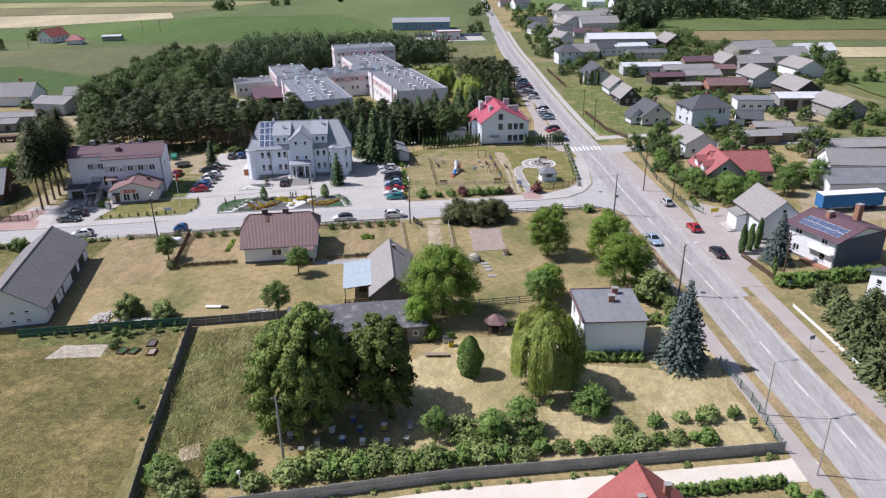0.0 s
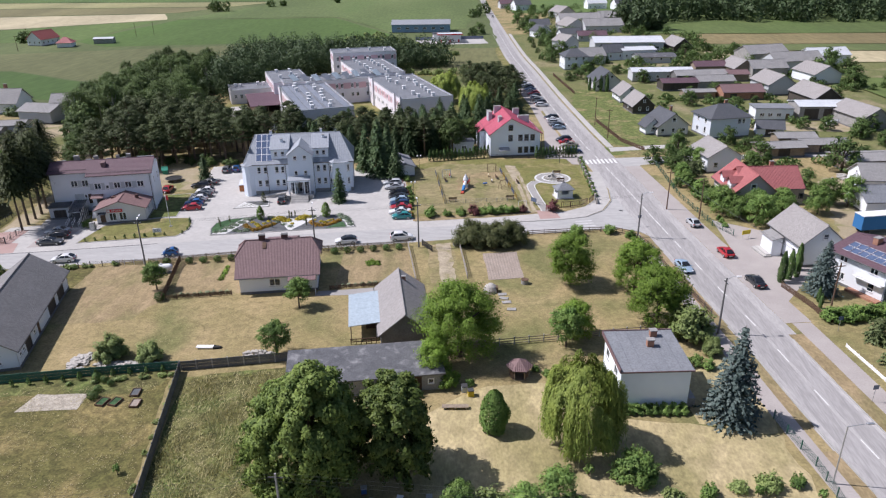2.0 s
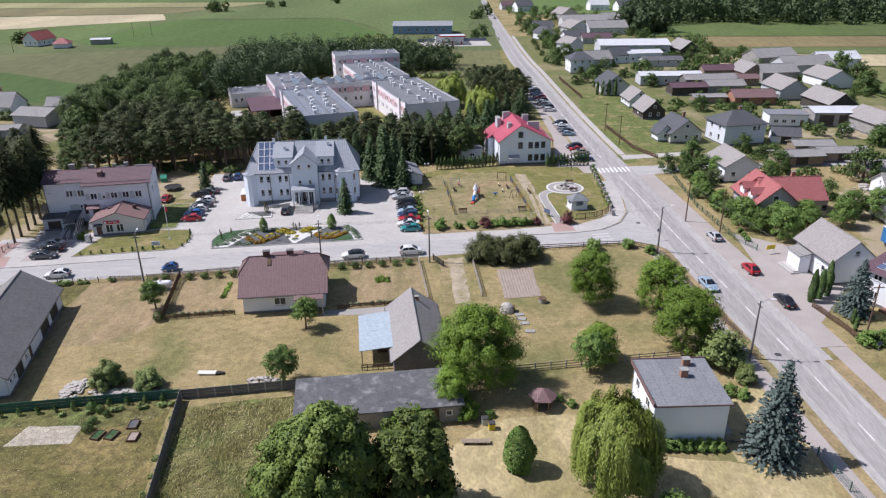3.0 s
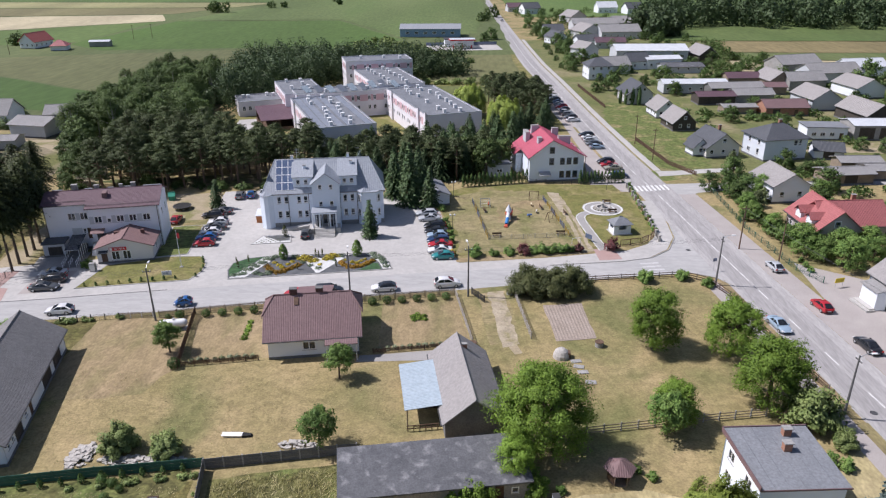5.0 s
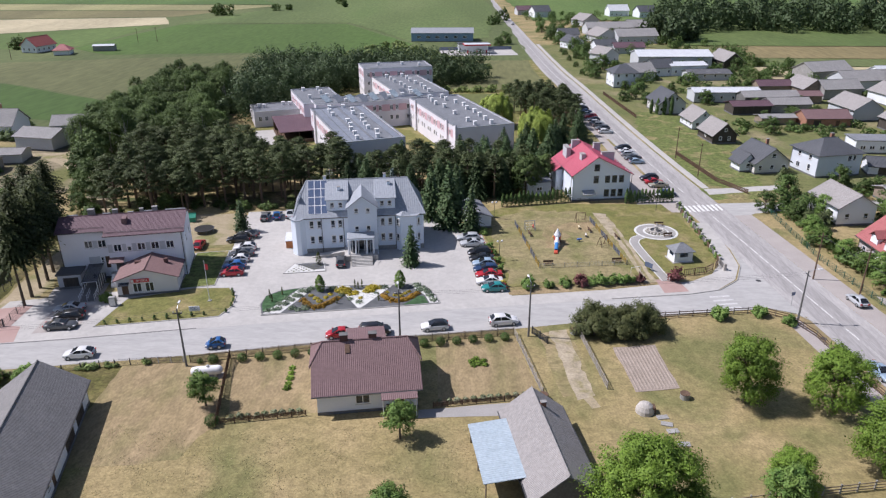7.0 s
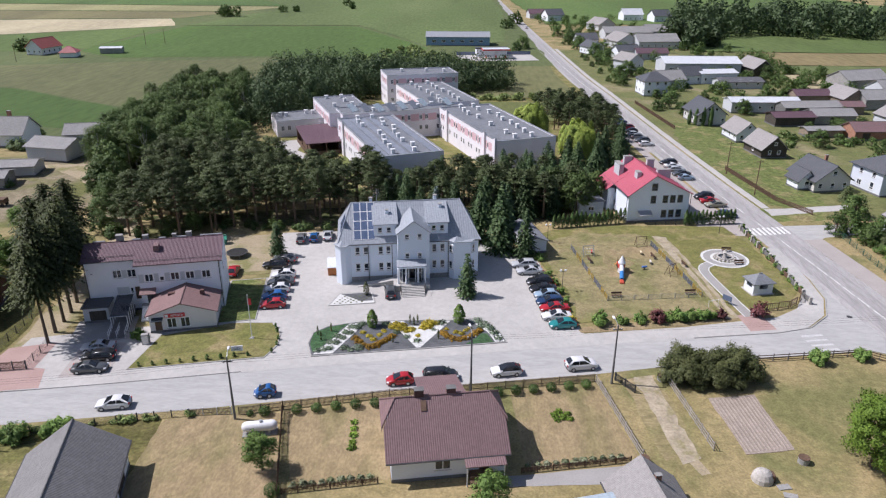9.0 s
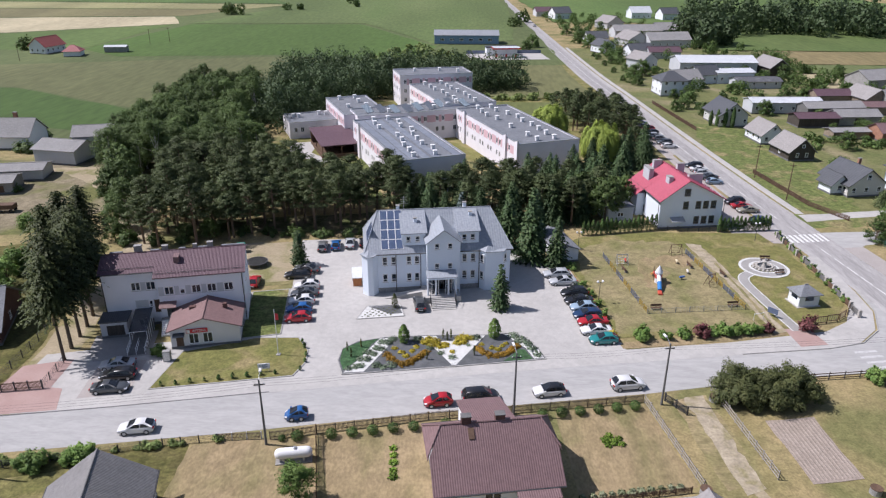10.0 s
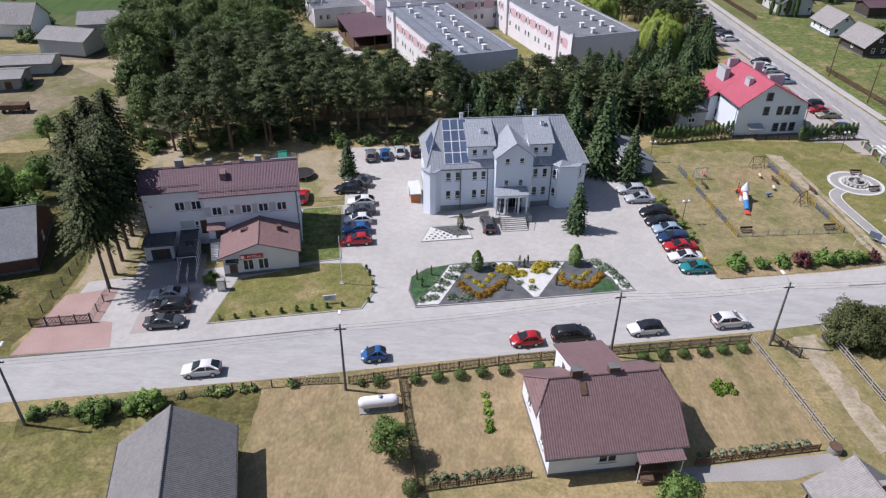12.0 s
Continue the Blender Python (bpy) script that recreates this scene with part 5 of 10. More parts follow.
# low garage and canopy by the long building
house("garage", "low white garage with dark flat roof", "garage", -58.95, 10.45, 14.0, 3.6, 3.0, 2.5, None, "roof_dark", "greywall", over=0.2, doors=[("S", 0.2, 0.0, 2.4, 2.0)])
cp = thing("glass_canopy", "dark translucent canopy over a ramp with white railings", "canopy", -54.75, 9.6, 14.0)
part("ramp", Geo().hexa([(-1.1, -5.2, 0), (1.1, -5.2, 0), (1.1, 3.0, 0), (-1.1, 3.0, 0), (-1.1, -5.2, 0.08), (1.1, -5.2, 0.08), (1.1, 3.0, 1.3), (-1.1, 3.0, 1.3)]), M["concrete_dark"], cp)
for k in range(5):
    v = -2.6 + 1.12 * k
    part("sheet", Geo().slab([(-1.2, v, 2.3 + 0.16 * k), (1.2, v, 2.3 + 0.16 * k), (1.2, v + 1.08, 2.46 + 0.16 * k), (-1.2, v + 1.08, 2.46 + 0.16 * k)], 0.03), M["glass"], cp)
    for u in (-1.15, 1.15):
        part("post", Geo().tube((u, v, 0), (u, v, 2.28 + 0.16 * k), 0.05, n=6), M["white_paint"], cp)
    part("beam", Geo().tube((-1.15, v, 2.24 + 0.16 * k), (1.15, v, 2.24 + 0.16 * k), 0.045, n=6), M["white_paint"], cp)
for u in (-1.15, 0.0, 1.15):
    for z in (0.5, 1.0):
        part("rail", Geo().tube((u, -5.2, z), (u, -2.6, z + 0.25), 0.035, n=6), M["white_paint"], cp)
    for v in (-5.2, -4.3, -3.4):
        part("rail_post", Geo().tube((u, v, 0), (u, v, 1.2), 0.035, n=6), M["white_paint"], cp)
# Paved drive; its darker grey also stands in for dappled tree shade.
sheet("drive", [(-61.6, 9.2), (-58.4, 10.2), (-53.2, 11.4), (-51.8, 4.6), (-58.6, 2.6), (-60.6, 5.6)], 0.05, M["paving_dark"], "paved drive before the garage, tree shade painted into its dark grey", "drive", 0.1)
# red-roofed building in the park
red = house("red_roof_house", "white two-storey villa with bright red tile sheet roof", "house", 35.3, 64.6, 9.5, 13.0, 15.0, 6.3, 10.2, "roof_red", "office_wall", axis="y", over=0.5, off=-1.3,
            wins=[("S", u, z, 1.15, 1.65) for u in (1.3, 2.9, 4.5) for z in (0.9, 4.1)] + [("S", -1.3, 4.1, 1.15, 1.65)] + [("W", u, z, 0.95, 1.5) for u in (-6.2, -4.4, -2.6, -0.8) for z in (0.9, 4.1)] + [("E", u, z, 1.0, 1.5) for u in (-5, -2, 1, 4) for z in (0.9, 4.1)],
            attic=[("S", -1.3, 6.9, 1.2, 1.5)], frame_mat="frame_grey")
part("rear_wing", Geo().box(-8.1, 0.8, 0, -6.52, 7.4, 4.95), M["office_wall"], red, "white rear stair wing")
part("wing_roof", Geo().slab([(-8.7, 0.3, 4.79), (-4.2, 0.3, 8.11), (-4.2, 7.9, 8.11), (-8.7, 7.9, 4.79)], 0.14), M["roof_red"], red)
for cx, cy, sx, sy, top in ((-5.0, 3.8, 0.5, 1.6, 9.6), (-2.6, 5.4, 0.9, 0.45, 10.6), (-3.4, -3.2, 0.45, 0.8, 9.7), (2.4, 4.8, 0.8, 0.4, 9.9), (3.4, -0.4, 1.5, 0.45, 9.1)):
    ch = part("chimney", Geo().box(cx - sx, cy - sy, 6.5, cx + sx, cy + sy, top), M["greywall"], red, "wide grey rendered chimney stack")
    part("cap", Geo().box(cx - sx - 0.06, cy - sy - 0.06, top, cx + sx + 0.06, cy + sy + 0.06, top + 0.1), M["concrete"], ch)
for sx in (-6.9, 6.9):
    part("downpipe", Geo().tube((sx, -7.4, 0.2), (sx, -7.4, 6.0), 0.06, n=6), M["metal_dark"], red)
part("entrance_canopy", Geo().slab([(-4.4, -9.0, 2.0), (-1.6, -9.0, 2.0), (-1.6, -7.55, 2.6), (-4.4, -7.55, 2.6)], 0.08), M["roof_grey"], red)
house("outbuilding", "low grey outbuilding beside the red-roofed villa", "outbuilding", 22.2, 63.5, 13.5, 5.5, 8, 3.2, None, "roof_felt", "greywall", over=0.2, wins=[("S", 0, 1.2, 1.4, 1.0)])
# brown-roofed family house
brown = house("family_house", "white bungalow with brown tile sheet half-hipped roof", "house", -4.85, -17.0, 10.2, 12.2, 10.4, 3.5, 7.2, "roof_brown", "white", over=0.6,
              wins=[("S", -0.6, 1.2, 1.8, 1.3), ("W", 2.6, 1.3, 1.3, 1.3), ("W", -2.4, 1.3, 1.3, 1.3)], doors=[("S", 3.9, 0.4, 1.1, 2.1)], half_hip=True,
              chimneys=[(-2.6, 0.2, 0.5, 7.95), (1.0, 0.3, 0.5, 7.85)], chim_mat="brick_dark")
part("porch_roof", Geo().slab([(1.6, -7.0, 2.75), (6.0, -7.0, 2.75), (6.0, -5.3, 3.15), (1.6, -5.3, 3.15)], 0.1), M["roof_brown"], brown)
part("porch_steps", Geo().box(2.2, -7.2, 0, 4.2, -6.4, 0.5).box(2.2, -6.4, 0, 4.8, -5.26, 0.9), M["wood_dark"], brown, "brown tiled porch steps")
for u in (1.8, 5.8):
    part("porch_post", Geo().tube((u, -6.8, 0), (u, -6.8, 2.7), 0.06, n=6), M["white_paint"], brown)
part("rear_wing", Geo().hexa([(-2.2, 5.25, 0), (2.4, 5.25, 0), (2.4, 7.5, 0), (-2.2, 7.5, 0), (-2.2, 5.25, 4.3), (2.4, 5.25, 4.3), (2.4, 7.5, 4.3), (-2.2, 7.5, 4.3)]), M["white"], brown)
part("wing_cheek", Geo().hexa([(-2.2, 1.0, 4.31), (2.4, 1.0, 4.31), (2.4, 7.5, 4.31), (-2.2, 7.5, 4.31), (-2.2, 1.0, 6.68), (2.4, 1.0, 6.68), (2.4, 7.5, 4.34), (-2.2, 7.5, 4.34)]), M["white"], brown)
part("rear_roof", Geo().slab([(-2.5, 0.05, 7.24), (2.7, 0.05, 7.24), (2.7, 7.9, 4.42), (-2.5, 7.9, 4.42)], 0.15), M["roof_brown"], brown)
part("skylight", Geo().slab([(-2.5, -1.5, 6.28), (-1.9, -1.5, 6.28), (-1.9, -0.5, 6.94), (-2.5, -0.5, 6.94)], 0.05), M["wood_dark"], brown)

# white barn
house("white_barn", "long white barn with grey corrugated roof and dark gates", "barn", -40.3, -35.0, 16, 9.4, 24.6, 3.3, 6.6, "roof_barn_y", "white", axis="y", over=0.5, pitch=0.0,
      wins=[("S", u, z, 0.8, 0.5) for u in (-3.4, -1.6, 0.4, 2.4) for z in (0.9, 2.3)] + [("E", u, 1.3, 0.8, 0.6) for u in (-10.9, -9.6, -4.9)], doors=[("E", 8.3, 0, 3.4, 2.9), ("E", 3.6, 0, 3.6, 2.9), ("E", -3.1, 0, 1.0, 2.1), ("E", -7.6, 0, 2.4, 2.4)])
# grey barn with the blue lean-to
barn = house("grey_barn", "grey timber barn with corrugated roof and blue lean-to", "barn", 17.0, -31.2, 10.4, 6.8, 14.2, 2.7, 5.4, "roof_asbestos_y", "concrete_dark", axis="y", over=0.45, chimneys=[(0.6, 4.5, 0.3, 5.4)])
part("lean_to_roof", Geo().slab([(-7.8, -4.2, 2.35), (-3.2, -4.2, 2.75), (-3.2, 5.6, 2.75), (-7.8, 5.6, 2.35)], 0.08), M["roof_blue"], barn, "pale blue sheet lean-to roof")
for v in (-4.0, 0.5, 5.2):
    part("lean_to_post", Geo().tube((-7.5, v, 0), (-7.5, v, 2.35), 0.08, n=6), M["wood"], barn)
part("lean_to_back", Geo().box(-7.5, 5.2, 0, -3.45, 5.3, 2.3), M["planks_dark"], barn)
part("wood_stack", Geo().box(-5.4, -1.0, 0, -3.6, 4.5, 1.5, 0.1), M["wood_dark"], barn)
rail = Geo()
for v in range(6):
    rail.box(-7.6 + 0.7 * v, -5.2, 0.0, -7.5 + 0.7 * v, -5.1, 0.9)
rail.box(-7.7, -5.14, 0.75, -3.9, -5.06, 0.85).box(-7.7, -5.14, 0.35, -3.9, -5.06, 0.45)
part("yard_rail", rail, M["wood_dark"], barn)
# long shed with the slate roof
shed = thing("long_shed", "long low shed with dark slate-grey roof", "shed", 14.0, -46.2, 10.5)
part("roof", Geo().slab([(-9.8, -3.5, 2.45), (9.8, -3.5, 2.45), (9.8, 3.3, 3.3), (-9.8, 3.3, 3.3)], 0.18), M["roof_slate"], shed)
part("wall", wall_geo(19, 2.3, [(8.0, 0.9, 0.8, 0.8), (6.4, 0.1, 0.9, 2.0)]), M["concrete"], shed, at=pose(0, -3.2, 0))
part("wall", Geo().box(9.1, -2.95, 0, 9.35, 3.0, 2.4), M["white"], shed)
part("wall", Geo().box(-9.35, -2.95, 0, -9.1, 3.0, 2.4), M["white"], shed)
part("wall", Geo().box(-9.5, 2.8, 0, 9.5, 3.05, 3.05), M["concrete"], shed)
window(shed, pose(8.0, -3.2, 0.9), 0.8, 0.8)
part("door", door_geo(0.9, 2.0), M["wood_dark"], shed, at=pose(6.4, -3.2, 0.1))
# white cube house
cube = thing("flat_roof_house", "white cube house with grey felt roof and red chimneys", "house", 48.6, -46.9, 5)
HW = 4.05
for f, L in (("S", 8.1), ("E", 7.6), ("N", 8.1), ("W", 7.6)):
    ops = [(-2.2, 0.8, 1.4, 1.3), (1.6, 3.4, 1.4, 1.3), (-2.2, 3.4, 1.4, 1.3)] if f in "EW" else []
    part("wall", wall_geo(L, 5.55, ops), M["render"], cube, at=FACE[f](8.1, 8.1)).color = (0.86, 0.93, 1.0, 1)
    for u, z, a, b in ops:
        window(cube, FACE[f](8.1, 8.1) @ pose(u, 0, z), a, b)
part("roof", Geo().slab([(-4.3, -4.35, 5.62), (4.3, -4.35, 5.62), (4.3, 4.4, 5.95), (-4.3, 4.4, 5.95)], 0.16), M["roof_felt"], cube, "grey roofing felt in strips")
seam = Geo()
for i in range(1, 6):
    u = -4.3 + 8.6 * i / 6
    seam.hexa([(u - 0.03, -4.3, 5.6), (u + 0.03, -4.3, 5.6), (u + 0.03, 4.35, 5.93), (u - 0.03, 4.35, 5.93), (u - 0.03, -4.3, 5.635), (u + 0.03, -4.3, 5.635), (u + 0.03, 4.35, 5.965), (u - 0.03, 4.35, 5.965)])
part("roof_seam", seam, M["roof_clinic"], cube)
part("edge_trim", Geo().box(-4.36, 4.36, 5.7, 4.36, 4.48, 6.08).box(-4.42, -4.4, 5.5, -4.3, 4.4, 6.0).box(-4.36, -4.42, 5.46, 4.36, -4.35, 5.64), M["roof_brown"], cube, "brown roof edge trim")
for cx, cy in ((1.6, 3.1), (0.6, 0.9)):
    ch = part("chimney", Geo().box(cx - 0.4, cy - 0.3, 5.6, cx + 0.4, cy + 0.3, 6.7), M["brick"], cube, "red brick chimney")
    part("cap", Geo().box(cx - 0.48, cy - 0.38, 6.7, cx + 0.48, cy + 0.38, 6.8), M["concrete"], ch)
part("side_steps", Geo().box(4.07, -3.6, 0, 5.2, -0.5, 1.2), M["concrete"], cube)
# gazebo
gz = thing("gazebo", "small hexagonal wooden garden gazebo with brown roof", "gazebo", 33.5, -44.4)
hexa6 = [(1.25 * math.cos(math.radians(60 * i)), 1.25 * math.sin(math.radians(60 * i))) for i in range(6)]
part("floor", Geo().prism(hexa6, 0, 0.12), M["wood"], gz)
for p, q in zip(hexa6, hexa6[1:] + hexa6[:1]):
    part("post", Geo().tube((*p, 0.1), (*p, 1.75), 0.05, n=6), M["wood"], gz)
    if p is not hexa6[4]:
        part("side_panel", Geo().hexa([(p[0] * .98, p[1] * .98, 0.12), (q[0] * .98, q[1] * .98, 0.12), (q[0] * .94, q[1] * .94, 0.12), (p[0] * .94, p[1] * .94, 0.12), (p[0] * .98, p[1] * .98, 0.85), (q[0] * .98, q[1] * .98, 0.85), (q[0] * .94, q[1] * .94, 0.85), (p[0] * .94, p[1] * .94, 0.85)]), M["wood_dark"], gz)
gr = Geo()
for p, q in zip(hexa6, hexa6[1:] + hexa6[:1]):
    gr.slab([(p[0] * 1.4, p[1] * 1.4, 1.62), (q[0] * 1.4, q[1] * 1.4, 1.62), (0, 0, 2.65)], 0.06)
part("roof", gr, M["roof_brown"], gz)

# clinic: joined flat-roofed wings, pink and white
clinic = thing("clinic", "large pink and white clinic with flat grey roofs and roof vents", "clinic", -25.0, 120.0)
CL = Matrix.Translation((25.0, -120.0, 0))
VENT = Geo().box(-0.42, -0.36, 0, 0.42, 0.36, 0.95, 0.06).mesh("roof_vent", M["white_paint"])
VCAP = Geo().box(-0.56, -0.48, 0.95, 0.56, 0.48, 1.15, 0.08).mesh("cap", M["white_paint"])


def wing(x, y, rz, w, d, h, faces, vents, floors=2, label="", pink=True):
    """A clinic wing about (x, y)."""
    at = CL @ pose(x, y, 0, 0, 0, rz)
    b = part("wing", Geo().box(-w / 2 + 0.3, -d / 2 + 0.3, 0, w / 2 - 0.3, d / 2 - 0.3, h - 0.6), M["concrete"], clinic, label, at=at)
    for f in "SENW":
        L = w if f in "SN" else d - 0.5
        ops = []
        if f in faces:
            k = max(2, int(L / 1.9))
            step = (L - 1.6) / k
            for fl in range(floors):
                z = h - 2.9 - fl * 3.1
                ops += [(-L / 2 + 0.8 + step * (i + 0.5), z, 0.95, 1.4) for i in range(k) if i % 3 != 2]
        ob = part("wall", wall_geo(L, h, ops), M["render"], b, at=FACE[f](w, d))
        ob.color = (0.80, 0.775, 0.81, 1)
        for u, z, a, c in ops:
            if pink and z > h - 3.5:
                pk = part("pink_panel", Geo().box(u + a / 2 + 0.02, -0.03, z - 0.35, min((q for q, zz, _, _ in ops if zz == z and q > u), default=L / 2 + a / 2 - 0.3) - a / 2 - 0.02, -0.004, z + c + 0.3), M["render"], b, at=FACE[f](w, d))
                pk.color = (0.68, 0.46, 0.49, 1)
            wf, wp = WINMESH(a, c)
            part("window", wf, None, b, at=FACE[f](w, d) @ pose(u, 0, z))
            part("pane", wp, None, b, at=FACE[f](w, d) @ pose(u, 0, z))
    part("roof", Geo().box(-w / 2 + 0.25, -d / 2 + 0.25, h - 0.35, w / 2 - 0.25, d / 2 - 0.25, h - 0.2), M["roof_clinic"], b)
    part("parapet", Geo().box(-w / 2 - 0.05, -d / 2 - 0.05, h, w / 2 + 0.05, -d / 2 + 0.3, h + 0.12).box(-w / 2 - 0.05, d / 2 - 0.3, h, w / 2 + 0.05, d / 2 + 0.05, h + 0.12).box(-w / 2 - 0.05, -d / 2 + 0.3, h, -w / 2 + 0.3, d / 2 - 0.3, h + 0.12).box(w / 2 - 0.3, -d / 2 + 0.3, h, w / 2 + 0.05, d / 2 - 0.3, h + 0.12), M["metal"], b)
    for u, v in vents:
        o = part("roof_vent", VENT, None, b, at=pose(u, v, h - 0.2, 0, 0, rng.uniform(-4, 4)))
        o2 = part("vent_cap", VCAP, None, b, at=pose(u, v, h - 0.2))
    return b


_wm = {}


def bars(xs, zs, solid, y0, y1):
    """One connected lattice: the cells (i, j) of a grid that solid() names, from depth y0 to y1."""
    g = Geo()
    nx, nz = len(xs), len(zs)
    g.v = [(x, y, z) for y in (y0, y1) for z in zs for x in xs]
    at = lambda i, j, k: k * nx * nz + j * nx + i
    on = lambda i, j: 0 <= i < nx - 1 and 0 <= j < nz - 1 and solid(i, j)
    for i in range(nx - 1):
        for j in range(nz - 1):
            if on(i, j):
                q = [(i, j), (i + 1, j), (i + 1, j + 1), (i, j + 1)]
                g.f.append([at(*p, 0) for p in q])
                g.f.append([at(*p, 1) for p in q[::-1]])
                for p, o, di, dj in ((q[0], q[1], 0, -1), (q[1], q[2], 1, 0), (q[2], q[3], 0, 1), (q[3], q[0], -1, 0)):
                    if not on(i + di, j + dj):
                        g.f.append([at(*o, 0), at(*p, 0), at(*p, 1), at(*o, 1)])
    return g


def WINMESH(a, c):
    """Frame and pane of a two-part window."""
    if (a, c) not in _wm:
        e = 0.08
        f = bars([-a / 2, -a / 2 + e, -0.04, 0.04, a / 2 - e, a / 2], [0, e, c - e, c], lambda i, j: not (j == 1 and i in (1, 3)), -0.02, 0.11)
        _wm[(a, c)] = (f.mesh("window", M["frame"]), Geo().box(-a / 2 + 0.03, 0.06, 0.03, a / 2 - 0.03, 0.075, c - 0.03).mesh("pane", M["glass"]))
    return _wm[(a, c)]


def vent_rows(w, d, k, jitter=0.6):
    return [(s * w * 0.17 + rng.uniform(-jitter, jitter), -d / 2 + d * (i + 0.6) / k) for i in range(k) for s in (-1, 1) if rng.random() < 0.85]


wing(-24.9, 94.6, 23.5, 16.0, 42, 8.6, "WE", vent_rows(16, 42, 9, 1.3))

wing(2.9, 110.8, 22.5, 16.4, 43, 8.6, "WE", vent_rows(16, 43, 9, 1.3))
wing(-23.0, 177.5, 17, 26, 14, 11.2, "WS", [(-6, 2), (3, 1), (9, -2)], 3)
wing(-15.5, 151.5, 22, 17, 36, 8.7, "WS", vent_rows(17, 36, 7))
wing(-24.5, 128.6, 22, 38, 10.5, 8.3, "S", [(-14, 2), (-9, -2), (-2, 2), (5, -1), (10, 1), (14, 2)])
wing(-43.6, 133.5, 23, 13, 26, 8.05, "W", vent_rows(13, 26, 4))
wing(-56.0, 131.4, 23, 17, 13, 4.8, "WS", [(-6, 2), (-4.5, 1), (2, 3), (4, 2)], 1, pink=False)
# tilted light shafts on the spine roof
for i in range(9):
    u = -15 + 3.7 * i
    part("skylight", Geo().slab([(-1.4, -1.4, 0.1), (1.4, -1.4, 0.1), (1.4, 1.2, 1.9), (-1.4, 1.2, 1.9)], 0.1), M["metal" if i % 2 else "roof_blue"], clinic, "tilted pale skylight panel", at=CL @ pose(-24.5, 128.6, 8.2, 0, 0, 22) @ pose(u, rng.uniform(-2.5, 2.5), 0, 0, 0, 35))
# long felt strips on the western wing's roof, raised wall ends at the corners of both front wings
for u in (-6.2, -4.1, -1.3, 1.3, 6.3):
    part("roof_strip", Geo().box(u - 0.9, -20.2, 0, u + 0.9, 20.0, 0.1), M["roof_strip"], clinic, "long blue-grey roof strip", at=CL @ pose(-24.9, 94.6, 8.42, 0, 0, 23.5))
for x, y, rz, w, d in ((-24.9, 94.6, 23.5, 16.0, 42), (2.9, 110.8, 22.5, 16.4, 43)):
    for v in (-d / 2 + 0.2, -d / 2 + 7.0, d / 2 - 8.0):
        part("wall_end", Geo().hexa([(-w / 2 - 0.5, v, 0), (-w / 2 - 0.06, v, 0), (-w / 2 - 0.06, v + 1.8, 0), (-w / 2 - 0.5, v + 1.8, 0), (-w / 2 - 0.5, v, 9.5), (-w / 2 - 0.06, v, 9.5), (-w / 2 - 0.06, v + 1.8, 8.8), (-w / 2 - 0.5, v + 1.8, 8.8)]), M["render"], clinic, "raised pale wall end", at=CL @ pose(x, y, 0, 0, 0, rz)).color = (0.80, 0.775, 0.81, 1)
# brown terrace roof beside the clinic
tr = thing("terrace_roof", "brown sheet roof over an open clinic terrace", "canopy", -46.4, 113.2, 23)
part("roof", Geo().slab([(-5.6, -9.5, 3.4), (5.6, -9.5, 3.4), (5.6, 8.5, 4.4), (-5.6, 8.5, 4.4)], 0.2), M["roof_mauve"], tr)
for u in (-5.2, 0, 5.2):
    for v in (-9, 0, 8):
        part("post", Geo().box(u - 0.1, v - 0.1, 0, u + 0.1, v + 0.1, 3.4 + (v + 9.5) / 18), M["wood_dark"], tr)
part("back_wall", Geo().box(-5.2, 7.4, 0, 5.4, 7.7, 3.8), M["wood_dark"], tr)
part("deck", Geo().box(-5.2, -9.1, 0, 5.2, 7.3, 0.2), M["wood_dark"], tr)
part("side_wall", Geo().box(5.2, -9.0, 0, 5.4, 7.3, 3.4), M["wood_dark"], tr)
part("side_rail", Geo().box(-5.5, -9.4, 0, -5.3, 7.3, 1.0).box(-5.3, -9.4, 0, 5.4, -9.2, 1.0), M["wood_dark"], tr)
house("garden_shed", "low white shed under spruces with felt roof", "shed", 8.6, 43.6, 16, 4.2, 9.5, 2.6, 3.3, "roof_felt", "white", axis="y", over=0.3, wins=[("E", 0, 1.0, 1.0, 0.8)])

# ---- houses of the village east of the road ----
def sidewins(w, d, z=1.0, faces="SW", step=3.0, h=1.25):
    out = []
    for f in faces:
        L = w if f in "SN" else d
        k = max(1, int(L / step))
        out += [(f, -L / 2 + L * (i + 0.5) / k, z, 1.1, h) for i in range(k)]
    return out


house("clay_roof_house", "pinkish grey house with clay red tiled roof", "house", 88.4, 25.8, 5, 12.0, 8.4, 4.0, 7.1, "roof_clay", "render", over=0.6, colour=(0.50, 0.44, 0.43), wins=sidewins(15.5, 9, 1.1, "SE"), chimneys=[(1.5, 1.2, 0.4, 7.8)], frame_mat="frame_grey")
crh = house("gabled_wing", "gabled front wing of the clay-roofed house", "house", 83.8, 24.4, 4, 8.4, 11, 3.9, 7.4, "roof_clay", "render", axis="y", over=0.6, colour=(0.50, 0.44, 0.43), wins=[("S", -2, 1.0, 1.1, 1.3), ("S", 2, 1.0, 1.1, 1.3)] + sidewins(9, 11, 1.0, "W"), attic=[("S", -0.5, 4.1, 1.2, 1.3)])
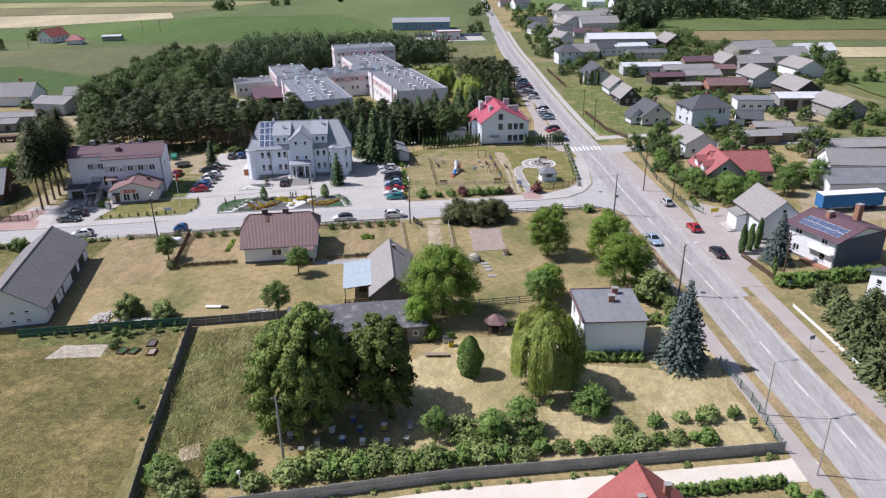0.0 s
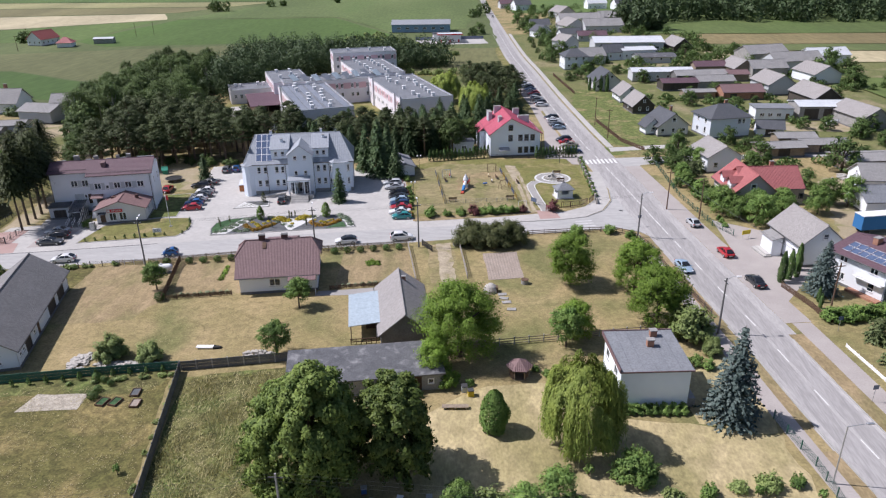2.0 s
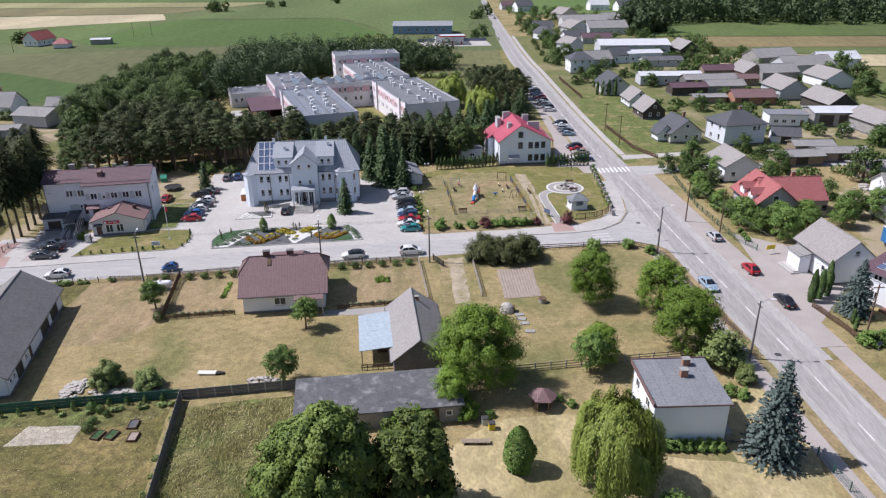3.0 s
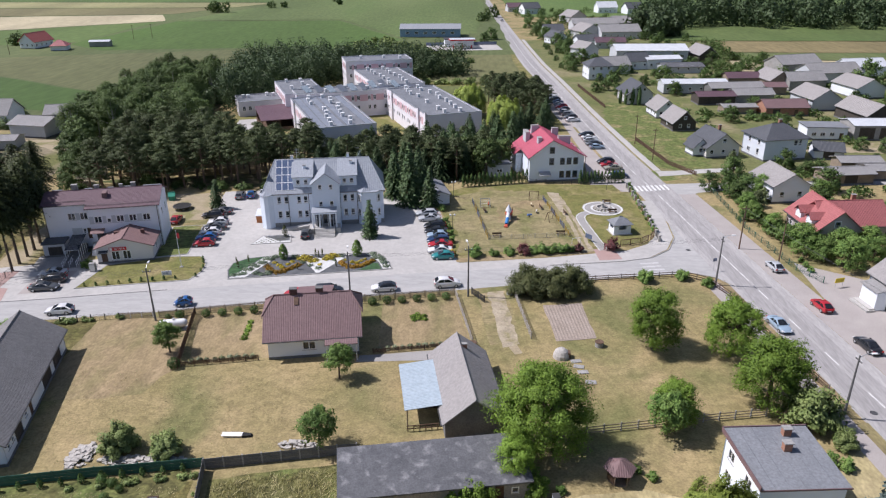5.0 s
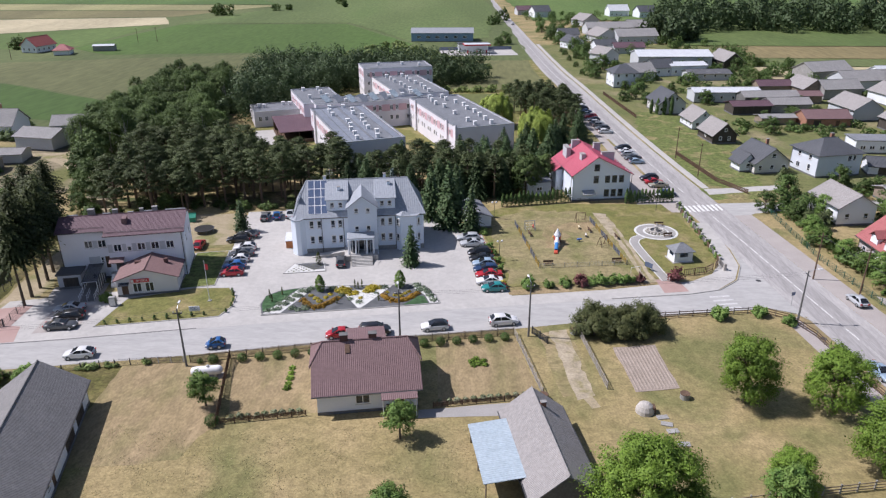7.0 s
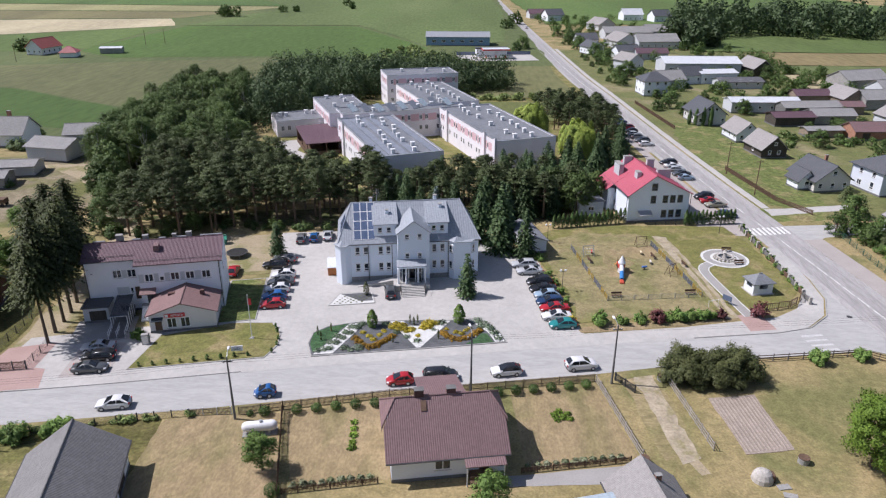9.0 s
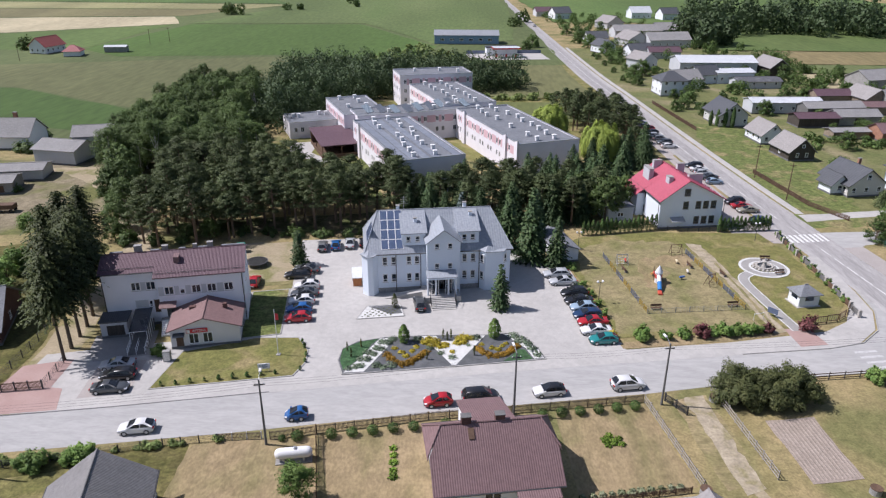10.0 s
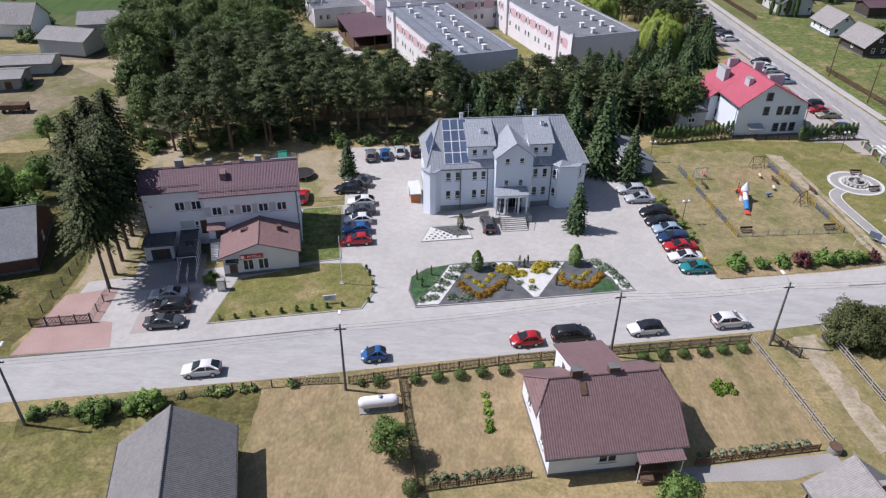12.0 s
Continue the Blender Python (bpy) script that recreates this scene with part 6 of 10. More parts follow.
for v in (-2.6, 1.4):
    part("dormer_wall", Geo().hexa([(-4.3, v - 1.0, 3.6), (-1.6, v - 1.0, 3.6), (-1.6, v + 1.0, 3.6), (-4.3, v + 1.0, 3.6), (-4.3, v - 1.0, 5.2), (-1.6, v - 1.0, 5.2), (-1.6, v + 1.0, 5.2), (-4.3, v + 1.0, 5.2)]), M["white"], crh, "white dormer")
    for e in (-1, 1):
        q = [(-4.7, v, 6.2), (-0.8, v, 6.2), (-0.8, v + e * 1.25, 5.05), (-4.7, v + e * 1.25, 5.05)]
        part("dormer_roof", Geo().slab(q if e < 0 else q[::-1], 0.1), M["roof_clay"], crh)
pg = house("street_gable_house", "white house with pale grey slate gabled roof", "house", 84.9, -4.4, 8, 7.6, 10, 4.4, 7.6, "roof_asbestos_y", "white", axis="y", over=0.5, wins=[("W", -1.0, 1.4, 1.3, 1.5), ("W", 3.2, 1.4, 1.0, 1.4), ("S", 1.4, 1.4, 1.1, 1.3)], attic=[("S", 0.2, 4.9, 1.0, 1.1)])
part("porch", Geo().box(-6.0, -0.2, 0, -4.15, 3.4, 3.2), M["white"], pg, "white entrance porch")
part("porch_roof", Geo().slab([(-6.3, -0.5, 3.2), (-4.1, -0.5, 3.7), (-4.1, 3.7, 3.7), (-6.3, 3.7, 3.2)], 0.12), M["roof_asbestos"], pg)
part("porch_step", Geo().box(-7.4, -0.6, 0, -6.02, 3.8, 0.3), M["paving"], pg)
part("porch_step", Geo().box(-6.9, -0.4, 0.3, -6.02, 3.6, 0.5), M["paving"], pg)
sh = house("solar_roof_house", "white two-storey house with brown roof and solar panels", "house", 92.2, -15.8, 27, 11.6, 9.8, 5.4, 7.0, "roof_mauve", "white", axis="y", over=0.6, wins=[("W", -2.6, 3.9, 1.4, 1.2), ("W", 2.6, 3.9, 1.4, 1.2), ("W", -2.6, 1.0, 1.4, 1.2), ("W", 2.6, 1.0, 1.2, 1.8)], chimneys=[(-0.8, 1.2, 0.6, 7.7), (4.2, -0.3, 0.6, 8.7)])
part("grey_gable", Geo().box(-5.75, -5.0, 0, 5.75, -4.91, 5.4), M["render"], sh, "blue-grey rendered side wall").color = (0.11, 0.13, 0.17, 1)
part("balcony", Geo().box(-6.7, -4.7, 2.75, -5.82, 0.2, 2.87), M["white_paint"], sh, "white balcony deck")
part("balcony_rail", Geo().box(-6.7, -4.7, 3.65, -6.64, 0.2, 3.72).box(-6.7, -4.7, 3.2, -6.64, 0.2, 3.26).box(-6.7, -4.7, 2.87, -6.64, -4.64, 3.65).box(-6.7, 0.14, 2.87, -6.64, 0.2, 3.65), M["white_paint"], sh)
part("terrace", Geo().box(-7.0, -4.8, 0, -5.85, 0.6, 0.4), M["brick"], sh, "red tiled terrace edge")
k = 1.6 / 5.8
for i in range(6):
    for j in range(2):
        x, y = -5.1 + 1.4 * j, -4.2 + 1.35 * i
        z = lambda u: 5.4 + (u + 5.8) * k
        sp = part("solar_panel", Geo().slab([(x, y, z(x) + 0.06), (x + 1.25, y, z(x + 1.25) + 0.06), (x + 1.25, y + 1.22, z(x + 1.25) + 0.06), (x, y + 1.22, z(x) + 0.06)], 0.05), M["solar"], sh)
        part("frame", Geo().tube((x, y, z(x) + 0.07), (x + 1.25, y, z(x + 1.25) + 0.07), 0.02, n=4).tube((x, y, z(x) + 0.07), (x, y + 1.22, z(x) + 0.07), 0.02, n=4).tube((x + 1.25, y, z(x + 1.25) + 0.07), (x + 1.25, y + 1.22, z(x + 1.25) + 0.07), 0.02, n=4), M["white_paint"], sp)
house("edge_house", "white house with dark roof behind the pine hedge", "house", 95.0, -37.0, 20, 8.5, 10, 5.5, 7.2, "roof_dark", "white", axis="x", over=0.5, wins=sidewins(8.5, 10, 3.4, "WS"))
house("small_white_house", "small white house with grey gabled roof", "house", 85.0, 48.8, 8, 8.0, 10.0, 4.2, 6.6, "roof_asbestos_y", "white", axis="y", over=0.5, wins=sidewins(8, 9, 1.4, "WS"))
house("grey_roof_villa", "white two-storey villa with dark grey hipped roof", "house", 96.2, 82.0, 14, 12.0, 10.0, 6.0, 8.7, "roof_dark", "render", hip=4.4, over=0.6, colour=(0.70, 0.74, 0.80), wins=[("S", 2.6, 3.8, 1.2, 1.5), ("S", 3.9, 3.8, 0.9, 1.5), ("W", -2, 3.8, 1.2, 1.4), ("W", 2, 3.8, 1.2, 1.4), ("W", -2, 1.0, 1.4, 1.4), ("W", 2, 1.0, 1.2, 1.8)], chimneys=[(1.0, 0.6, 0.4, 9.5)])
house("dark_garage", "low garage with dark grey roof", "garage", 109.5, 80.8, -12, 7.0, 6.0, 2.6, 4.2, "roof_dark", "white", over=0.4, doors=[("S", 0, 0, 2.6, 2.2)])
house("fire_station_office", "low white flat-roofed station office", "building", 117.5, 101.8, -2, 11.0, 7.0, 3.6, None, "roof_felt", "white", over=0.3, wins=[("S", u, 1.2, 1.4, 1.1) for u in (-3.6, -1.2, 1.4)], doors=[("S", 4, 0, 1.1, 2.1)])
fs = house("fire_station", "open vehicle hall with pale sheet roof and red gates", "fire station", 132.0, 103.0, 1, 14.5, 9.0, 4.4, 5.4, "roof_white", "concrete", over=0.4, wins=[], doors=[("S", -3.6, 0, 4.4, 3.6), ("S", 2.2, 0, 4.4, 3.6)])
part("red_gate", Geo().box(5.2, -4.62, 0.05, 7.1, -4.53, 3.6), M["red_paint"], fs, "bright red steel gate")
house("gabled_barn", "grey corrugated gabled barn", "barn", 140.2, 93, 10, 9, 15, 3.8, 6.5, "roof_asbestos_y", "concrete", axis="y", over=0.4)
house("dark_roof_villa", "pale villa with dark grey gabled roof", "house", 81.2, 84.0, 12, 9, 10, 3.2, 6.5, "roof_dark", "render", axis="y", over=0.6, colour=(0.66, 0.64, 0.60), wins=sidewins(9.5, 10.5, 1.0, "SW"), attic=[("S", 0, 4.0, 1.2, 1.2)], chimneys=[(1.6, 1.0, 0.35, 7.3)])
house("villa_porch", "gabled porch wing of the dark-roofed villa", "house", 76.4, 82.6, 12, 4.2, 4.6, 2.7, 4.8, "roof_dark", "white", axis="y", over=0.5, wins=[("S", 0, 1.0, 1.2, 1.2)])
house("dark_cottage", "dark timber cottage with grey corrugated roof", "cottage", 79.0, 112.6, 8, 7, 10, 2.8, 6.0, "roof_asbestos_y", "planks_dark", axis="y", over=0.5, wins=[("S", -1.3, 1.0, 0.9, 1.2), ("S", 1.3, 1.0, 0.9, 1.2), ("W", 0, 1.0, 0.9, 1.2)], attic=[("S", 0, 3.6, 0.8, 0.9)])
house("pale_cottage", "pale cottage with grey corrugated roof", "cottage", 78.0, 129.5, 7, 7, 10, 2.9, 5.9, "roof_asbestos_y", "white", axis="y", over=0.5, wins=sidewins(8, 9.5, 1.0, "SW"), attic=[("S", 0, 4.0, 1.0, 1.0)])
house("gabled_house", "white house with dark grey gabled roof", "house", 73.5, 151.5, 7, 9, 12, 4.0, 7.5, "roof_dark", "render", axis="y", over=0.6, colour=(0.62, 0.61, 0.59), wins=sidewins(11, 12, 1.2, "SW"), attic=[("S", -1.2, 4.6, 1.1, 1.3), ("S", 1.2, 4.6, 1.1, 1.3)])
house("white_tall_house", "white two-storey house with dark hipped roof", "house", 67.2, 199, 8, 10, 10, 6.0, 8.6, "roof_dark", "white", hip=3.6, over=0.5, wins=sidewins(9.5, 11, 1.2, "SW") + sidewins(9.5, 11, 4.2, "SW"))
house("warehouse", "wide warehouse with white sheet roof", "warehouse", 99.5, 252, 2, 34, 16, 5.5, 7.5, "roof_white", "greywall", over=0.5, wins=[("S", -14 + 4 * i, 2.2, 2.2, 1.2) for i in range(8)])
house("field_barn", "dark field barn with grey roof", "barn", 124.5, 249, 8, 9, 16, 4, 7.5, "roof_asbestos_y", "planks_dark", axis="y", over=0.5)
house("workshop", "long workshop with white sheet roof", "workshop", 98.6, 169.5, 3, 24, 8, 4.0, 5.0, "roof_white", "greywall", over=0.4, wins=sidewins(25, 9, 1.3, "S", 4))
pk = house("mauve_roof_shed", "long open shed with mauve sheet roof", "shed", 100.5, 149.5, 6, 13, 7, 3.2, 4.2, "roof_mauve", "planks_dark", over=0.5, doors=[("S", -3, 0, 3.2, 2.6), ("S", 2.5, 0, 3.2, 2.6)])
house("grey_shed", "grey farm shed with corrugated roof", "shed", 114.5, 152.5, 5, 14, 7, 3.2, 4.8, "roof_asbestos", "concrete", over=0.4, doors=[("S", 0, 0, 3.0, 2.5)])
house("low_shed", "low tin-roofed shed in tall grass", "shed", 104.0, 134.5, 6, 11, 5, 2.4, 3.0, "roof_asbestos", "wood", over=0.5)
house("brick_shed", "brick outbuilding with brown roof", "outbuilding", 118.0, 133.0, 4, 14, 8, 3.0, 4.9, "roof_brown", "brick", over=0.4, doors=[("S", -3.5, 0, 2.4, 2.3), ("S", 3, 0, 1.2, 2.1)])
house("long_farm_shed", "long grey farm shed with slate roof", "shed", 112.0, 163.5, 8, 20, 7, 3.6, 5.0, "roof_asbestos", "concrete_dark", over=0.4)
for i, (x, y, rz, w, d, e, r, rf, wl) in enumerate([
        (133.0, 182, 8, 9, 13, 3.6, 6.8, "roof_asbestos_y", "wood"), (142.5, 178, 10, 15, 9, 4.0, 6.6, "roof_asbestos", "concrete"), (133.5, 144.5, 8, 10, 14, 4.0, 7.2, "roof_asbestos_y", "greywall"),
        (160, 195, 12, 22, 11, 4.4, 7.4, "roof_asbestos", "greywall"), (158, 166, 10, 11, 15, 4.0, 7.0, "roof_asbestos_y", "white"), (139, 122, 8, 9, 16, 3.8, 7.0, "roof_asbestos_y", "planks_dark"),
        (122, 186, 6, 13, 7, 3.4, 5.0, "roof_mauve", "wood"), (126, 168, 4, 12, 6, 3.0, 4.2, "roof_brown", "wood"), (178, 206, 10, 18, 10, 5.0, 7.6, "roof_white", "white"), (155, 218, 18, 20, 12, 4.4, 7.4, "roof_asbestos", "concrete")]):
    house("farm_building", "weathered farm building with grey corrugated roof" if "asb" in rf else "weathered farm building with low sheet roof", "farm building", x, y, rz, w, d, e, r, rf, wl, axis="y" if rf.endswith("_y") else "x", over=0.4, group="farm buildings")
for x, y, rz, w, d in ((104.5, 60.2, 8, 11, 6), (116.5, 63.4, 4, 12, 5), (127, 50.5, 6, 26, 8), (112, 70, 3, 10, 5)):
    house("open_shed", "low weathered open shed with grey roof", "shed", x, y, rz, w, d, 2.7, 3.5, "roof_asbestos", "wood", over=0.5, doors=[("S", 0, 0, 3.2, 2.2)], group="low sheds")
house("white_gable_shed", "white gabled shed with long grey roof", "shed", 120.5, 33.5, -3, 18, 8, 3.0, 5.6, "roof_asbestos", "white", over=0.4, attic=[("W", 0, 3.3, 0.7, 0.7)])
wl = house("white_workshop", "long white workshop with pale grey roof and dormer", "workshop", 116.0, 20.4, 3, 22, 8, 3.0, 5.0, "roof_felt", "white", over=0.5, doors=[("S", 6.5, 0, 3, 2.6)])
part("dormer", Geo().box(2.2, -3.0, 3.2, 4.4, -0.6, 4.9), M["concrete_dark"], wl)
house("east_cottage", "grey cottage near the far road bend", "cottage", 60.5, 314, 25, 9, 10, 4.2, 7, "roof_dark", "white", axis="y", over=0.5, wins=sidewins(9, 10, 1.2, "SW"))
for x, y, rz, w, d, e, r, rf in ((82, 345, 20, 14, 16, 4, 8, "roof_asbestos_y"), (100, 340, 10, 24, 14, 4.5, 8, "roof_asbestos"), (118, 395, 10, 26, 14, 4.5, 8, "roof_asbestos"), (92, 385, 8, 30, 13, 4.5, 7.5, "roof_asbestos"), (76, 300, 15, 12, 9, 4, 6.5, "roof_dark"), (88, 296, 5, 16, 8, 3.5, 5.5, "roof_mauve"),
                                  (57, 500, 20, 14, 12, 5, 9, "roof_dark"), (47, 525, 10, 16, 12, 4, 7, "roof_mauve"), (120, 510, 10, 16, 12, 5, 9, "roof_white"), (140, 500, 15, 14, 12, 5, 9, "roof_dark"), (85, 440, 30, 14, 14, 4, 8, "roof_asbestos_y"), (62, 350, 10, 12, 10, 4, 7, "roof_dark"), (100, 228, 10, 16, 9, 4.5, 5.5, "roof_white"), (106, 216, 6, 18, 8, 3, 4.2, "roof_slate"), (88, 226, 20, 10, 9, 4, 7, "roof_dark"), (70, 262, 30, 9, 11, 4.5, 7.5, "roof_asbestos_y"), (76, 214, 18, 12, 10, 4, 7, "roof_asbestos")):
    house("far_house", "far pale house with dark roof" if rf == "roof_dark" else "far farm house with sheet roof", "house", x, y, rz, w, d, e, r, rf, "white" if rf in ("roof_dark", "roof_white") else "greywall", axis="y" if rf.endswith("_y") else "x", over=0.5, wins=sidewins(w, d, 1.3, "S", 4), group="far houses", plinth=False)
# north: filling station, hall and the lone farm
house("long_hall", "long hall with blue-grey sheet roof", "hall", -13.5, 347, 2, 37, 14, 5.2, 7.4, "roof_grey", "bluewall", over=0.4, wins=[("S", -14 + 5.5 * i, 2, 2.4, 1.4) for i in range(6)])
st = thing("filling_station", "small filling station with red canopy edge on pale apron", "filling station", 6.0, 296, 8)
part("apron", Geo().box(-18, -14, 0.08, 22, 8, 0.1), M["paving"], st)
part("shop", Geo().box(-8, 1, 0.1, 8, 7, 4), M["white"], st)
part("shop_roof", Geo().box(-8.4, 0.6, 4, 8.4, 7.4, 4.4), M["metal_dark"], st)
part("canopy", Geo().box(-6, -9, 4.4, 8, -1, 5.0), M["roof_white"], st)
part("canopy_edge", Geo().box(-6.05, -9.1, 4.4, 8.05, -9.01, 5.1).box(-6.1, -9, 4.4, -6.01, -1, 5.1), M["red_paint"], st, "red canopy edge")
for u in (-4, 1, 6):
    part("column", Geo().box(u - 0.2, -5.2, 0.1, u + 0.2, -4.8, 4.4), M["white_paint"], st)
    part("pump", Geo().box(u - 0.4, -6.4, 0.1, u + 0.4, -5.8, 1.7, 0.1), M["red_paint"], st)
part("blue_fence", Geo().box(-18, 7.6, 0.1, 22, 7.75, 1.8), M["solar"], st)
house("lone_farmhouse", "white farmhouse with bright red roof in the fields", "house", -233, 292, -12, 10, 14, 4.2, 8.2, "roof_clay_y", "white", over=0.7, axis="y", wins=sidewins(10, 14, 1.3, "SE"))
house("lone_cottage", "small white cottage with red roof in the fields", "cottage", -213, 281, 15, 8, 8, 3, 5.4, "roof_clay", "white", hip=3, over=0.6)
house("field_shed", "small grey field shed", "shed", -198, 296, 10, 11, 5, 3, 3.6, "roof_white", "concrete", over=0.3)
# west farm
house("west_farmhouse", "white farm house with grey corrugated roof", "house", -138, 111, 4, 15, 10, 4.0, 7.8, "roof_asbestos", "white", over=0.5, chimneys=[(2, 0.8, 0.5, 9.2)])
house("west_barn", "long grey barn with stepped corrugated roof", "barn", -114.8, 97.8, -9, 12, 9.5, 4.0, 5.6, "roof_asbestos", "greywall", over=0.5)
house("west_barn_annex", "grey barn annex with pale roof", "barn", -112, 110, 14, 12, 8, 4.5, 6.6, "roof_asbestos", "greywall", over=0.4)
house("west_shed", "low grey farm shed", "shed", -118.6, 82.0, 12, 14, 7, 2.8, 3.6, "roof_asbestos", "greywall", over=0.4, doors=[("S", 1.5, 0, 1.6, 2.2), ("S", -3.5, 0, 2.4, 2.2)])
house("west_shed", "low weathered farm shed with dark roof", "shed", -117.5, 72.4, 14, 9, 7, 2.8, 3.6, "roof_asbestos", "concrete", over=0.4, doors=[("S", 2.0, 0, 1.4, 2.0)])
house("brick_cottage", "dark brick cottage with smooth grey sheet roof beside the track", "cottage", -81.6, 10.0, 21, 12, 13.0, 2.6, 6.4, "roof_felt", "brick_dark", axis="x", over=0.5, wins=[("E", 0, 1.0, 1.0, 1.2)])
trl = thing("farm_trailer", "brown farm trailer parked in the yard", "trailer", -107, 58.5, 8)
part("bed", Geo().box(-2.4, -1.0, 0.8, 2.4, 1.0, 1.8, 0.05), M["wood_dark"], trl)
for u in (-1.8, 1.8):
    for v in (-1.0, 1.0):
        part("wheel", Geo().tube((u, v - 0.12, 0.42), (u, v + 0.12, 0.42), 0.42, n=12), M["rubber"], trl)
# near gravel lane: red hipped roof
house("lane_house", "house with steep red tile roof by the gravel lane", "house", 47.1, -83.9, 10, 8.4, 9.0, 2.9, 6.6, "roof_clay_y", "white", axis="y", over=0.35, chimneys=[(-1.1, 0.6, 0.3, 6.5), (2.0, 2.2, 0.3, 6.0)], chim_mat="brick")
tk = thing("lorry_trailer", "blue tarpaulin lorry trailer with white roof", "lorry trailer", 105.3, 7.2, 11)
part("body", Geo().box(-6.6, -1.25, 1.0, 6.6, 1.25, 3.7), M["render"], tk, "blue tarpaulin sides").color = (0.04, 0.17, 0.40, 1)
part("top", Geo().box(-6.65, -1.3, 3.7, 6.65, 1.3, 3.82), M["white_paint"], tk)
for u in (2.2, 3.5, 4.8, -5.2):
    for v in (-1.05, 1.05):
        part("wheel", Geo().tube((u, v - 0.15, 0.5), (u, v + 0.15, 0.5), 0.5, n=12), M["rubber"], tk)

# ---- plants ----
def leaves(pts, nrm, size, r, name, material, hang=0.0, slim=0.62, wild=0.62):
    """A mesh of small leaf clumps: a bent diamond at each point, turned about its normal; hang lets them point down."""
    n = len(pts)
    shade = nrm / (np.linalg.norm(nrm, axis=1)[:, None] + 1e-9) + r.normal(0, 0.22, (n, 3))
    shade /= np.linalg.norm(shade, axis=1)[:, None] + 1e-9
    nrm = nrm + r.normal(0, wild, (n, 3))
    nrm /= np.linalg.norm(nrm, axis=1)[:, None] + 1e-9
    way = r.normal(0, 1, (n, 3))
    way[:, 2] -= hang
    a = way - nrm * (way * nrm).sum(1)[:, None]
    a /= np.linalg.norm(a, axis=1)[:, None] + 1e-9
    b = np.cross(nrm, a)
    s = size * r.uniform(0.55, 1.25, (n, 1))
    v = np.stack([pts - a * s, pts - b * s * slim - nrm * s * 0.25, pts + a * s, pts + b * s * slim - nrm * s * 0.25], 1).reshape(-1, 3)
    me = bpy.data.meshes.new(name)
    me.vertices.add(4 * n)
    me.vertices.foreach_set("co", v.astype(np.float32).ravel())
    me.loops.add(4 * n)
    me.loops.foreach_set("vertex_index", np.arange(4 * n, dtype=np.int32))
    me.polygons.add(n)
    me.polygons.foreach_set("loop_start", np.arange(0, 4 * n, 4, dtype=np.int32))
    me.materials.append(material)
    me.update(calc_edges=True)
    bough = me.attributes.new("custom_normal", "FLOAT_VECTOR", "POINT")
    bough.data.foreach_set("vector", np.repeat(shade, 4, 0).astype(np.float32).ravel())
    return me


def sprays(C, A, rad, lift, n, r):
    """Leaf points in soft, uneven clumps round the branch ends C, stretched along the ways A; lift flattens or stretches them."""
    k = r.choice(len(C), n, p=rad ** 2 / (rad ** 2).sum())
    q = r.normal(0, 1, (n, 3))
    q *= (0.35 + 0.65 * r.random(n) ** 0.35)[:, None] / np.linalg.norm(q, axis=1)[:, None]
    u = np.clip(r.normal(0, 0.5, n), -0.9, 0.9)
    p = C[k] + (q * np.array([1, 1, lift]) + A[k] * u[:, None]) * rad[k][:, None]
    d = p - C[k] + np.array([0, 0, 0.3]) * rad[k][:, None]
    d /= np.linalg.norm(d, axis=1)[:, None] + 1e-9
    return p, d


def envelope(r):
    """An uneven outline: how far the crown reaches in each direction."""
    w = r.normal(0, 1, (7, 3)) * np.array([2.2, 2.2, 1.8])
    ph = r.uniform(0, 6.28, 7)
    return lambda d: 0.88 + 0.05 * np.sin(d @ w.T + ph).sum(1)


def shell(blobs, n, r, inner=0.55):
    """Points and outward ways over the skin of several ellipsoids, those deep inside another left out."""
    B = np.array(blobs, float)
    area = (B[:, 3] * B[:, 4] + B[:, 4] * B[:, 5] + B[:, 3] * B[:, 5])
    k = r.choice(len(B), n * 2, p=area / area.sum())
    d = r.normal(0, 1, (n * 2, 3))
    d /= np.linalg.norm(d, axis=1)[:, None]
    rad = 1 - (1 - inner) * r.random((n * 2, 1)) ** 2.2
    wav = 1 + 0.13 * np.sin(d[:, :1] * 9 + k[:, None]) * np.sin(d[:, 1:2] * 8 + 2 * k[:, None]) + 0.08 * np.sin(d[:, 2:] * 13 + k[:, None])
    p = B[k, :3] + d * B[k, 3:] * rad * wav
    keep = np.ones(len(p), bool)
    for c in B:
        q = ((p - c[:3]) / (c[3:] * 0.62)) ** 2
        keep &= q.sum(1) > 1
    p, d = p[keep][:n], d[keep][:n]
    return p, d


def limbs(g, height, r0, tops, r, lean=0.0, fork=0.35):
    """A tapered trunk with limbs to the crown's blobs."""
    f = Vector((lean, 0, height * fork))
    g.tube((0, 0, -0.1), f, r0, r0 * 0.75, 9)
    top = Vector((lean * 1.5, 0, height * 0.8))
    g.tube(f, top, r0 * 0.75, r0 * 0.25, 8)
    for b in tops:
        e = Vector(b[:3]) * 0.9
        m = (f + e) * 0.5 + Vector((0, 0, 0.25 * r.random()))
        g.tube(f, m, r0 * 0.42, r0 * 0.3, 6)
        g.tube(m, e, r0 * 0.3, r0 * 0.1, 6)
    return g


def make_tree(name, label, category, trunk, crown_mesh, bark="bark", crown_name="crown"):
    t = thing(name, label, category)
    part("trunk", trunk, M[bark], t)
    part(crown_name, crown_mesh, None, t)
    return t


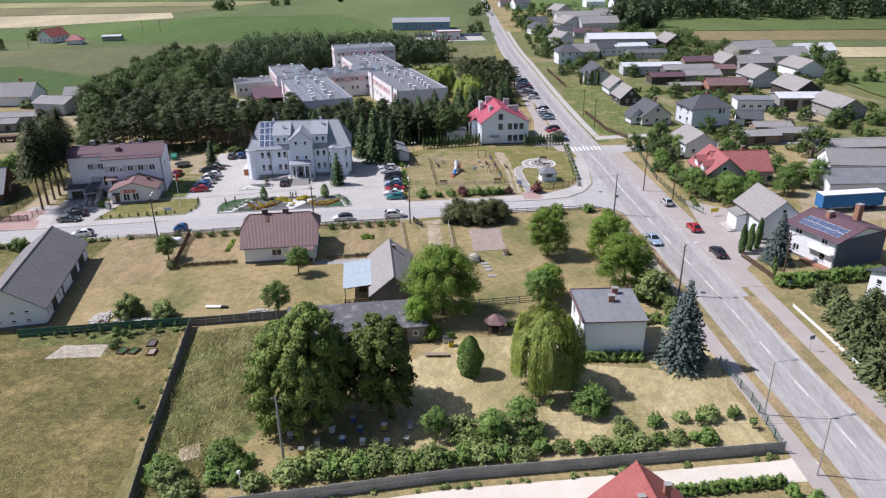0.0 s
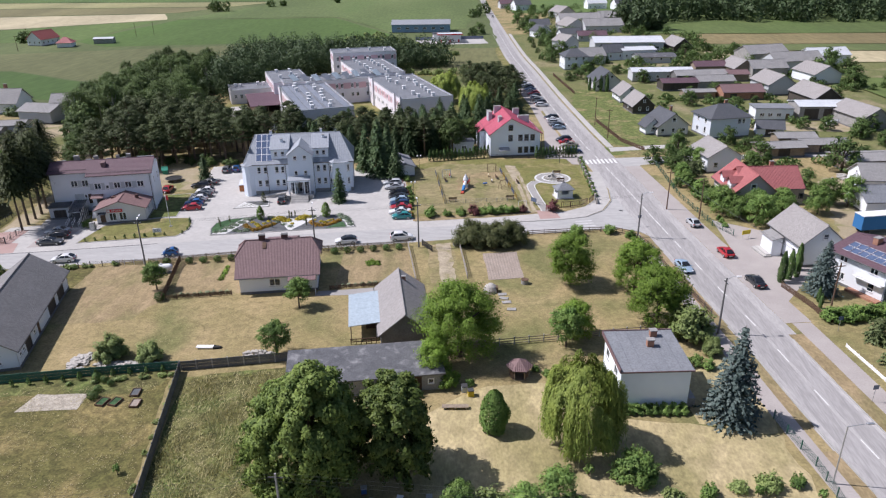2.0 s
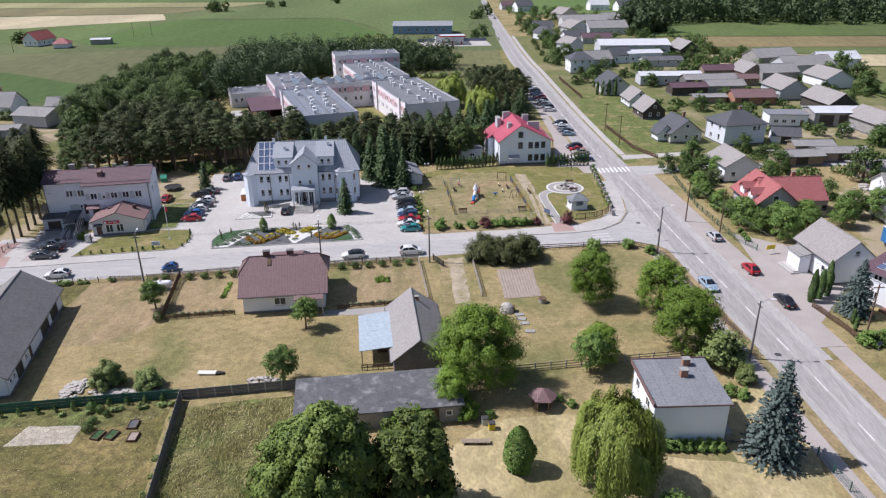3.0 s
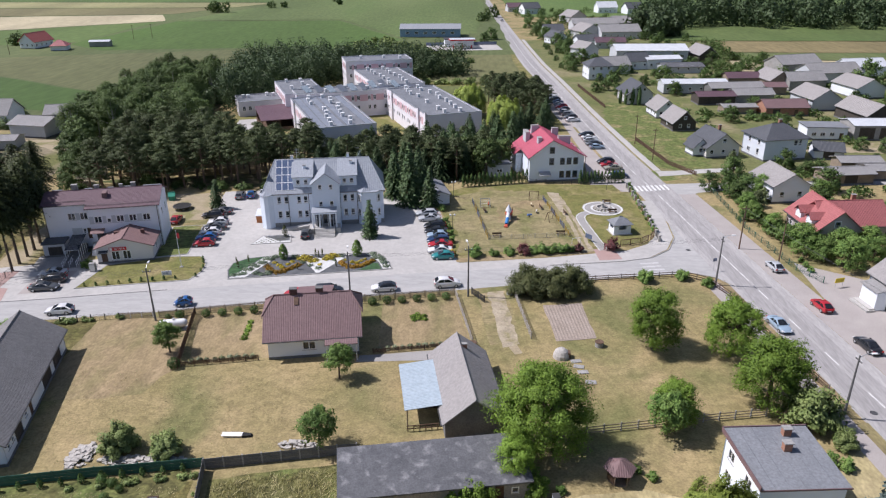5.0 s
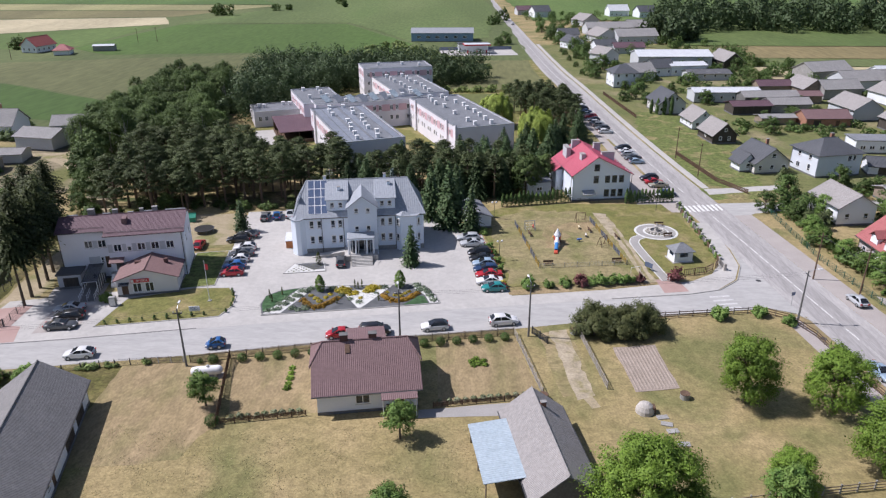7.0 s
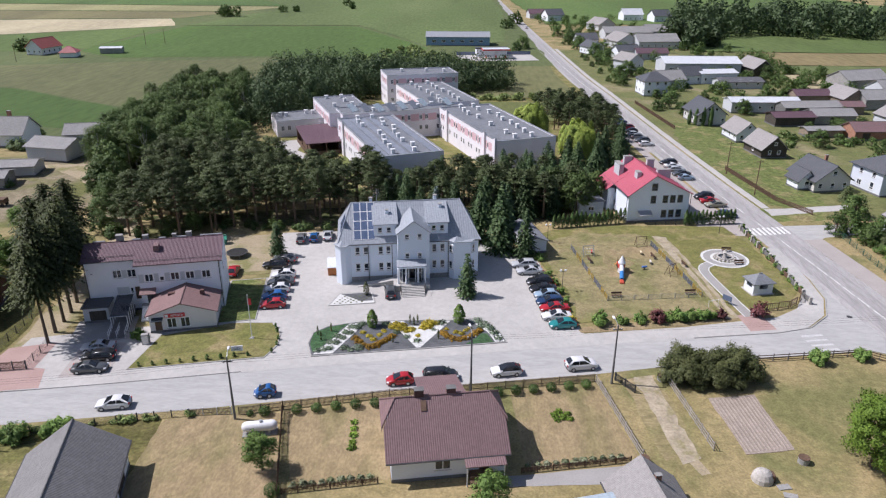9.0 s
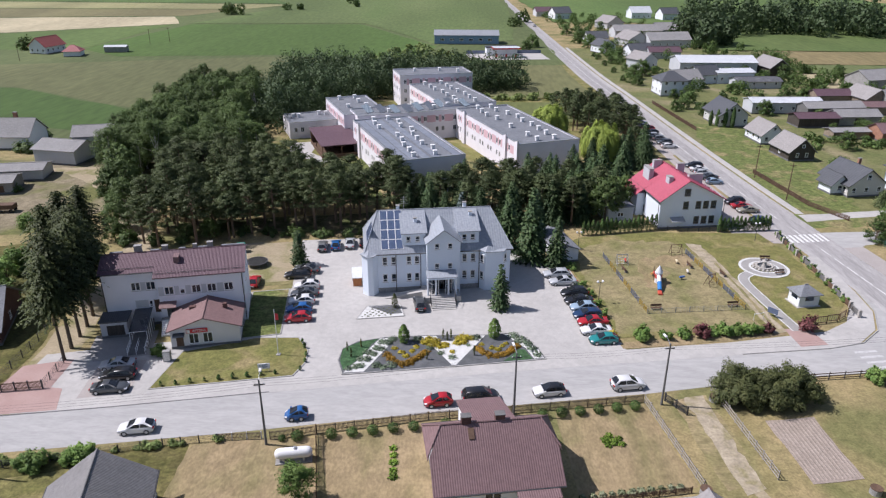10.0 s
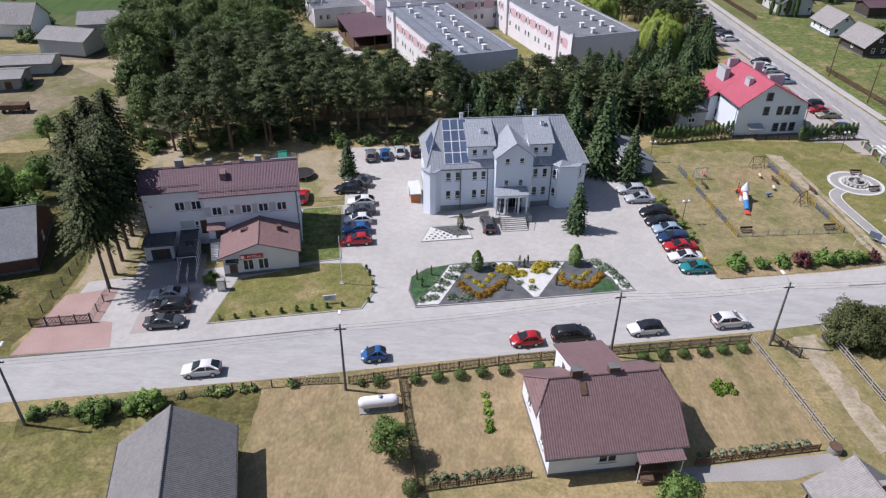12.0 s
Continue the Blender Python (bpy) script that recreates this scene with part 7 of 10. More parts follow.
def broadleaf(name, label, H, R, n, size, mat, seed, low=0.25, blobs=9, category="tree", bark="bark", squash=1.0, droop=0.15, top=1.0, skirt=0.0, tight=1.0):
    """A crown of many uneven branch ends on limbs, wider below or above by top."""
    r = np.random.default_rng(seed)
    env = envelope(r)
    m = blobs * 11
    d = r.normal(0, 1, (m, 3))
    d /= np.linalg.norm(d, axis=1)[:, None]
    d[:, 2] = np.where(d[:, 2] < -0.75, -d[:, 2], d[:, 2])
    q = env(d) * (0.42 + 0.58 * r.random(m) ** 0.45)
    mid, half = H * (0.5 + low / 2), H * (0.5 - low / 2)
    wide = (1 + (top - 1) * d[:, 2]) * np.where(d[:, 2] < 0, (1.02 - d[:, 2] ** 2) ** (-0.5 * skirt), 1)
    C = np.stack([R * q * d[:, 0] * wide, R * q * d[:, 1] * wide, mid + half * q * d[:, 2]], 1)
    A = d * np.array([1, 1, 0.5])
    A[:, 2] -= droop
    rad = R * r.uniform(0.13, 0.28, m) * (9 / blobs) ** 0.3 * tight
    p, nn = sprays(C, A, rad, 0.72 * squash, n, r)
    floor = max(H * low * 0.4, 0.3)
    p[:, 2] = np.where(p[:, 2] < floor, floor + r.random(n) * 1.2, p[:, 2])
    g = limbs(Geo(), H, max(0.07, R * 0.07), [tuple(c) for c in C[:9]], r)
    out = p - np.array([0, 0, mid])
    out /= np.linalg.norm(out, axis=1)[:, None]
    return make_tree(name, label, category, g, leaves(p, nn * 0.85 + out * 0.45 + np.array([0, 0, 0.2]), size, r, "crown", M[mat], hang=droop * 2), bark)


def conifer(name, label, H, R, mat, seed, layers=22, per=13, size=0.3, droop=0.25, low=0.04, category="tree", power=0.85, ragged=0.0):
    """Tiers of drooping branches that carry needle sprays."""
    r = np.random.default_rng(seed)
    P, N = [], []
    for i in range(layers):
        u = i / layers
        z = H * (low + (0.97 - low) * u)
        rad = R * (1 - u) ** power * r.uniform(0.82, 1.08) + 0.12
        k = max(4, int(per * (0.4 + 0.7 * (1 - u))))
        for j in range(k):
            a = 2 * math.pi * (j + r.uniform(-0.3, 0.3)) / k + i * 1.1
            L = rad * r.uniform(0.75 - 0.5 * ragged, 1.12 + 0.3 * ragged)
            m = max(3, int(L / (size * 0.62)))
            for s in range(m):
                q = (s + 0.7) / m
                w = r.normal(0, size * 0.34 * (0.5 + (1 - abs(2 * q - 1))))
                P.append((math.cos(a) * L * q - math.sin(a) * w, math.sin(a) * L * q + math.cos(a) * w, z - droop * L * q * q + 0.08 * L * q))
                N.append((math.cos(a) * 0.5, math.sin(a) * 0.5, 0.9))
    g = Geo().tube((0, 0, -0.1), (0, 0, H * 0.98), max(0.1, R * 0.07), 0.02, 8)
    return make_tree(name, label, category, g, leaves(np.array(P), np.array(N), size, r, "crown", M[mat]))


def pine(name, label, H, R, seed, n=1500, low=0.5, mat="leaf_pine", size=0.36):
    """A bare trunk that carries flat, open plates of needles."""
    r = np.random.default_rng(seed)
    m = 80
    u = r.random(m) ** 0.8
    a = np.arange(m) * 2.4 + r.uniform(-0.5, 0.5, m)
    q = R * np.sin(np.pi * (0.22 + 0.72 * u)) * r.uniform(0.25, 1.05, m)
    C = np.stack([q * np.cos(a), q * np.sin(a), H * (low + (0.97 - low) * u) - 0.06 * q], 1)
    A = np.stack([np.cos(a), np.sin(a), 0.15 + 0 * a], 1)
    rad = R * r.uniform(0.13, 0.26, m)
    p, d = sprays(C, A, rad, 0.36, n, r)
    g = Geo().tube((0, 0, -0.1), (0.1, 0, H * 0.6), R * 0.085, R * 0.06, 8).tube((0.1, 0, H * 0.6), (0, 0, H * 0.93), R * 0.06, 0.03, 7)
    for c in C[:14]:
        g.tube((0.05, 0, c[2] - 0.5), tuple(c), R * 0.03, 0.02, 5)
    return make_tree(name, label, "tree", g, leaves(p, d + np.array([0, 0, 0.5]), size, r, "crown", M[mat], slim=0.5), "bark_pine")


def shrub(name, label, R, H, n, size, mat, seed, category="shrub", blobs=5):
    """Stems and a loose, uneven mass of leafy shoots."""
    r = np.random.default_rng(seed)
    env = envelope(r)
    m = blobs * 9
    d = r.normal(0, 1, (m, 3))
    d[:, 2] = np.abs(d[:, 2]) * 0.9
    d /= np.linalg.norm(d, axis=1)[:, None]
    q = env(d) * (0.3 + 0.7 * r.random(m) ** 0.5)
    C = np.stack([R * 0.92 * q * d[:, 0], R * 0.92 * q * d[:, 1], H * (0.16 + 0.74 * q * d[:, 2])], 1)
    A = d * np.array([0.7, 0.7, 0.9]) * min(1.0, H / R)
    rad = R * r.uniform(0.14, 0.3, m) * (5 / blobs) ** 0.35
    p, dd = sprays(C, A, rad, min(0.9, 0.8 * H / R), n, r)
    p[:, 2] = np.maximum(np.abs(p[:, 2]), 0.03)
    g = Geo()
    for c in C[:9]:
        g.tube((c[0] * 0.3, c[1] * 0.3, 0), tuple(c), R * 0.035 + 0.01, R * 0.015 + 0.005, 5)
    out = p - np.array([0, 0, H * 0.2])
    out /= np.linalg.norm(out, axis=1)[:, None]
    t = thing(name, label, category)
    part("branchwork", g, M["bark"], t)
    part("foliage", leaves(p, dd * 0.5 + out * 0.5 + np.array([0, 0, 0.35]), size, r, "foliage", M[mat]), None, t)
    return t


def column(name, label, R, H, n, size, mat, seed, category="shrub"):
    """A clipped or naturally narrow upright evergreen."""
    r = np.random.default_rng(seed)
    u = r.random(n) ** 0.8
    a = r.uniform(0, 2 * math.pi, n)
    rad = R * np.sin(np.pi * (0.18 + 0.8 * u)) ** 0.7 * (0.75 + 0.3 * r.random(n)) * (1 + 0.12 * np.sin(3 * a + 9 * u))
    p = np.stack([rad * np.cos(a), rad * np.sin(a), 0.05 + u * H], 1)
    d = np.stack([np.cos(a), np.sin(a), 0.5 + 0 * a], 1)
    t = thing(name, label, category)
    part("stem", Geo().tube((0, 0, 0), (0, 0, H * 0.9), R * 0.12, 0.01, 6), M["bark"], t)
    part("foliage", leaves(p, d, size, r, "foliage", M[mat]), None, t)
    return t


def place(t, spots, group="", scale=(0.85, 1.15), seed=1, first=True):
    """Set the built plant at the first spot and copies of it at the rest. spots: (x, y[, scale])."""
    r = random.Random(seed)
    for i, s in enumerate(spots):
        k = s[2] if len(s) > 2 else r.uniform(*scale)
        m = pose(s[0], s[1], 0, 0, 0, r.uniform(0, 360)) @ Matrix.Diagonal((k, k, k * r.uniform(0.93, 1.07), 1))
        if i == 0 and first:
            t.matrix_world = m
            if group:
                tagged(t, group=group)
        else:
            c = t.copy()
            scene.collection.objects.link(c)
            for o in t.children:
                oc = o.copy()
                scene.collection.objects.link(oc)
                oc.parent = c
            c.matrix_world = m
    return t


# the two big limes
big = broadleaf("lime_tree", "huge dark green lime tree with dense spreading crown", 15.0, 6.2, 62000, 0.195, "leaf_lime", 11, low=-0.14, blobs=26, squash=1.1, droop=0.7, skirt=0.8, tight=0.78)
place(big, [(12.0, -66.0, 1.0)])
big2 = broadleaf("lime_tree", "broad dark green lime tree beside the bee hives", 12.4, 4.5, 34000, 0.195, "leaf_lime", 12, low=-0.14, blobs=20, squash=1.1, droop=0.7, skirt=0.8, tight=0.78)
place(big2, [(19.9, -63.6, 1.0)])
walnut = broadleaf("walnut_tree", "round bright green walnut tree", 10.8, 5.3, 52000, 0.115, "leaf_walnut", 21, low=-0.02, blobs=24, skirt=0.7)
place(walnut, [(25.7, -40.0, 1.0)])
roundtree = broadleaf("walnut_tree", "round bright green tree on scorched lawn", 9.0, 3.9, 27000, 0.115, "leaf_walnut", 22, low=-0.02, blobs=18, skirt=0.6)
place(roundtree, [(42.8, -17.8, 1.0), (53.0, -18.8, 1.0), (53.9, -30.4, 1.1), (22.6, -45.2, 0.62), (41.6, -34.6, 0.72)], "lawn trees")
fruit = broadleaf("fruit_tree", "small dark green fruit tree", 5.2, 2.1, 6500, 0.115, "leaf_fruit", 31, low=0.18, blobs=10)
place(fruit, [(0.5, -27.1, 0.95), (0.9, -40.8, 1.1), (-24.3, -21.9, 0.95), (40.2, -37.0, 1.15), (36.2, -66.6, 0.9), (33.0, -68.9, 0.85), (26.7, -68.2, 0.8), (-84, 24, 1.0), (-87.5, 21, 1.2), (-90, 26, 1.1), (-86, 29, 0.9), (-93, 23, 1.25), (-96, 29, 1.2), (-100, 33, 1.1), (-93, 45, 1.0)], "garden fruit trees")
shr_big = shrub("shrub", "large grey-green shrub among rubble", 2.3, 4.2, 6500, 0.15, "leaf_bush", 41)
place(shr_big, [(-21.5, -42.4, 1.0), (-15.5, -42.8, 0.88), (57.6, -34.6, 1.5), (59.8, -38.2, 0.7), (0.0, -77.2, 0.8)], "garden shrubs")
darkb = shrub("shrub", "broad dense dark evergreen shrub", 4.0, 5.2, 18000, 0.125, "leaf_dark", 42, blobs=11)
place(darkb, [(26.4, -1.6, 0.98), (30.0, -1.5, 1.02), (33.4, -1.0, 1.05)], "street corner shrubs")
place(shrub("shrub", "round green garden shrub", 1.6, 2.6, 3200, 0.14, "leaf_fruit", 43), [(46.4, 3.5, 1.0), (27.2, -46.8, 0.45), (37.0, -44.2, 0.45), (35.6, -43.2, 0.4), (52.8, 4.6, 0.9), (56.2, 1.9, 0.8), (-49.4, -16.8, 1.05), (-51.0, -17.2, 0.8), (-54.0, -18.2, 1.1), (-55.6, -18.4, 0.8), (-60.3, -18.8, 0.6), (-50.3, 4.7, 0.8)], "garden shrubs")
place(column("upright_shrub", "tall dense dark oval garden shrub", 1.5, 4.7, 9000, 0.11, "leaf_fruit", 47), [(30.2, -55.6, 1.1)])
orch = shrub("bush", "sprawling grey-green currant bush", 1.6, 1.9, 2300, 0.13, "leaf_bush", 44, category="bush", blobs=8)
orch2 = shrub("bush", "leggy light green orchard bush", 1.2, 2.1, 1700, 0.13, "leaf_fruit", 46, category="bush", blobs=6)
r0 = random.Random(5)
place(shrub("shrub", "dense round dark green garden shrub", 2.5, 4.0, 7500, 0.14, "leaf_fruit", 48, blobs=9), [(44.7, -63.0, 1.0), (44.2, -47.6, 0.6), (4.8, -74.2, 0.95), (-1.0, -76.4, 0.8), (6.6, -76.0, 0.7)])
row = [(47.9, -66.2, 0.95), (51.6, -65.0, 0.95), (57.8, -63.7, 0.95), (61.0, -63.0, 0.85), (54.7, -64.0, 0.7)]
row += [(29.8 + 2.15 * i, -72.5 + 0.38 * i + r0.uniform(-0.4, 0.8), r0.uniform(0.75, 1.2)) for i in range(13)] + [(30.0, -68.2, 1.4), (33.4, -67.8, 1.4), (35.6, -68.2, 1.35), (37.9, -67.6, 1.2), (47.4, -68.8, 1.1), (56.8, -67.8, 1.1)]
row += [(12.0 + 1.45 * i, -75.2 + 0.26 * i + r0.uniform(-0.5, 0.5), r0.uniform(1.0, 1.4)) for i in range(12)]
row += [(33.8, -69.8, 1.3), (36.6, -68.6, 1.25), (30.6, -69.6, 1.0), (-1.6, -75.5, 1.1), (1.8, -79, 1.2), (4.4, -76.4, 1.2), (8.6, -77, 1.0), (7.0, -73.6, 0.9)]
place(orch, row[::2], "orchard bushes", seed=9)
place(orch2, row[1::2], "orchard bushes", seed=10)
small = broadleaf("sapling", "thin young fruit sapling", 1.7, 0.6, 220, 0.15, "leaf_fruit", 45, low=0.3, blobs=5, category="sapling")
place(small, [(40.0, -62.6, 0.9), (42.6, -63.0, 0.8), (56.4, -64.8, 0.8), (62.4, -65.2, 0.8), (38.0, -62.0, 0.6), (-9.6, -64.5, 0.7)], "saplings")

# weeping willow
r = np.random.default_rng(51)
P, N = [], []
for i in range(38):
    ta, qc = i * 2.4 + r.uniform(-0.2, 0.2), 3.25 * math.sqrt((i + 0.5) / 38) * r.uniform(0.92, 1.1)
    zt = 7.6 - 1.9 * (qc / 3.3) ** 2 + r.normal(0, 0.5)
    low = r.uniform(0.2, 2.6) if qc > 2.2 else zt - r.uniform(1.6, 3.0)
    for k in range(54):
        o = r.normal(0, 0.31, 2)
        x0, y0 = math.cos(ta) * qc + o[0], math.sin(ta) * qc + o[1]
        z0 = zt - 0.8 * (o[0] ** 2 + o[1] ** 2) / 0.36
        d = math.hypot(x0, y0) + 1e-6
        end = low + abs(r.normal(0, 0.5))
        for s in range(max(2, int((z0 - end) / 0.14))):
            w = 0.14 * s
            f = 1 + (0.45 * (1 - math.exp(-1.1 * w))) / max(d, 1.0)
            P.append((x0 * f + r.normal(0, 0.08), y0 * f + r.normal(0, 0.08), z0 - w))
            N.append((x0 / d, y0 / d, 0.3 + 1.3 * math.exp(-1.3 * w)))
for i in range(1500):
    a, q = r.uniform(0, 6.283), 3.0 * math.sqrt(r.random())
    P.append((math.cos(a) * q, math.sin(a) * q, 7.3 - 1.9 * (q / 3.3) ** 2 + r.normal(0, 0.16)))
    N.append((math.cos(a) * 0.8, math.sin(a) * 0.8, 0.9))
wm = leaves(np.array(P), np.array(N), 0.16, r, "crown", M["leaf_willow"], hang=4.0, slim=0.3, wild=0.45)
g = limbs(Geo(), 7.4, 0.32, [(1.8 * math.cos(a), 1.8 * math.sin(a), 6.4) for a in (0, 1.3, 2.6, 3.9, 5.1)], r)
make_tree("weeping_willow", "yellow-green weeping willow with hanging strands", "tree", g, wm).matrix_world = pose(39.6, -57.8, 0) @ Matrix.Diagonal((1.18, 1.18, 1.38, 1))
wil = thing("willow_tree", "pale yellow-green willow behind the spruces", "tree")
part("trunk", limbs(Geo(), 7.4, 0.32, [(1.8 * math.cos(a), 1.8 * math.sin(a), 6.0) for a in (0.4, 1.9, 3.3, 4.6)], r), M["bark"], wil)
part("crown", wm, None, wil)
place(wil, [(25.4, 101.0, 1.35), (14.6, 126.5, 1.35)], "far willows")

# blue spruces
blue = conifer("blue_spruce", "tall blue spruce on the lawn", 12.2, 3.7, "leaf_blue", 61, layers=30, per=20, size=0.25, droop=0.12)
place(broadleaf("garden_tree", "bright green round tree beside the sand track", 9.0, 4.0, 6000, 0.2, "leaf_birch", 93, low=-0.05, blobs=13, skirt=0.7), [(-78, 50, 0.8), (-80, 58, 1.0), (-84, 66, 1.1), (-76, 44.5, 0.55), (-58, 46.5, 0.5), (-62, 45, 0.45)], "track side trees", seed=17)
place(blue, [(57.5, -52.3, 1.0), (81.5, -19.5, 0.8)], "blue spruces")
place(conifer("blue_spruce", "small bluish spruce behind the office building", 8.5, 2.3, "leaf_blue", 62, size=0.3), [(-9.5, 52.5, 1.0), (103.5, 92.5, 0.8)], "blue spruces")
# spruces by the office building
spruce = conifer("spruce", "dark green spruce with drooping tiers", 13.0, 3.4, "leaf_spruce", 63, layers=26, per=15, size=0.32)
place(spruce, [(3.4, 39.4, 1.08), (7.8, 37.4, 0.8), (-0.6, 44.5, 0.95), (4.6, 46, 0.9)], "office spruces")
cone = conifer("conical_spruce", "slim dense conical spruce before the office", 7.6, 1.9, "leaf_spruce", 64, layers=24, per=12, size=0.24, power=0.6)
place(cone, [(-2.6, 21.0, 1.0), (-37.9, 35.4, 0.95)], "conical spruces")
place(column("ball_tree", "small round clipped tree in the flower bed", 0.8, 2.7, 600, 0.17, "leaf_fruit", 65, category="tree"), [(-16.7, 9.9, 1.0), (-3.7, 12.0, 1.15)], "flower bed trees")

# woods
spr = [conifer("spruce", "dark spruce in the wood edge", 12.0 + 1.5 * i, 4.5 + 0.4 * i, "leaf_spruce", 70 + i, layers=27, per=17, size=0.26, power=0.8) for i in range(2)]
pns = [pine("pine", "tall pine with bare reddish trunk", 12.5 + 1.0 * i, 3.5 + 0.3 * i, 80 + i, 4600, 0.4, size=0.2) for i in range(3)]
brd = [broadleaf("woodland_tree", "slender green woodland tree", 15.0 + 1.2 * i, 4.0 + 0.5 * i, 6000, 0.2, "leaf_birch", 90 + i, low=0.02, blobs=13, squash=1.5, droop=0.5, bark="bark_birch", top=0.95, skirt=0.4, tight=0.9) for i in range(3)]
rw = random.Random(77)


def inside(x, y, poly):
    c = False
    for (x0, y0), (x1, y1) in zip(poly, poly[1:] + poly[:1]):
        if (y0 > y) != (y1 > y) and x < (x1 - x0) * (y - y0) / (y1 - y0) + x0:
            c = not c
    return c


def scatter(poly, gap, seed):
    """Spots in a polygon, on a jittered lattice."""
    r = random.Random(seed)
    xs, ys = [p[0] for p in poly], [p[1] for p in poly]
    out, j = [], 0
    y = min(ys)
    while y < max(ys):
        x = min(xs) + (gap / 2 if j % 2 else 0)
        while x < max(xs):
            q = (x + r.uniform(-0.38, 0.38) * gap, y + r.uniform(-0.38, 0.38) * gap)
            if inside(*q, poly):
                out.append(q)
            x += gap
        y += gap * 0.87
        j += 1
    return out


def wood(kinds, spots, group, lo=0.85, hi=1.2):
    buckets = {}
    for s in spots:
        buckets.setdefault(rw.randrange(len(kinds)), []).append((*s, rw.uniform(lo, hi)))
    for k, b in buckets.items():
        fresh = "used" not in kinds[k]
        place(kinds[k], b, group, seed=len(b), first=fresh)
        kinds[k]["used"] = 1


wood(pns, scatter([(-74, 45), (-68, 41), (-58, 42), (-48, 47), (-40, 51.5), (-24, 54), (-18, 62), (-24, 70), (-40, 74), (-58, 80), (-80, 82), (-74, 62)], 4.4, 1), "pine belt", 0.75, 0.92)
wood([spr[0], spr[1], pns[0]], scatter([(-22, 56), (-8, 53), (8, 55), (19, 60), (24, 78), (14, 82), (2, 78), (-12, 69), (-22, 66)], 4.0, 2), "spruce belt", 0.62, 0.9)
wood(brd, scatter([(-96, 80), (-62, 83), (-60, 92), (-68, 106), (-76, 118), (-78, 148), (-84, 178), (-106, 172), (-106, 118)], 4.6, 3), "woodland trees", 0.7, 0.88)
BACK_WOOD = scatter([(-84, 178), (-62, 158), (-44, 174), (-38, 190), (-8, 196), (14, 202), (8, 218), (-40, 224), (-84, 224)], 5.2, 4) + scatter([(-70, 122), (-60, 140), (-56, 160), (-66, 176), (-80, 172), (-78, 140)], 5.4, 5)
wood(pns, scatter([(29, 118), (39, 108), (43, 140), (36, 166), (20, 166), (19, 142), (26, 132)], 4.6, 6), "roadside pines", 0.55, 0.8)
wood([spr[0]], [(19, 76), (23, 84), (27, 80), (24, 72), (29, 90), (22, 94), (30, 98), (33, 104), (36, 98), (38, 108)], "spruces beside the villa", 0.75, 1.0)
tall = [conifer("tall_spruce", "tall ragged dark spruce beside the sand track", 17.0 + i, 3.8 + 0.3 * i, "leaf_track", 66 + i, layers=34, per=17, size=0.2, droop=0.35, low=0.46, power=0.4, ragged=0.5) for i in range(2)]
place(tall[0], [(-62.8, 2.8, 0.92), (-63.9, 9.0, 1.0), (-65.2, 15.2, 1.05), (-72.5, 24, 1.0), (-70.2, 20.5, 1.0)], "track spruces")
place(tall[1], [(-63.4, 5.8, 1.0), (-64.4, 12.0, 1.0), (-67.6, 18.6, 0.98), (-72.4, 29.5, 0.9), (-74.5, 22.5, 0.95)], "track spruces")
und = shrub("undergrowth", "loose green undergrowth below the pines", 1.9, 2.4, 700, 0.24, "leaf_birch", 67, category="shrub")
ru = random.Random(8)
place(und, [(-73 + 2.6 * i, 43.5 + 0.42 * i + ru.uniform(-1.5, 4), ru.uniform(0.6, 1.2)) for i in range(0, 26, 2)] + [(-44 + 3 * i, 48.4 + 0.3 * i, 0.55) for i in range(6)] + [(-84, 30, 1.3), (-88, 34, 1.4), (-80, 27, 1.1), (-91, 28, 1.5), (-86, 24, 1.2), (-80, 40, 1.0), (-82, 20, 1.5), (-90, 22, 1.7), (-94, 26, 1.6), (-75.5, 0, 0.9), (-74, -5, 0.7), (-72.5, -10, 0.6), (-79, -4, 1.2), (-131, 104.4, 1.5), (-133.4, 117, 1.6), (-128.6, 103.6, 1.2), (-112.6, 71.4, 0.9)], "undergrowth")
place(broadleaf("woodland_tree", "broad bright green tree at the wood edge", 12, 4.6, 3400, 0.34, "leaf_birch", 95, low=0.06, blobs=12, skirt=0.6), [(-92, 88, 0.85), (-97, 100, 0.75), (-88, 74, 0.9), (-98, 112, 0.75), (-86, 64, 0.7), (-101, 126, 0.75), (-103, 140, 0.8), (-107, 158, 0.85), (-100, 168, 0.9), (-92, 172, 0.9), (-58, 155, 0.6), (15, 66, 0.75), (20, 60, 0.8), (24, 66, 0.7)], "wood edge trees")
# gardens east of the road
rg2 = random.Random(91)
spots = []
for x, y in scatter([(74, 14), (98, 14), (104, 44), (80, 44), (76, 60), (112, 62), (150, 66), (150, 90), (112, 92), (84, 94), (90, 124), (128, 122), (150, 126), (176, 140), (176, 176), (130, 172), (92, 160), (88, 180), (150, 176), (190, 200), (140, 240), (80, 240), (64, 206), (60, 240), (70, 290), (120, 300), (50, 300), (56, 200), (66, 176), (60, 150)], 11.5, 21):
    spots.append((x, y, rg2.uniform(0.3, 0.75)))
east = broadleaf("garden_tree", "leafy garden tree between village houses", 7.2, 3.3, 2300, 0.25, "leaf_garden", 96, low=-0.2, blobs=7, skirt=0.9)
fine = broadleaf("garden_tree", "dense leafy garden tree behind the street fence", 7.6, 3.4, 7000, 0.17, "leaf_fruit", 94, low=-0.1, blobs=13, skirt=0.8)
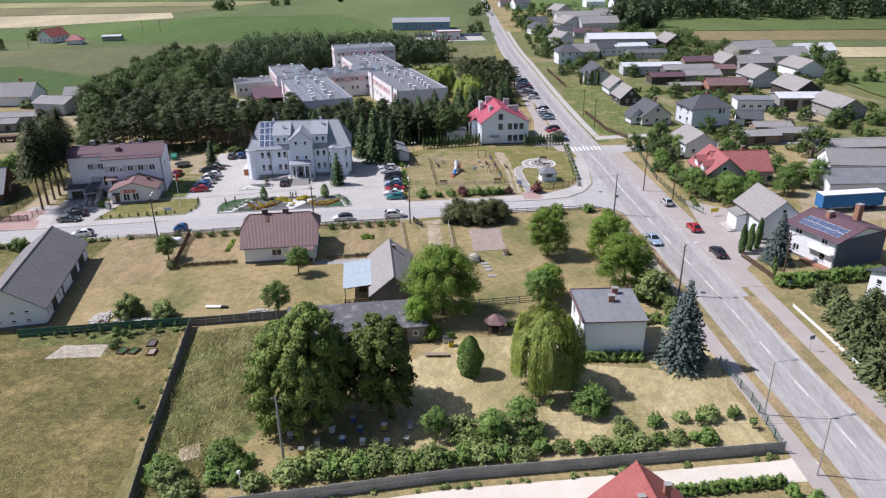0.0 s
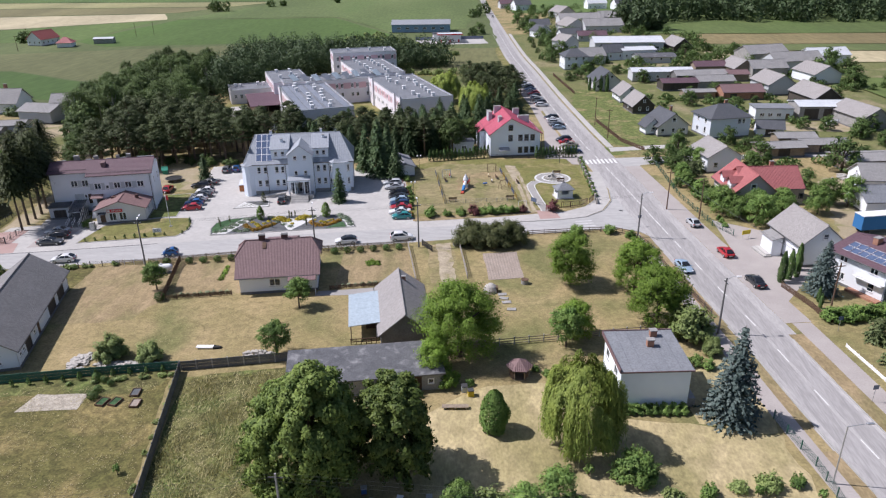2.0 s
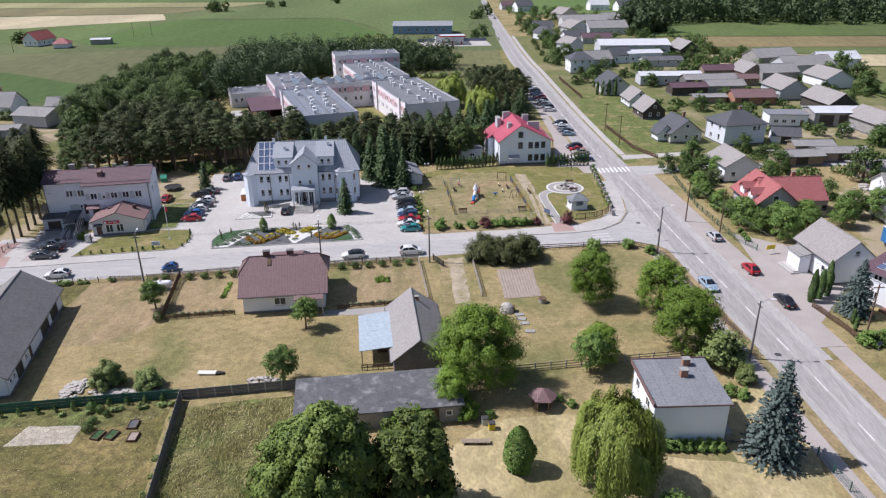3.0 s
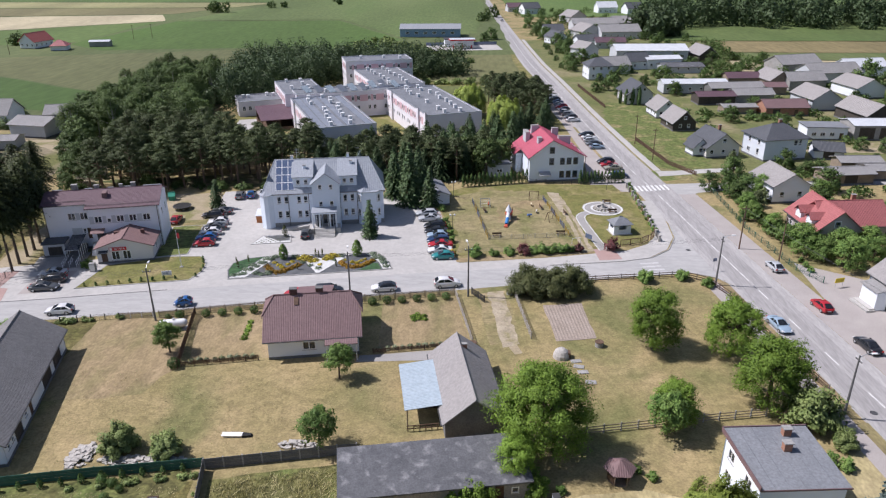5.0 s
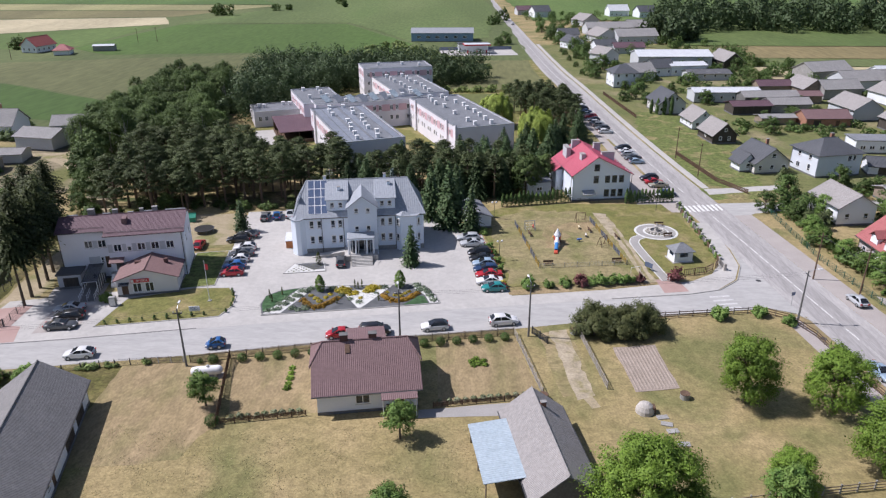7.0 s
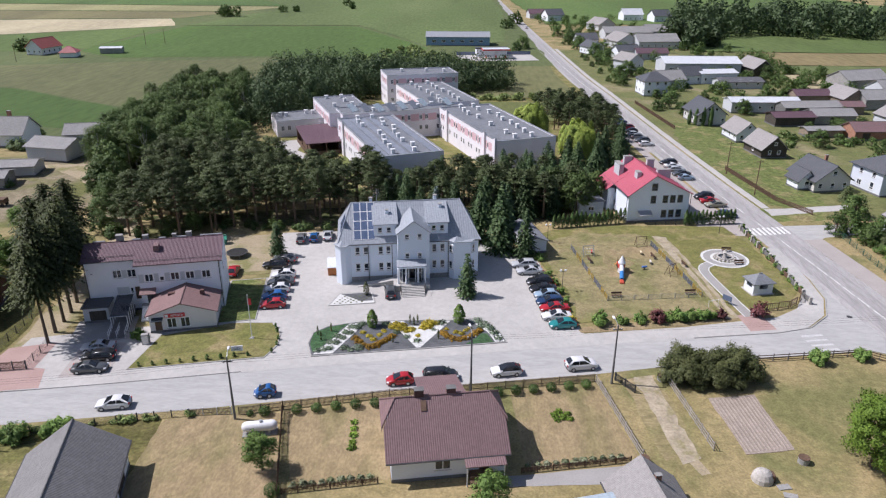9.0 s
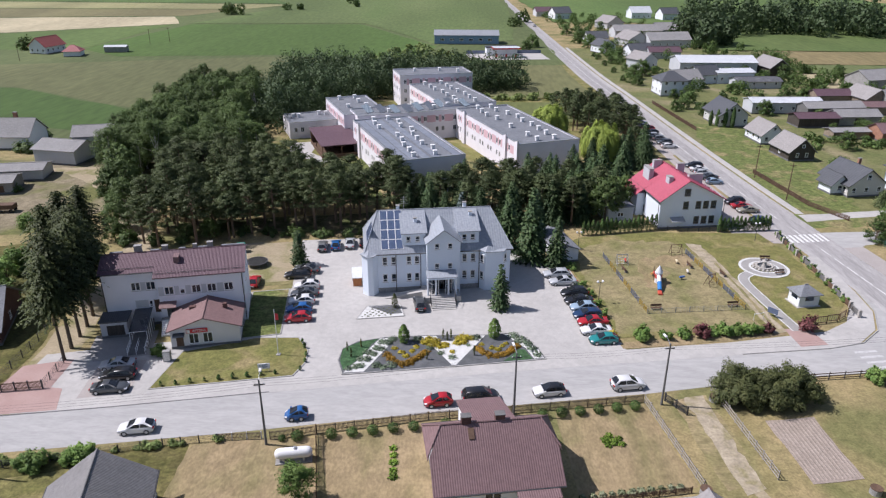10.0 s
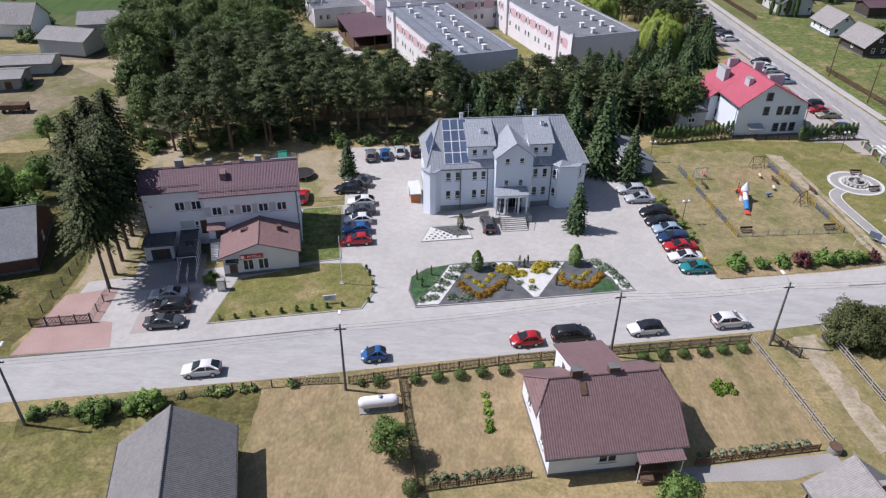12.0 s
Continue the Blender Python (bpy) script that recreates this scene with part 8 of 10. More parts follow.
place(fine, [(77.1, 15.6, 0.85), (82.2, 9.6, 0.9), (74.5, 33.1, 0.55), (79.4, 12.6, 0.7), (76.2, 21.0, 0.6), (84, 16, 0.8), (90, 18, 0.7), (88, 13, 0.7), (80, 19, 0.6), (96, 16, 0.8), (99.8, 21.9, 0.8), (75.6, 27, 0.55), (104, 20.5, 0.9), (74.6, 37.5, 0.6), (81.5, 48.5, 0.7), (93, 46, 0.7)], "street gardens", seed=13)
place(east, [(97, 52), (114, 46, 1.25), (83.8, 96.4, 0.8), (79.6, 62.5, 0.85), (78.4, 50.5, 0.7), (75.5, 56, 0.6), (94.8, 70.4, 0.75), (101, 66, 0.6), (60.8, 232, 1.0), (66, 240, 1.1), (68.7, 270), (93.8, 240, 0.8), (101, 235, 0.8), (90.7, 163, 0.8), (97.6, 120, 0.8), (110.7, 112, 0.7), (171, 186, 1.5), (166, 152, 1.4), (176, 180, 1.2), (55, 330), (58, 345), (52, 350, 1.2), (55, 372, 1.1), (62, 380), (50, 390, 1.2), (76, 420), (60, 300), (64, 288, 0.9), (116, 190, 0.8), (124, 196, 0.8), (106, 158, 0.6), (70, 160, 0.8), (66, 172, 0.7), (62, 168, 0.6), (122, 88, 0.6), (128, 86, 0.7), (134, 80, 0.8), (140, 86, 0.8), (146, 80, 0.7), (152, 84, 0.8), (124, 56, 0.6), (92, 44, 0.6), (70.6, 182, 0.8), (67, 190, 0.6), (178, 150, 0.9), (188, 155, 0.8), (112, 120, 0.5), (110, 240, 0.8), (126, 238, 0.9), (150, 240, 0.9), (140, 250, 0.7), (120, 225, 0.7), (130, 215, 0.7), (20, 320, 0.9), (24, 330, 1.2)], "village garden trees", seed=3)
GARDEN = (east, spots)
pine_hedge = conifer("garden_pine", "bushy olive-green garden pine beside the footway", 4.6, 2.3, "leaf_hedge", 97, layers=16, per=14, size=0.24, power=0.45, ragged=0.3)
place(pine_hedge, [(83.0, -34.0, 0.9), (82.6, -40.5, 1.15), (82.0, -45.0, 1.2), (81.6, -49.6, 1.25), (81.0, -54.5, 1.3), (81.2, -60, 1.2), (88.8, -37, 1.0), (90.5, -42, 1.1), (92, -50, 1.2), (91, -57, 1.2), (84.6, -35.5, 0.9), (86.5, -38.5, 0.8), (84.9, -42, 0.8), (87.4, -43.5, 0.9), (84.3, -47, 0.9), (86.8, -49.5, 1.0), (83.8, -52, 1.0), (86.2, -55, 1.0), (83.6, -57.5, 1.0), (85.8, -60.5, 1.0), (83.8, -64, 0.9), (89.2, -47, 0.9), (89, -53, 1.0), (76.5, 44.5, 0.8), (75.5, 48, 0.8), (77.6, 41, 0.9), (80, 44, 0.8), (82.4, 72.5, 0.9)], "garden pines", seed=4)
thu = column("thuja", "narrow dark green columnar thuja", 0.62, 5.2, 2200, 0.14, "leaf_thuja", 98)
place(thu, [(76.9, -15.8, 1), (78.6, -14.6, 1), (80.2, -13.6, 0.95), (81.4, -11, 0.9), (79.4, -24.6, 0.5), (80, -22.5, 0.5), (69.4, 146, 1.1), (71.4, 145, 1.1), (73.6, 144.5, 1.15), (67.6, 147, 1), (78.6, 128, 0.9), (80.4, 131, 0.8)], "columnar thujas", (0.9, 1.1))
hedge = column("thuja", "slim thuja of the park hedge", 0.34, 2.5, 380, 0.12, "leaf_thuja", 99)
sp = [(14.6 + 0.93 * i, 52.0 + 0.24 * i) for i in range(17)] + [(42.0 + 0.85 * i, 55.4 + 0.12 * i) for i in range(13)]
place(hedge, sp, "park thuja hedge", (1.1, 1.4))
ball = thing("box_ball", "round clipped boxwood ball along the picket fence", "shrub")
r = np.random.default_rng(100)
pb, db = shell([(0, 0, 0.58, 0.72, 0.72, 0.64)], 1700, r, 0.8)
part("stem", Geo().tube((0, 0, 0), (0, 0, 0.4), 0.05, n=6), M["bark"], ball)
part("foliage", leaves(pb, db * 2.5, 0.06, r, "foliage", M["leaf_thuja"]), None, ball)
sp = [(-23.0 + 2.35 * i, -11.6 + 0.49 * i, 0.95) for i in range(5)] + [(-9.8, -9.0, 0.95), (-7.6, -8.4, 1.0)] + [(1.8 + 2.3 * i, -6.6 + 0.46 * i, 0.95) for i in range(6)] + [(-28.6, -12.4, 0.6), (-26.8, -12.2, 1.0), (-22.2, -25.6, 1.2), (-20.8, -47.5, 0.9), (-19.2, -51.5, 0.95), (-19.5, -47.9, 0.8), (-19.4, -49.9, 0.7), (-18.4, -48.6, 0.6)]
place(ball, sp, "boxwood balls")
lowsh = shrub("shrub", "low round green park shrub", 0.9, 1.3, 900, 0.12, "leaf_fruit", 101)
place(lowsh, [(17.7, 12.6, 1.75), (21.2, 13.0, 1.3), (24.0, 13.5, 1.45), (30.2, 14.6, 1.7), (31.9, 14.9, 1.5), (33.6, 15.1, 1.6), (35.0, 15.4, 1.4), (28.6, 14.4, 1.3), (12.2, 26.0, 0.95), (12.6, 22.6, 1.1), (13.0, 18.8, 1.2), (11.4, 29.5, 0.95), (10.4, 36, 1.2)] + [(53.0 - 0.02 * i, 54 - 3.1 * i, 0.95) for i in range(10)], "park shrubs")
place(shrub("shrub", "dark purple-leaved park shrub", 1.1, 2.0, 620, 0.16, "leaf_red", 102), [(26.6, 13.6, 1.35), (36.7, 15.6, 1.0), (43.0, 16.6, 1.5)], "purple shrubs")
place(shrub("shrub", "yellow-leaved shrub beside parked cars", 0.8, 1.5, 380, 0.14, "leaf_yellow", 103), [(13.6, 12.9, 1.0)])
lp = column("young_thuja", "knee-high young thuja on the pharmacy lawn", 0.22, 0.8, 70, 0.12, "leaf_thuja", 104)
place(lp, [(-47.0 + 1.75 * i, -2.6 + 0.44 * i) for i in range(9)] + [(-29.9, 2.0), (-29.7, 4.0), (-29.9, 5.6), (-30.6, 7.6), (-31.2, 9.0)], "young thujas")
hb = shrub("hedge_bush", "dense clipped roadside hedge section", 1.2, 1.9, 1300, 0.14, "leaf_fruit", 105, category="hedge")
place(hb, [(79.3 + 1.15 * i, -28.6 + 0.25 * i, 1.3) for i in range(15)] + [(51.0 + 1.0 * i, -76.1 + 0.17 * i, 0.72) for i in range(12)] + [(43.6 + 1.1 * i, -52.0 + 0.1 * i, 0.78) for i in range(9)] + [(55.2, -41.5, 0.9), (56.8, -41.0, 0.9), (58.2, -41.6, 0.9), (62.8, -75.6, 0.8), (64.6, -76.6, 0.9)] + [(75.4, 12.5 - 2 * i, 0.6) for i in range(3)], "hedge sections")
fl = shrub("flower_clump", "pale flowering border plants", 0.55, 0.65, 160, 0.13, "leaf_pale", 106, category="flowers")
place(fl, [(4.8 + 1.05 * i, -20.0 + 0.22 * i) for i in range(11)] + [(-20.4 + 1.0 * i, -24.2 + 0.2 * i) for i in range(9)], "border flowers")
fg = shrub("vegetable_clump", "low green vegetable bed plants", 0.6, 0.5, 150, 0.14, "leaf_walnut", 107, category="plants")
place(fg, [(-15.6, -13.2), (-15.5, -14.4), (-15.3, -15.6), (-15.2, -16.8), (-15.1, -17.8), (8.6, -10.6), (9.6, -10.9), (9.2, -9.8), (10.4, -11.2), (10.2, -10.2), (8.8, -11.4)], "garden vegetables")
place(shrub("shrub", "ivy and hop leaves climbing on the shed", 2.0, 3.4, 3600, 0.13, "leaf_walnut", 108), [(18.6, -48.6, 1.05), (16.4, -49.2, 0.8), (24.3, -46.6, 0.95)], "shed climbers")

weed = shrub("weed_clump", "tall green weeds along the concrete fence", 0.7, 0.95, 330, 0.12, "leaf_bush", 109, category="weeds")
rv = random.Random(12)
place(weed, [(-11.2 + 5.6 * u + rv.uniform(0.3, 0.6), -48.5 - 27 * u, rv.uniform(0.4, 0.8)) for u in [rv.random() for _ in range(9)]] + [(8 + 56 * u, -79.4 + 10.0 * u - 0.5 + rv.uniform(-0.3, 0.2), rv.uniform(0.35, 0.8)) for u in [rv.random() for _ in range(34)]] + [(-28 + 17 * u, -49.6 + 3.6 * u, rv.uniform(0.4, 0.9)) for u in [rv.random() for _ in range(12)]] + [(-62 + 28 * u, -18.6 + 6.2 * u, rv.uniform(0.5, 1.3)) for u in [rv.random() for _ in range(24)]], "fence weeds")

# far woods and hedgerows, too far off to count
HOUSES = [(o.location.copy(), max((max(abs(c) for p in ch.bound_box for c in p[:2]) for ch in o.children if ch.type == "MESH"), default=0)) for o in scene.objects if o.type == "EMPTY" and not o.parent and o.get("category") in ("house", "shed", "barn", "building", "cottage", "workshop", "warehouse", "farm building", "garage", "fire station", "outbuilding", "lorry trailer")]


def clear_of_houses(x, y, k):
    """Whether a spot stands k metres clear of every house's circle."""
    return all((Vector((x, y, 0)) - c).length > q * 0.85 + k for c, q in HOUSES)


def far_wood(name, label, spots, mat, seed, h=9.0, w=4.5, n=170, size=1.0):
    r = np.random.default_rng(seed)
    P, D = [], []
    for x, y in spots:
        H, W = h * r.uniform(0.6, 1.15), w * r.uniform(0.7, 1.2)
        bl = [(x + r.uniform(-0.5, 0.5) * W, y + r.uniform(-0.5, 0.5) * W, H * (0.22 + 0.15 * i), W * 0.62, W * 0.62, H * 0.32) for i in range(4)]
        p, d = shell(bl, n, r, 0.5)
        P.append(p)
        D.append(d)
    P, D = np.concatenate(P), np.concatenate(D)
    P[:, 2] = np.maximum(P[:, 2], 0.2)
    solo(name, leaves(P, D, size, r, name, M[mat]), None, label, "woods", kind="stuff")


far_wood("far_woods", "dense far woods behind the eastern fields", scatter([(126, 372), (175, 392), (300, 385), (500, 360), (500, 470), (180, 480), (135, 460)], 15.5, 11), "leaf_far", 11, 21, 9.5, 330, 1.15)
far_wood("back_woods", "dense dark wood behind the clinic", BACK_WOOD, "leaf_far", 17, 13.5, 5.2, 640, 0.4)
far_wood("far_trees", "clump of tall trees beside the far houses", scatter([(118, 330), (140, 345), (138, 395), (116, 385)], 6.0, 12), "leaf_far", 12, 17, 6.0, 170, 1.2)
far_wood("field_trees", "scattered trees on the northern field edge", [(-212, 512), (-206, 516), (-200, 510), (-214, 520), (-172, 560), (-164, 566), (-130, 640), (-250, 300), (-262, 268), (-255, 262), (-268, 262), (-246, 258), (-120, 600), (22, 456), (20, 440), (18, 448), (28, 470)], "leaf_birch", 13, 9, 5, 170, 1.0)
far_wood("field_shrubs", "low bushes along the pasture", scatter([(-66, 232), (10, 215), (14, 235), (-20, 300), (-40, 330), (-60, 300)], 9.0, 14) + [(-10 + 6 * i, 182 + 0.5 * i) for i in range(6)], "leaf_bush", 14, 3.2, 3.0, 90, 0.8)
far_wood("verge_bushes", "bushes between far village yards", [q for q in [(rw.uniform(58, 150), rw.uniform(200, 330)) for _ in range(90)] + [(rw.uniform(45, 120), rw.uniform(330, 520)) for _ in range(70)] if clear_of_houses(*q, 2.5) and q[0] - road_at(q[1]) > 9], "leaf_garden", 15, 5.5, 3.4, 280, 0.38)
far_wood("yard_bushes", "bushes and tall weeds between farm yards", [q for q in [(rw.uniform(86, 165), rw.uniform(38, 200)) for _ in range(120)] if clear_of_houses(*q, 2.0)] + [(rw.uniform(74.5, 79), rw.uniform(18, 62)) for _ in range(16)], "leaf_garden", 16, 2.6, 2.6, 150, 0.38)

# standing grass in the uncut strip
r = np.random.default_rng(301)
STRIP = [(-9.4, -47.2), (3.4, -44.2), (5.6, -52), (5.4, -64), (2.0, -79), (-2.2, -79), (-4.9, -70.6)]
spots = np.array([q for q in scatter(STRIP, 0.24, 302)])
n = len(spots)
h = r.uniform(0.3, 0.85, n) * (0.6 + 0.5 * np.sin(spots[:, 0] * 0.8) * np.sin(spots[:, 1] * 0.5 + 1))
a = r.uniform(0, np.pi, n)
dx, dy = np.cos(a) * 0.045, np.sin(a) * 0.045
lean = r.normal(0.08, 0.26, (n, 2))
v = np.stack([np.stack([spots[:, 0] - dx, spots[:, 1] - dy, 0 * h], 1), np.stack([spots[:, 0] + dx, spots[:, 1] + dy, 0 * h], 1), np.stack([spots[:, 0] + dx * 0.3 + lean[:, 0], spots[:, 1] + dy * 0.3 + lean[:, 1], h], 1), np.stack([spots[:, 0] - dx * 0.3 + lean[:, 0], spots[:, 1] - dy * 0.3 + lean[:, 1], h], 1)], 1).reshape(-1, 3)
me = bpy.data.meshes.new("tall_grass")
me.from_pydata(v.tolist(), [], np.arange(4 * n).reshape(-1, 4).tolist())
me.materials.append(M["leaf_grass"])
up = me.attributes.new("custom_normal", "FLOAT_VECTOR", "POINT")
up.data.foreach_set("vector", np.repeat(np.stack([lean[:, 0], lean[:, 1], 1 + 0 * h], 1), 4, 0).astype(np.float32).ravel())
solo("tall_grass", me, None, "uncut yellow-green grass standing between fences", "grass", kind="stuff")

# cut straw and green tufts lying on the dry lawns and the meadow
def tufts(name, label, poly, n, size, mat, seed):
    r = np.random.default_rng(seed)
    xs, ys = [p[0] for p in poly], [p[1] for p in poly]
    spots = [(x, y) for x, y in zip(r.uniform(min(xs), max(xs), n), r.uniform(min(ys), max(ys), n)) if inside(x, y, poly)]
    P = np.array([(x, y, 0.06 + 0.02 * r.random()) for x, y in spots])
    keep = np.sin(P[:, 0] * 0.9 + 2 * np.sin(P[:, 1] * 0.35)) + np.sin(P[:, 1] * 1.3 + P[:, 0] * 0.4) + r.normal(0, 0.9, len(P)) > 0
    P = P[keep]
    solo(name, leaves(P, np.tile(np.array([0.0, 0.0, 1.0]), (len(P), 1)), size, r, name, M[mat], slim=0.4, wild=0.25), None, label, "grass", kind="stuff")


MEADOW = [(-48, -52), (-12.5, -47.6), (-6.4, -70), (-4.4, -87), (-48, -90)]
LAWN = [(-34, -26), (-20, -27), (-8, -25), (12, -24), (10, -40), (2, -41), (-12, -44), (-34, -47.5)]
ORCHARD = [(28, -48), (38, -47), (44, -53), (53, -54), (62, -57), (62, -66), (30, -72), (25, -60)]
tufts("straw_tufts", "pale cut straw lying on the mown meadow", MEADOW, 9000, 0.11, "leaf_straw", 401)
tufts("grass_tufts", "olive grass tufts in the mown meadow", MEADOW, 9000, 0.12, "leaf_grass", 402)
tufts("grass_tufts", "green tufts in the scorched lawn", LAWN, 6000, 0.09, "leaf_grass", 403)
tufts("straw_tufts", "bleached straw on the scorched lawn", LAWN, 5000, 0.10, "leaf_straw", 404)
tufts("grass_tufts", "green tufts in the orchard grass", ORCHARD, 3000, 0.08, "leaf_grass", 405)

# ---- vehicles ----
def loft(g, rings):
    """A closed skin through cross rings of equal count."""
    n = len(g.v)
    k = len(rings[0])
    for q in rings:
        g.v += q
    for i in range(len(rings) - 1):
        for j in range(k):
            m = (j + 1) % k
            g.f.append([n + i * k + j, n + (i + 1) * k + j, n + (i + 1) * k + m, n + i * k + m][::-1])
    g.f.append([n + j for j in range(k)])
    g.f.append([n + (len(rings) - 1) * k + j for j in range(k - 1, -1, -1)])
    return g


def car_meshes(L, W, H, hood, boot, style):
    """Meshes of a car that faces +x, its middle on the ground at the origin."""
    h, zb = W / 2, H * 0.63
    x0, x1 = -L / 2, L / 2
    body = Geo()
    # stations: x, half width, top height, bottom height
    st = [(x0, h * 0.70, zb * 0.74, 0.42), (x0 + 0.06, h * 0.84, zb * 0.90, 0.32), (x0 + 0.2, h * 0.94, zb * 0.98, 0.26), (x0 + 0.75, h, zb * 1.0, 0.22), (0, h, zb * 1.0, 0.2), (x1 - hood, h, zb * 0.98, 0.22), (x1 - hood * 0.55, h * 0.98, zb * 0.92, 0.22), (x1 - 0.38, h * 0.93, zb * 0.82, 0.24), (x1 - 0.12, h * 0.80, zb * 0.68, 0.28), (x1, h * 0.60, zb * 0.54, 0.36)]
    rings = []
    for x, w, zt, z0 in st:
        m = (z0 + zt) / 2
        half = [(w * 0.88, z0), (w * 0.97, z0 + 0.1), (w, m), (w * 0.985, m + 0.16), (w * 0.93, zt - 0.03), (w * 0.80, zt + 0.01), (w * 0.4, zt + 0.035)]
        rings.append([(x, -y, z) for y, z in half] + [(x, 0, zt + 0.042)] + [(x, y, z) for y, z in half[::-1]])
    loft(body, rings)
    # cabin shell with its pillars
    slope = {"hatch": 0.8, "estate": 0.55, "saloon": 0.85, "suv": 0.62, "van": 0.4, "mini": 0.6}[style]
    fa, fb = x1 - hood + 0.1, x1 - hood - 0.9          # windscreen foot and head
    ra, rb = x0 + boot, x0 + boot + slope
    wl, wt = h * 0.92, h * 0.74
    zs = H - 0.11
    roof = Geo()
    mid = (ra + fa) / 2 - 0.1
    rings = []
    for x, f in ((ra, 0.0), (rb, 0.97), ((rb + fb) / 2, 1.0), (fb, 0.985), (fa, 0.0)):
        z, w = zb - 0.01 + (zs - zb) * f, wl + (wt - wl) * f
        t = 0.1 * f
        half = [(wl, zb - 0.02), (w, z), (w * 0.88, z + t * 0.7), (w * 0.5, z + t)]
        rings.append([(x, -y, q) for y, q in half] + [(x, 0, z + t * 1.08)] + [(x, y, q) for y, q in half[::-1]])
    loft(roof, rings)
    side = lambda x, z, s: (x, s * (wl + (wt - wl) * (z - zb) / (zs - zb) + 0.012), z)

    def pane(xa, za, xb, zc, k, s):
        """A raised panel between two cross lines of the shell, k of its width."""
        g = Geo()
        v = [((xa, y * wa * k, za + 0.02 + b)) for wa, b in ((wl, 0.0),) for y in (-1, -0.5, 0.5, 1)] + [((xb, y * wt * k * 0.9, zc + (0.03 if abs(y) < 0.9 else 0.0))) for y in (-1, -0.5, 0.5, 1)]
        n = Vector((s * (zc - za), 0, abs(xa - xb))).normalized() * 0.035
        v = [tuple(Vector(q) + n) for q in v]
        for i in range(3):
            q = [v[i], v[i + 1], v[5 + i], v[4 + i]]
            g.poly(q if s > 0 else q[::-1])
        return g

    glassg = {"windscreen": pane(fa - 0.06, zb + 0.03, fb + 0.05, zs + 0.03, 0.84, 1), "rear_window": pane(ra + 0.05, zb + (zs - zb) * 0.14, rb - 0.02, zs + 0.03, 0.8, -1)}
    lo, hi = zb + 0.03, zs - 0.03
    ub, uf = ra + (rb - ra) * 0.9, fa + (fb - fa) * 0.9
    for s, e in ((-1, ""), (1, ".")):
        f = [side(mid + 0.05, lo, s), side(fa - 0.28, lo, s), side(uf - 0.02, hi, s), side(mid + 0.05, hi, s)]
        b = [side(ra + 0.32, lo, s), side(mid - 0.05, lo, s), side(mid - 0.05, hi, s), side(ub + 0.16, hi, s)]
        glassg["side_window" + e] = Geo().poly(f if s < 0 else f[::-1])
        glassg["rear_side_window" + e] = Geo().poly(b if s < 0 else b[::-1])
    body.smooth = roof.smooth = True
    tyre = Geo().tube((0, -0.1, 0), (0, 0.1, 0), 0.32, n=14)
    rim = Geo().tube((0, -0.112, 0), (0, 0.112, 0), 0.2, n=10)
    head = Geo().hexa([(x1 - 0.30, -0.24, zb * 0.62), (x1 - 0.04, -0.15, zb * 0.60), (x1 - 0.04, 0.15, zb * 0.60), (x1 - 0.30, 0.24, zb * 0.62), (x1 - 0.34, -0.24, zb * 0.78), (x1 - 0.10, -0.14, zb * 0.70), (x1 - 0.10, 0.14, zb * 0.70), (x1 - 0.34, 0.24, zb * 0.78)])
    tail = Geo().box(x0 - 0.01, -0.16, zb * 0.72, x0 + 0.1, 0.16, zb * 0.92)
    plate = Geo().box(x0 - 0.02, -0.26, zb * 0.5, x0 + 0.02, 0.26, zb * 0.62)
    bump = Geo().box(x1 - 0.1, -h * 0.6, 0.26, x1 + 0.01, h * 0.6, 0.42)
    back = Geo().box(x0 - 0.01, -h * 0.7, 0.28, x0 + 0.1, h * 0.7, 0.42)
    mirror = Geo().box(fa - 0.25, -0.1, zb + 0.02, fa - 0.05, 0.1, zb + 0.16, 0.02)
    meshes = {"body": body.mesh("body", M["car"]), "roof": roof.mesh("roof", M["car"]), "tyre": tyre.mesh("wheel", M["rubber"]), "rim": rim.mesh("rim", M["metal"]), "head": head.mesh("headlight", M["lens_clear"]), "tail": tail.mesh("tail_light", M["lens_red"]), "plate": plate.mesh("number_plate", M["white_paint"]), "bump": bump.mesh("bumper", M["rubber"]), "back": back.mesh("bumper", M["rubber"]), "mirror": mirror.mesh("wing_mirror", M["car"])}
    meshes["glass"] = {k: v.mesh(k.strip("."), M["car_glass"]) for k, v in glassg.items()}
    meshes["dims"] = (L, W, h)
    return meshes


CAR = {"hatch": car_meshes(4.15, 1.76, 1.48, 1.25, 0.12, "hatch"), "estate": car_meshes(4.6, 1.8, 1.47, 1.35, 0.14, "estate"), "saloon": car_meshes(4.6, 1.8, 1.44, 1.35, 0.75, "saloon"), "suv": car_meshes(4.4, 1.85, 1.66, 1.2, 0.12, "suv"), "van": car_meshes(4.7, 1.88, 1.82, 1.1, 0.08, "van"), "micro": car_meshes(2.8, 1.56, 1.5, 0.72, 0.06, "mini"), "mini": car_meshes(3.6, 1.64, 1.5, 1.0, 0.12, "mini")}
PAINT = {"white": (0.72, 0.72, 0.72), "silver": (0.46, 0.48, 0.50), "grey": (0.16, 0.165, 0.17), "black": (0.018, 0.018, 0.02), "red": (0.42, 0.018, 0.025), "blue": (0.02, 0.11, 0.32), "navy": (0.02, 0.045, 0.11), "teal": (0.02, 0.22, 0.22), "beige": (0.30, 0.28, 0.21), "sky": (0.30, 0.40, 0.50), "graphite": (0.07, 0.075, 0.08)}
